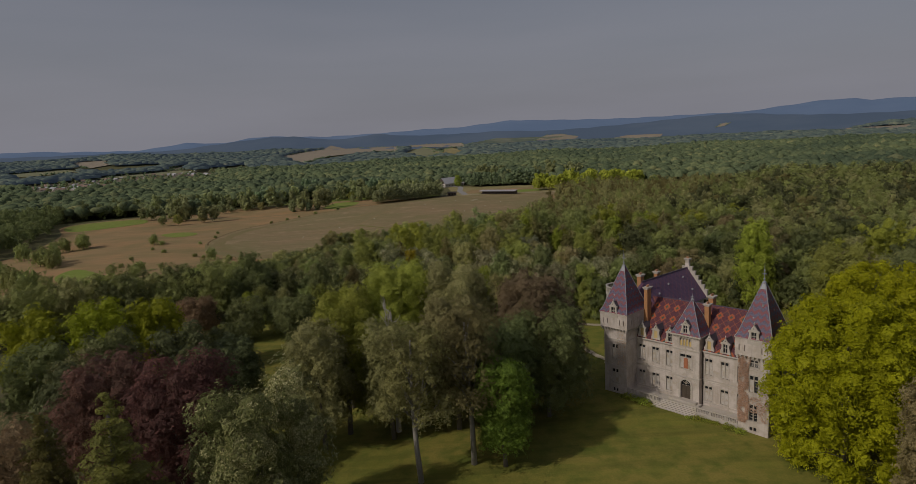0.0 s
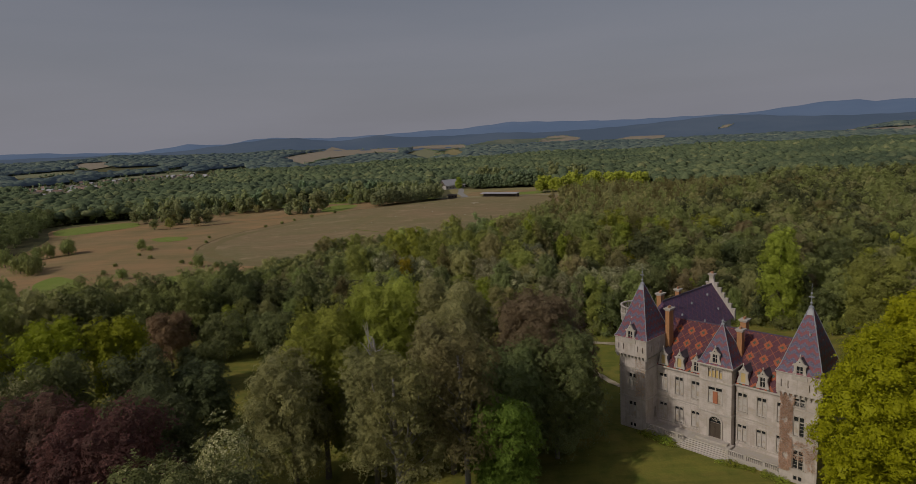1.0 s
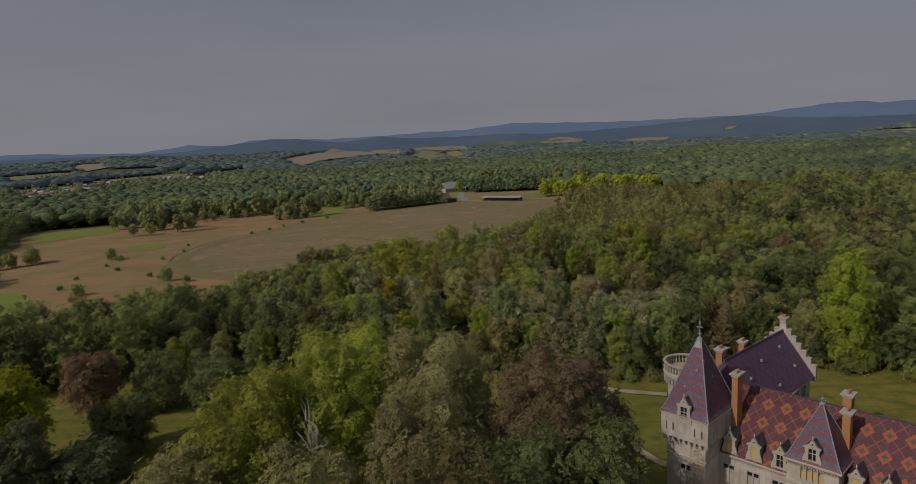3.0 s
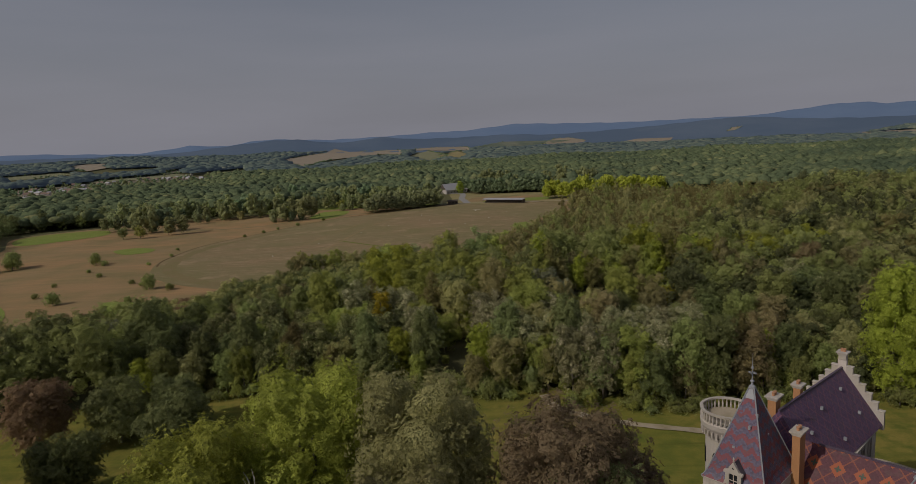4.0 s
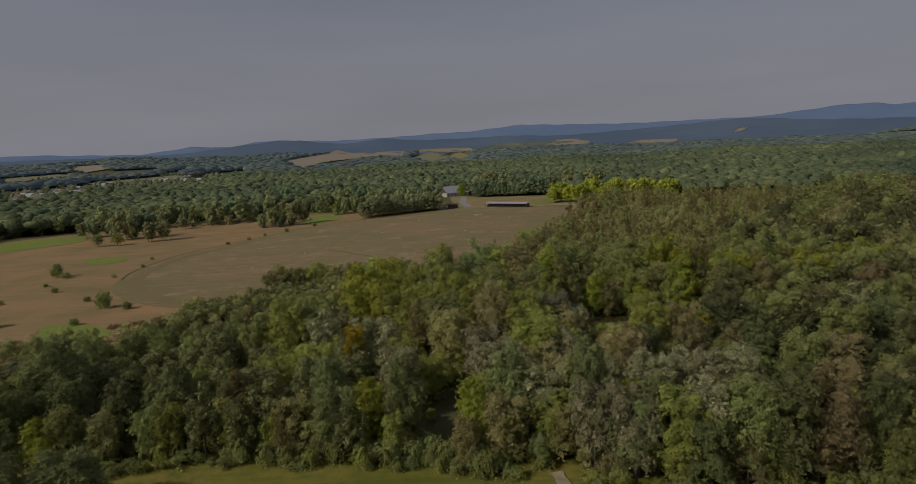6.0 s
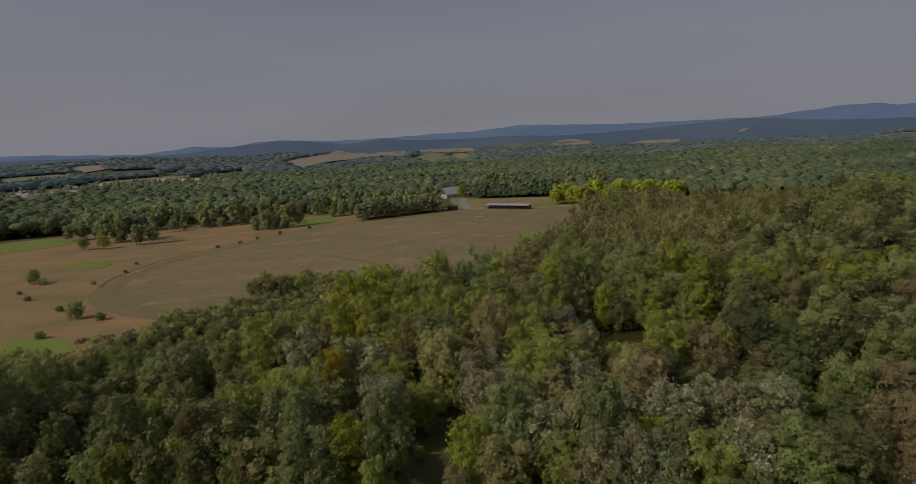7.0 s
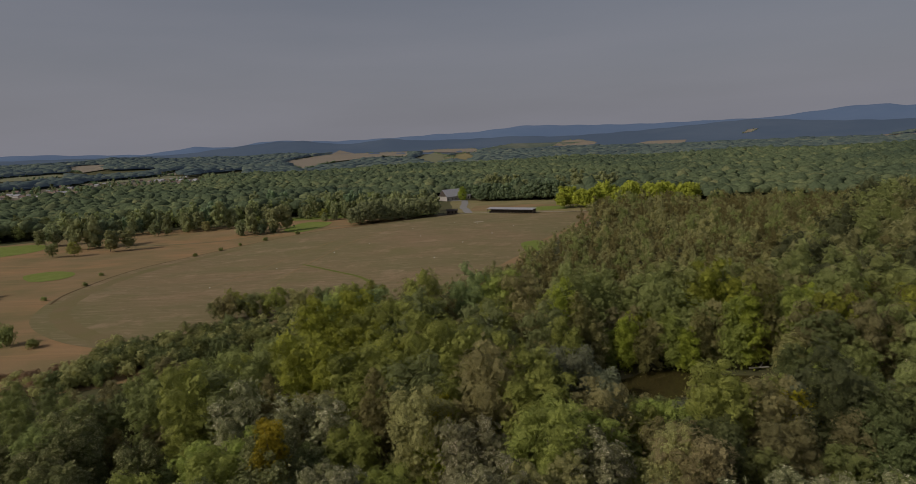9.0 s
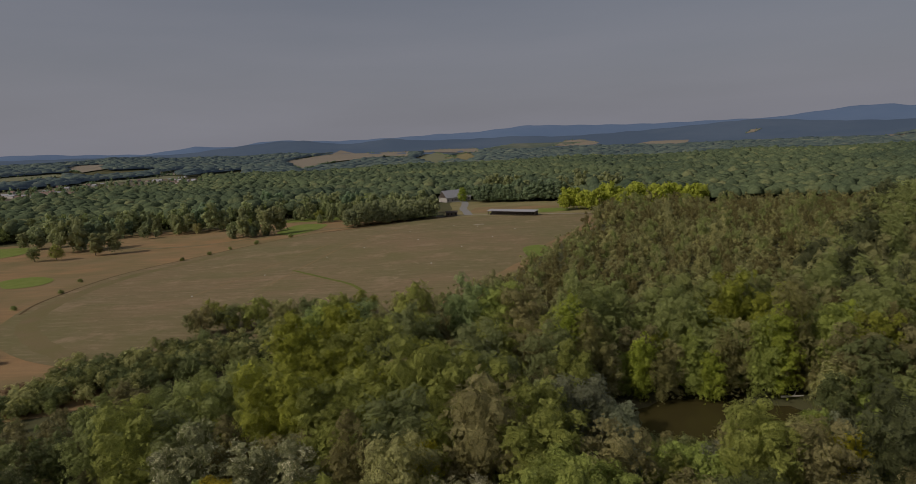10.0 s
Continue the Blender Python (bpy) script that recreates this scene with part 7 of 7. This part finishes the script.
MID, START = (5.06, 72.3, 48.8), (0.0, 0.0, 49.8)
FAR_FIELDS = [
    ([(-16.66, -0.38), (-15.1, -1.15), (-14.2, -0.98), (-12.25, -0.62), (-8.0, -0.36), (-5.6, -0.55), (-5.85, -0.05), (-10.64, 0.0), (-11.92, 0.36), (-12.73, 0.03), (-14.29, -0.09)], MID, M_farfield, "pale harvested field"),
    ([(-5.4, -0.75), (-3.2, -1.35), (-1.55, -0.80), (-3.4, -0.28)], MID, M_fargreen, "pale green far meadow"),
    ([(-4.5, -0.20), (-0.6, -0.42), (0.8, -0.40), (0.33, -0.1), (-2.65, -0.02), (-4.5, -0.05)], START, M_farfield, "pale harvested strip field"),
    ([(-2.4, -0.80), (-0.3, -1.25), (0.6, -0.90), (-0.6, -0.46)], START, M_pasture, "dry pasture strip"),
    ([(0.86, -0.20), (3.55, -0.34), (7.0, -0.26), (9.8, 0.0), (3.57, 0.16)], START, M_vines, "far vineyard in faint rows"),
    ([(7.03, -0.25), (8.11, 0.18), (9.42, 0.22), (10.98, -0.09), (10.71, -0.27), (8.88, -0.29)], START, M_farfield, "pale harvested field"),
    ([(13.8, -0.43), (15.31, -0.22), (18.27, -0.27), (18.03, -0.56), (16.06, -0.58)], START, M_farfield, "pale harvested field"),
    ([(22.5, 0.02), (22.97, 0.30), (23.64, 0.34), (23.2, 0.10)], START, M_farfield, "pale clearing on a wooded hill"),
    ([(30.5, -0.76), (32.0, -0.60), (35.0, -0.62), (36.2, -0.54), (36.3, -0.90), (33.9, -0.88)], START, M_farfield, "pale harvested field"),
    ([(-37.6, -0.75), (-35.4, -0.73), (-33.4, -0.6), (-32.7, -0.56), (-33.8, -0.39), (-35.7, -0.44), (-37.5, -0.49)], MID, M_fargreen, "pale green far meadow"),
    ([(-33.1, -0.16), (-31.9, -0.43), (-30.4, -0.24), (-30.6, 0.12), (-32.6, 0.12)], MID, M_farfield, "pale harvested field"),
    ([(-32.4, -1.34), (-29.9, -1.34), (-25.6, -1.31), (-24.0, -1.3), (-25.5, -1.02), (-28.2, -1.10), (-31.1, -1.2)], MID, M_fargreen, "pale green far meadow"),
    ([(-26.9, -1.02), (-25.1, -0.98), (-24.6, -0.66), (-25.5, -0.75)], MID, M_farfield, "pale sloping harvested field"),
    ([(-38.5, -1.55), (-33, -1.42), (-27, -1.34), (-23.0, -1.40), (-23.2, -1.72), (-30, -1.85), (-33, -2.3), (-38.5, -2.5)], (7.0, 100.0, 48.3), M_gardens, "gardens and yards of a village")]
far_polys = []
for dirs, eye, mat, lab in FAR_FIELDS:
    poly = [sight(*q, eye) for q in dirs]
    far_polys.append(poly)
    patch("far_field", poly, 3.2 if max(math.hypot(*q) for q in poly) > 2850 else 1.2, mat, 40, lab, "field", rounded=False)
vt = np.random.default_rng(90)
vtrees = np.array([sight(vt.uniform(-38.5, -22.5), -1.80 + vt.normal(0, 0.26)) for _ in range(230)])
for k, sp in enumerate(("wood_dark", "wood_oak")):
    joined_wood("village_trees", vtrees[k::2], sp, 10.0, 4.2, "trees among the houses of the village", 48 + k, 34, 1.2, ("round",), 4)
hedges = []
for p in far_polys[:-1]:
    P = np.array(p + p[:1])
    for a, b in zip(P, P[1:]):
        m = int(np.hypot(*(b - a)) / 16)
        keep = vt.random() < 0.55
        hedges += [a + (b - a) * (q + vt.uniform(-0.3, 0.3)) / max(m, 1) for q in range(m) if keep]
if hedges:
    joined_wood("hedgerows", np.array(hedges), "wood_dark", 7.0, 4.6, "hedgerow trees along the far fields", 51, 10, 1.8, ("round",), 2)


CLEARING = [(-45, 540), (-45, 660), (-30, 735), (10, 740), (12, 690), (90, 665), (170, 610), (170, 560), (80, 540)]


def wooded(x, y, only=None):
    """Where the distant woods stand: not on fields, in glades or where nearer woods are built."""
    ok = np.ones(x.shape, bool)
    for k, p in enumerate(far_polys):
        for f in (1.0, 1.03, 1.06, 1.09, 1.12, 1.15, 1.18)[:7 if k < 4 or k > 8 else 4]:            # open ground before the fields
            ok &= ~inside(7 + (x - 7) * f, 100 + (y - 100) * f, p)
    if only:
        ok &= inside(x, y, only)
    for p in ([] if only else [LEFT_WOOD]) + [WOOD, FIELD, WEST_WOOD, CLEARING]:
        ok &= ~inside(x, y, p)
    azd, D = np.degrees(np.arctan2(x - 7, y - 100)), np.hypot(x - 7, y - 100)
    glade = np.sin(x / 74.0) + np.sin(y / 120.0 + x / 190.0) + 0.5 * np.sin(x / 23.0 + 1.0) * np.sin(y / 41.0)
    return ok & ~((azd < -20) & (D > 1150) & (D < 2300) & (glade < -0.75))


def far_floor(name, d0, d1, step, turn, mat, label, seed, only=None):
    """The shaded underwood below the crowns of a distant wood."""
    rng = np.random.default_rng(seed)
    dd = d0 * np.exp(np.arange(0, math.log(d1 / d0), step))
    az = np.radians(np.arange(-44, 44, turn))
    D, A = np.meshgrid(dd, az, indexing="ij")
    x, y = 7 + D * np.sin(A), 100 + D * np.cos(A)
    ok = wooded(x, y, only)
    ok[0], ok[-1] = False, False
    z = hgt(x, y) + np.where(ok, 4.5 + rng.normal(0, 0.8, x.shape), -1.0)
    n, m = x.shape
    i = np.arange(n * m).reshape(n, m)
    F = np.stack([i[:-1, :-1], i[:-1, 1:], i[1:, 1:], i[1:, :-1]], -1)[:, :, ::-1]
    F = F[ok[:-1, :-1] & ok[:-1, 1:] & ok[1:, 1:] & ok[1:, :-1]]
    used = np.unique(F)
    back = np.zeros(n * m, int)
    back[used] = np.arange(len(used))
    V = np.stack([x, y, z], -1).reshape(-1, 3)[used]
    return tagged(new(name, mesh_np(name, V, back[F], mat, smooth=True)), label, "wood", kind="stuff")


def far_crowns(name, d0, d1, c, h, sub, lumps, mat, label, seed, only=None):
    """The crowns of a distant wood, each of one or more leafy lumps of its own size and height."""
    rng = np.random.default_rng(seed)
    gx, gy = np.meshgrid(np.arange(-d1 * 0.72, d1 * 0.72, c), np.arange(100, 100 + d1, c * 0.88))
    gx[1::2] += c / 2
    x, y = (gx + rng.uniform(-0.45, 0.45, gx.shape) * c).ravel(), (gy + rng.uniform(-0.45, 0.45, gy.shape) * c).ravel()
    D, A = np.hypot(x - 7, y - 100), np.degrees(np.arctan2(x - 7, y - 100))
    q = (D > d0) & (D < d1) & (np.abs(A) < 43)
    x, y = x[q], y[q]
    q = wooded(x, y, only)
    x, y = x[q], y[q]
    grow = (0.84 + 0.16 * np.sin(x / 57.0 + seed) * np.sin(y / 83.0)) * np.where(rng.random(len(x)) < 0.06, 1.30, rng.uniform(0.86, 1.16, len(x)))
    V, F, base = [], [], 0
    bv, bf = ICO[sub]
    bf = bf[bv[bf][:, :, 2].mean(1) > -0.45]                        # nothing is seen of their undersides
    for k in range(lumps):
        for v in range(4):
            wob = 1 + 0.22 * np.sin(bv @ rng.normal(0, 3.5, 3) + rng.uniform(0, 6)) * np.cos(bv @ rng.normal(0, 3.5, 3)) + rng.normal(0, 0.085, len(bv))
            pv = bv * wob[:, None]
            j = np.arange(v, len(x), 4)
            n = len(j)
            a = rng.uniform(0, 6.28, n)
            r = c * rng.uniform(0.52, 0.98, n) * (0.72 if lumps > 1 else 1.0) * (0.8 + 0.25 * grow[j])
            rz = h * rng.uniform(0.26, 0.44, n) * grow[j]
            e = rng.uniform(0.1, 0.42, n) * c * (lumps > 1)
            b = rng.uniform(0, 6.28, n)
            px, py = x[j] + e * np.cos(b), y[j] + e * np.sin(b)
            pz = hgt(px, py) + h * grow[j] * (1.0 - 0.16 * k) - rz * 0.96
            ca, sa = np.cos(a)[:, None], np.sin(a)[:, None]
            P = np.stack([(pv[:, 0] * ca - pv[:, 1] * sa) * r[:, None] + px[:, None], (pv[:, 0] * sa + pv[:, 1] * ca) * r[:, None] + py[:, None], pv[:, 2] * rz[:, None] + pz[:, None]], -1)
            V.append(P.reshape(-1, 3))
            F.append((bf[None] + (base + np.arange(n) * len(bv))[:, None, None]).reshape(-1, 3))
            base += n * len(bv)
    return tagged(new(name, mesh_np(name, np.concatenate(V), np.concatenate(F), mat, smooth=True)), label, "wood", kind="stuff")


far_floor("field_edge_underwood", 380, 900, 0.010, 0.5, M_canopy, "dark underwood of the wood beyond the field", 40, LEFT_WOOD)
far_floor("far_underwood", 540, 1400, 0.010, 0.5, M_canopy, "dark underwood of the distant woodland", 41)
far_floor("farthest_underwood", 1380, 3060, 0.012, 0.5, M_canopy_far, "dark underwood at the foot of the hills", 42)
far_crowns("field_edge_wood", 380, 900, 8.0, 15.0, 2, 1, M_canopy, "dense wood, deep shade put into its green beyond the field", 43, LEFT_WOOD)
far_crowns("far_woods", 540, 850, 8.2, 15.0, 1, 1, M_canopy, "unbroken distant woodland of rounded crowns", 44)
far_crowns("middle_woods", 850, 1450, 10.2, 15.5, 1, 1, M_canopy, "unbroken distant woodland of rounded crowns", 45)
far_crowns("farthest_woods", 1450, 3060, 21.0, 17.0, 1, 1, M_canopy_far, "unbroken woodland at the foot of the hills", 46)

# ---- ivy and shrubs on the house ----
def ivy(name, spots, n, size, mat, parent, label, y):
    rng = np.random.default_rng(77)
    P = []
    for x0, x1, z0, z1, k in spots:
        m = int(n * k)
        x, z = rng.uniform(x0, x1, m), rng.uniform(z0, z1, m)
        edge = np.sin(x * 3.1 + z * 1.3) + np.sin(z * 2.3 - x * 1.7) + rng.normal(0, 0.5, m)
        q = edge > -1.1
        P.append(np.stack([x[q], y - rng.uniform(0.03, 0.28, q.sum()), z[q]], 1))
    p = np.concatenate(P)
    nn = unit(np.array([0, -1, 0.35]) + rng.normal(0, 0.5, p.shape))
    t = unit(np.cross(nn, rng.normal(0, 1, p.shape)))
    b = np.cross(nn, t)
    s = size * rng.uniform(0.5, 1.3, (len(p), 1))
    V = np.stack([p - t * s, p - b * s * 0.7, p + t * s, p + b * s * 0.7], 1).reshape(-1, 3)
    ob = new(name, mesh_np(name, V, np.arange(len(V)).reshape(-1, 4), mat))
    ob.parent = parent
    return tagged(ob, label)


M_ivy = leaf_material("leaf_ivy", [(0.0, (0.32, 0.205, 0.115)), (0.5, (0.44, 0.295, 0.175)), (1.0, (0.56, 0.400, 0.255))], 0.3, grain=0)
ivy("ivy", [(23.45, 25.15, 1.4, 12.9, 1.5), (24.7, 28.3, 3.4, 6.2, 0.18), (23.45, 25.4, 11.6, 14.2, 0.2), (26.9, 28.3, 2.0, 8.0, 0.10)], 5200, 0.065, M_ivy, chateau, "withered brown ivy climbing the tower", -TD - 0.02)
ivy("ivy", [(0.6, 2.4, 5.5, 12.5, 0.5)], 1400, 0.065, M_ivy, chateau, "thin withered ivy on the tower wall", -TD - 0.02)
for k, (x, y, s) in enumerate(((3.5, -3.9, 0.55), (5.4, -4.2, 0.8), (6.8, -4.3, 0.75), (8.2, -4.6, 0.5), (17.2, -4.3, 0.6), (18.6, -4.0, 0.5), (20.0, -3.8, 0.45), (22.2, -3.9, 0.55), (24.0, -3.9, 0.7), (2.0, -4.0, 0.4), (15.9, -4.6, 0.5))):
    p = CASTLE @ Vector((x, y, 0))
    m = at(p.x, p.y, k * 1.7, s * 1.45, s * (0.8 + 0.7 * ((k * 7) % 5) / 4))
    if k == 0:
        shrub = make_tree("lime", "bush", 2.4, 1.7, 1500, 11, 1300, 0.17, "bright green shrub growing against the terrace", "bush", m=m, group="shrubs along the terrace", limbs=3, core=0.3, fuzz=0.5)
    else:
        copy_thing(shrub, m)

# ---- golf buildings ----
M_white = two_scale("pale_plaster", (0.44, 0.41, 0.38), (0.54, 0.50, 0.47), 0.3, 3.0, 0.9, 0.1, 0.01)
M_greyroof = two_scale("grey_sheet_roof", (0.34, 0.335, 0.36), (0.43, 0.425, 0.45), 0.3, 3.0, 0.5, 0.1, 0.01)
M_tileroof = two_scale("clay_tile_roof", (0.185, 0.125, 0.098), (0.255, 0.175, 0.140), 0.3, 3.0, 0.8, 0.2, 0.02)
M_darkwood = two_scale("dark_timber", (0.07, 0.055, 0.045), (0.12, 0.095, 0.075), 0.5, 5.0, 0.8, 0.2, 0.02)


def gable_house(name, label, x, y, rz, w, d, h, rise, wall, roof, windows=4, group="", parent_at=None):
    e = thing(name, label, "house", at(x, y, radians(rz)), group)
    bm = bmesh.new()
    holes = [(w * (k + 0.5) / windows - 0.5, w * (k + 0.5) / windows + 0.5, 1.0, 2.3) for k in range(windows)]
    wall_face(bm, (-w / 2, -d / 2, 0), (1, 0, 0), w, -0.5, h, holes, 0.2)
    wall_face(bm, (w / 2, -d / 2, 0), (0, 1, 0), d, -0.5, h, [])
    wall_face(bm, (w / 2, d / 2, 0), (-1, 0, 0), w, -0.5, h, [])
    wall_face(bm, (-w / 2, d / 2, 0), (0, -1, 0), d, -0.5, h, [])
    for s in (-1, 1):
        bm.faces.new([bm.verts.new(p) for p in ((s * w / 2, -d / 2, h), (s * w / 2, d / 2, h), (s * w / 2, 0, h + rise))])
    part("wall", merged(bm), wall, e)
    if rise > 5:
        g = bmesh.new()
        f = [g.verts.new(p) for p in ((-w / 2 - 0.06, -d / 2, h), (-w / 2 - 0.06, d / 2, h), (-w / 2 - 0.06, 0, h + rise - 0.1))]
        g.faces.new(f)
        r = bmesh.ops.extrude_face_region(g, geom=g.faces[:])
        bmesh.ops.translate(g, verts=[v for v in r["geom"] if isinstance(v, bmesh.types.BMVert)], vec=(-0.08, 0, 0))
        part("gable_boarding", g, M_darkwood, e, "dark timber gable boarding")
    bm = bmesh.new()
    ov = 0.5
    k = rise / (d / 2)
    for s in (-1, 1):
        q = [(-w / 2 - ov, s * (d / 2 + ov), h - ov * k), (w / 2 + ov, s * (d / 2 + ov), h - ov * k), (w / 2 + ov, 0, h + rise), (-w / 2 - ov, 0, h + rise)]
        lo = [bm.verts.new(p) for p in q]
        hi = [bm.verts.new((p[0], p[1], p[2] + 0.18)) for p in q]
        bm.faces.new(lo)
        bm.faces.new(hi[::-1])
        for i in range(4):
            bm.faces.new((lo[i], lo[(i + 1) % 4], hi[(i + 1) % 4], hi[i]))
    part("roof", bm, roof, e)
    for a, b, c, dd in holes:
        g = bmesh.new()
        box(g, -w / 2 + a, -w / 2 + b, -d / 2 + 0.12, -d / 2 + 0.16, c, dd)
        part("window", g, M_glass, e)
    return e


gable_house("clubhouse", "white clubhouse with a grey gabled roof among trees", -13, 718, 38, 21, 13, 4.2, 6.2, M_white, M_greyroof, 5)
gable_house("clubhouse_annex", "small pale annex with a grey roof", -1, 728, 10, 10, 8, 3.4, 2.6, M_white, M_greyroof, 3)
gable_house("starter_hut", "dark timber hut beside the range", -8.5, 590, 8, 8, 4, 2.9, 0.9, M_darkwood, M_darkwood, 3)
# covered tee line: long open-fronted shed
shed = thing("tee_shed", "long open-fronted tee shed with a pale sheet roof on dark posts", "shed", at(35, 573, radians(-33.3)))
for k in range(15):
    bm = bmesh.new()
    box(bm, -18.6 + 2.66 * k - 0.12, -18.6 + 2.66 * k + 0.12, -2.2, -1.96, -0.3, 2.9)
    part("post", bm, M_darkwood, shed)
bm = bmesh.new()
box(bm, -18.8, 18.8, 2.0, 2.2, -0.3, 3.2)
part("back_wall", bm, M_darkwood, shed)
bm = bmesh.new()
v = [bm.verts.new(p) for p in ((-19.2, -3.0, 2.95), (19.2, -3.0, 2.95), (19.2, 2.6, 3.75), (-19.2, 2.6, 3.75), (-19.2, -3.0, 3.15), (19.2, -3.0, 3.15), (19.2, 2.6, 3.95), (-19.2, 2.6, 3.95))]
for q in ((0, 3, 2, 1), (4, 5, 6, 7), (0, 1, 5, 4), (1, 2, 6, 5), (2, 3, 7, 6), (3, 0, 4, 7)):
    bm.faces.new([v[i] for i in q])
part("roof", bm, M_greyroof, shed)
bm = bmesh.new()
box(bm, 18.5, 18.8, -2.3, 2.2, -0.3, 3.4)
part("end_wall", bm, M_darkwood, shed)
for k in range(14):
    bm = bmesh.new()
    box(bm, -18.4 + 2.66 * k + 1.0, -18.4 + 2.66 * k + 1.2, -1.9, 1.9, -0.2, 1.3)
    part("tee_divider", bm, M_darkwood, shed)
ribbon("service_road", [(4, 588), (2, 612), (-1, 640), (0, 670), (-2, 704), (-14, 706)], 6.0, 0.3, M_asphalt, "pale service road to the clubhouse", "road")
ribbon("range_track", [(-60, 594), (-20, 590), (4, 588), (40, 572), (90, 556)], 3.0, 0.32, M_path, "bare sandy track along the range", "path")
patch("clearing", [(-12, 590), (-10, 640), (-12, 706), (22, 690), (92, 662), (104, 604), (92, 560), (40, 568)], 0.12, M_pasture, 9, "dry grass clearing round the golf buildings", "clearing")
patch("car_park", [(8, 600), (10, 640), (30, 636), (70, 622), (74, 606), (40, 604)], 0.2, M_rough, 6, "bare dry ground beside the range buildings", "yard")
# target boards and markers on the range
M_markwhite = two_scale("white_plastic", (0.70, 0.69, 0.66), (0.78, 0.77, 0.75), 1.0, 8.0, 0.5, 0.05, 0.01)
marks = ((10, 520), (-22, 470), (-48, 452), (-62, 430), (-30, 505), (18, 470), (-80, 395), (2, 440), (-10, 400), (-95, 360), (32, 500), (-5, 530))
for k, (x, y) in enumerate(marks):
    if k == 0:
        marker = thing("range_marker", "small white distance marker standing on the range", "marker", at(x, y), "range markers")
        bm = bmesh.new()
        lathe(bm, [(0.26, 0.0), (0.28, 0.14), (0.22, 0.28), (0.05, 0.34)], 10)
        part("cap", bm, M_markwhite, marker)
        bm = bmesh.new()
        lathe(bm, [(0.06, -0.3), (0.06, 0.1)], 6)
        part("spike", bm, M_darkwood, marker)
    else:
        copy_thing(marker, at(x, y, k, 1.0))
bm = bmesh.new()
box(bm, -3.2, 3.2, -2.0, 2.0, -0.2, 0.25, 0.1)
sand = part("target_pad", bm, M_path)
sand.matrix_world = at(11, 528, 0.3)
tagged(sand, "pale sandy target pad on the brown range", "pad")

# fallen trunk by the pond
bm = bmesh.new()
limb(bm, (0, 0, 0), (3.6, -0.8, 0.4), 0.22, 0.10, 7, 0.2, np.random.default_rng(3))
limb(bm, (2.0, -0.4, 0.3), (3.0, 0.6, 0.9), 0.08, 0.03, 5, 0.1, np.random.default_rng(4))
log = part("fallen_trunk", bm, M_deadwood)
log.matrix_world = Matrix.Translation((63.5, 250.5, h1(63, 250) + 0.45))
tagged(log, "bleached fallen tree trunk lying at the pond", "log")

# ---- the village ----
vr = np.random.default_rng(91)
vspots = []
for k in range(76):
    az = vr.uniform(-32.5, -23.5) if k % 2 else vr.uniform(-38.0, -32.5)
    el = -1.52 + vr.normal(0, 0.13) if k % 2 else -1.95 + vr.normal(0, 0.24)
    vspots.append(sight(az, el))
vproto = {}
for k, (x, y) in enumerate(vspots):
    kind = k % 4
    rz = float(vr.uniform(-35, 35))
    if kind in vproto:
        copy_thing(vproto[kind], at(x, y, radians(rz), float(vr.uniform(0.55, 0.95))))
    else:
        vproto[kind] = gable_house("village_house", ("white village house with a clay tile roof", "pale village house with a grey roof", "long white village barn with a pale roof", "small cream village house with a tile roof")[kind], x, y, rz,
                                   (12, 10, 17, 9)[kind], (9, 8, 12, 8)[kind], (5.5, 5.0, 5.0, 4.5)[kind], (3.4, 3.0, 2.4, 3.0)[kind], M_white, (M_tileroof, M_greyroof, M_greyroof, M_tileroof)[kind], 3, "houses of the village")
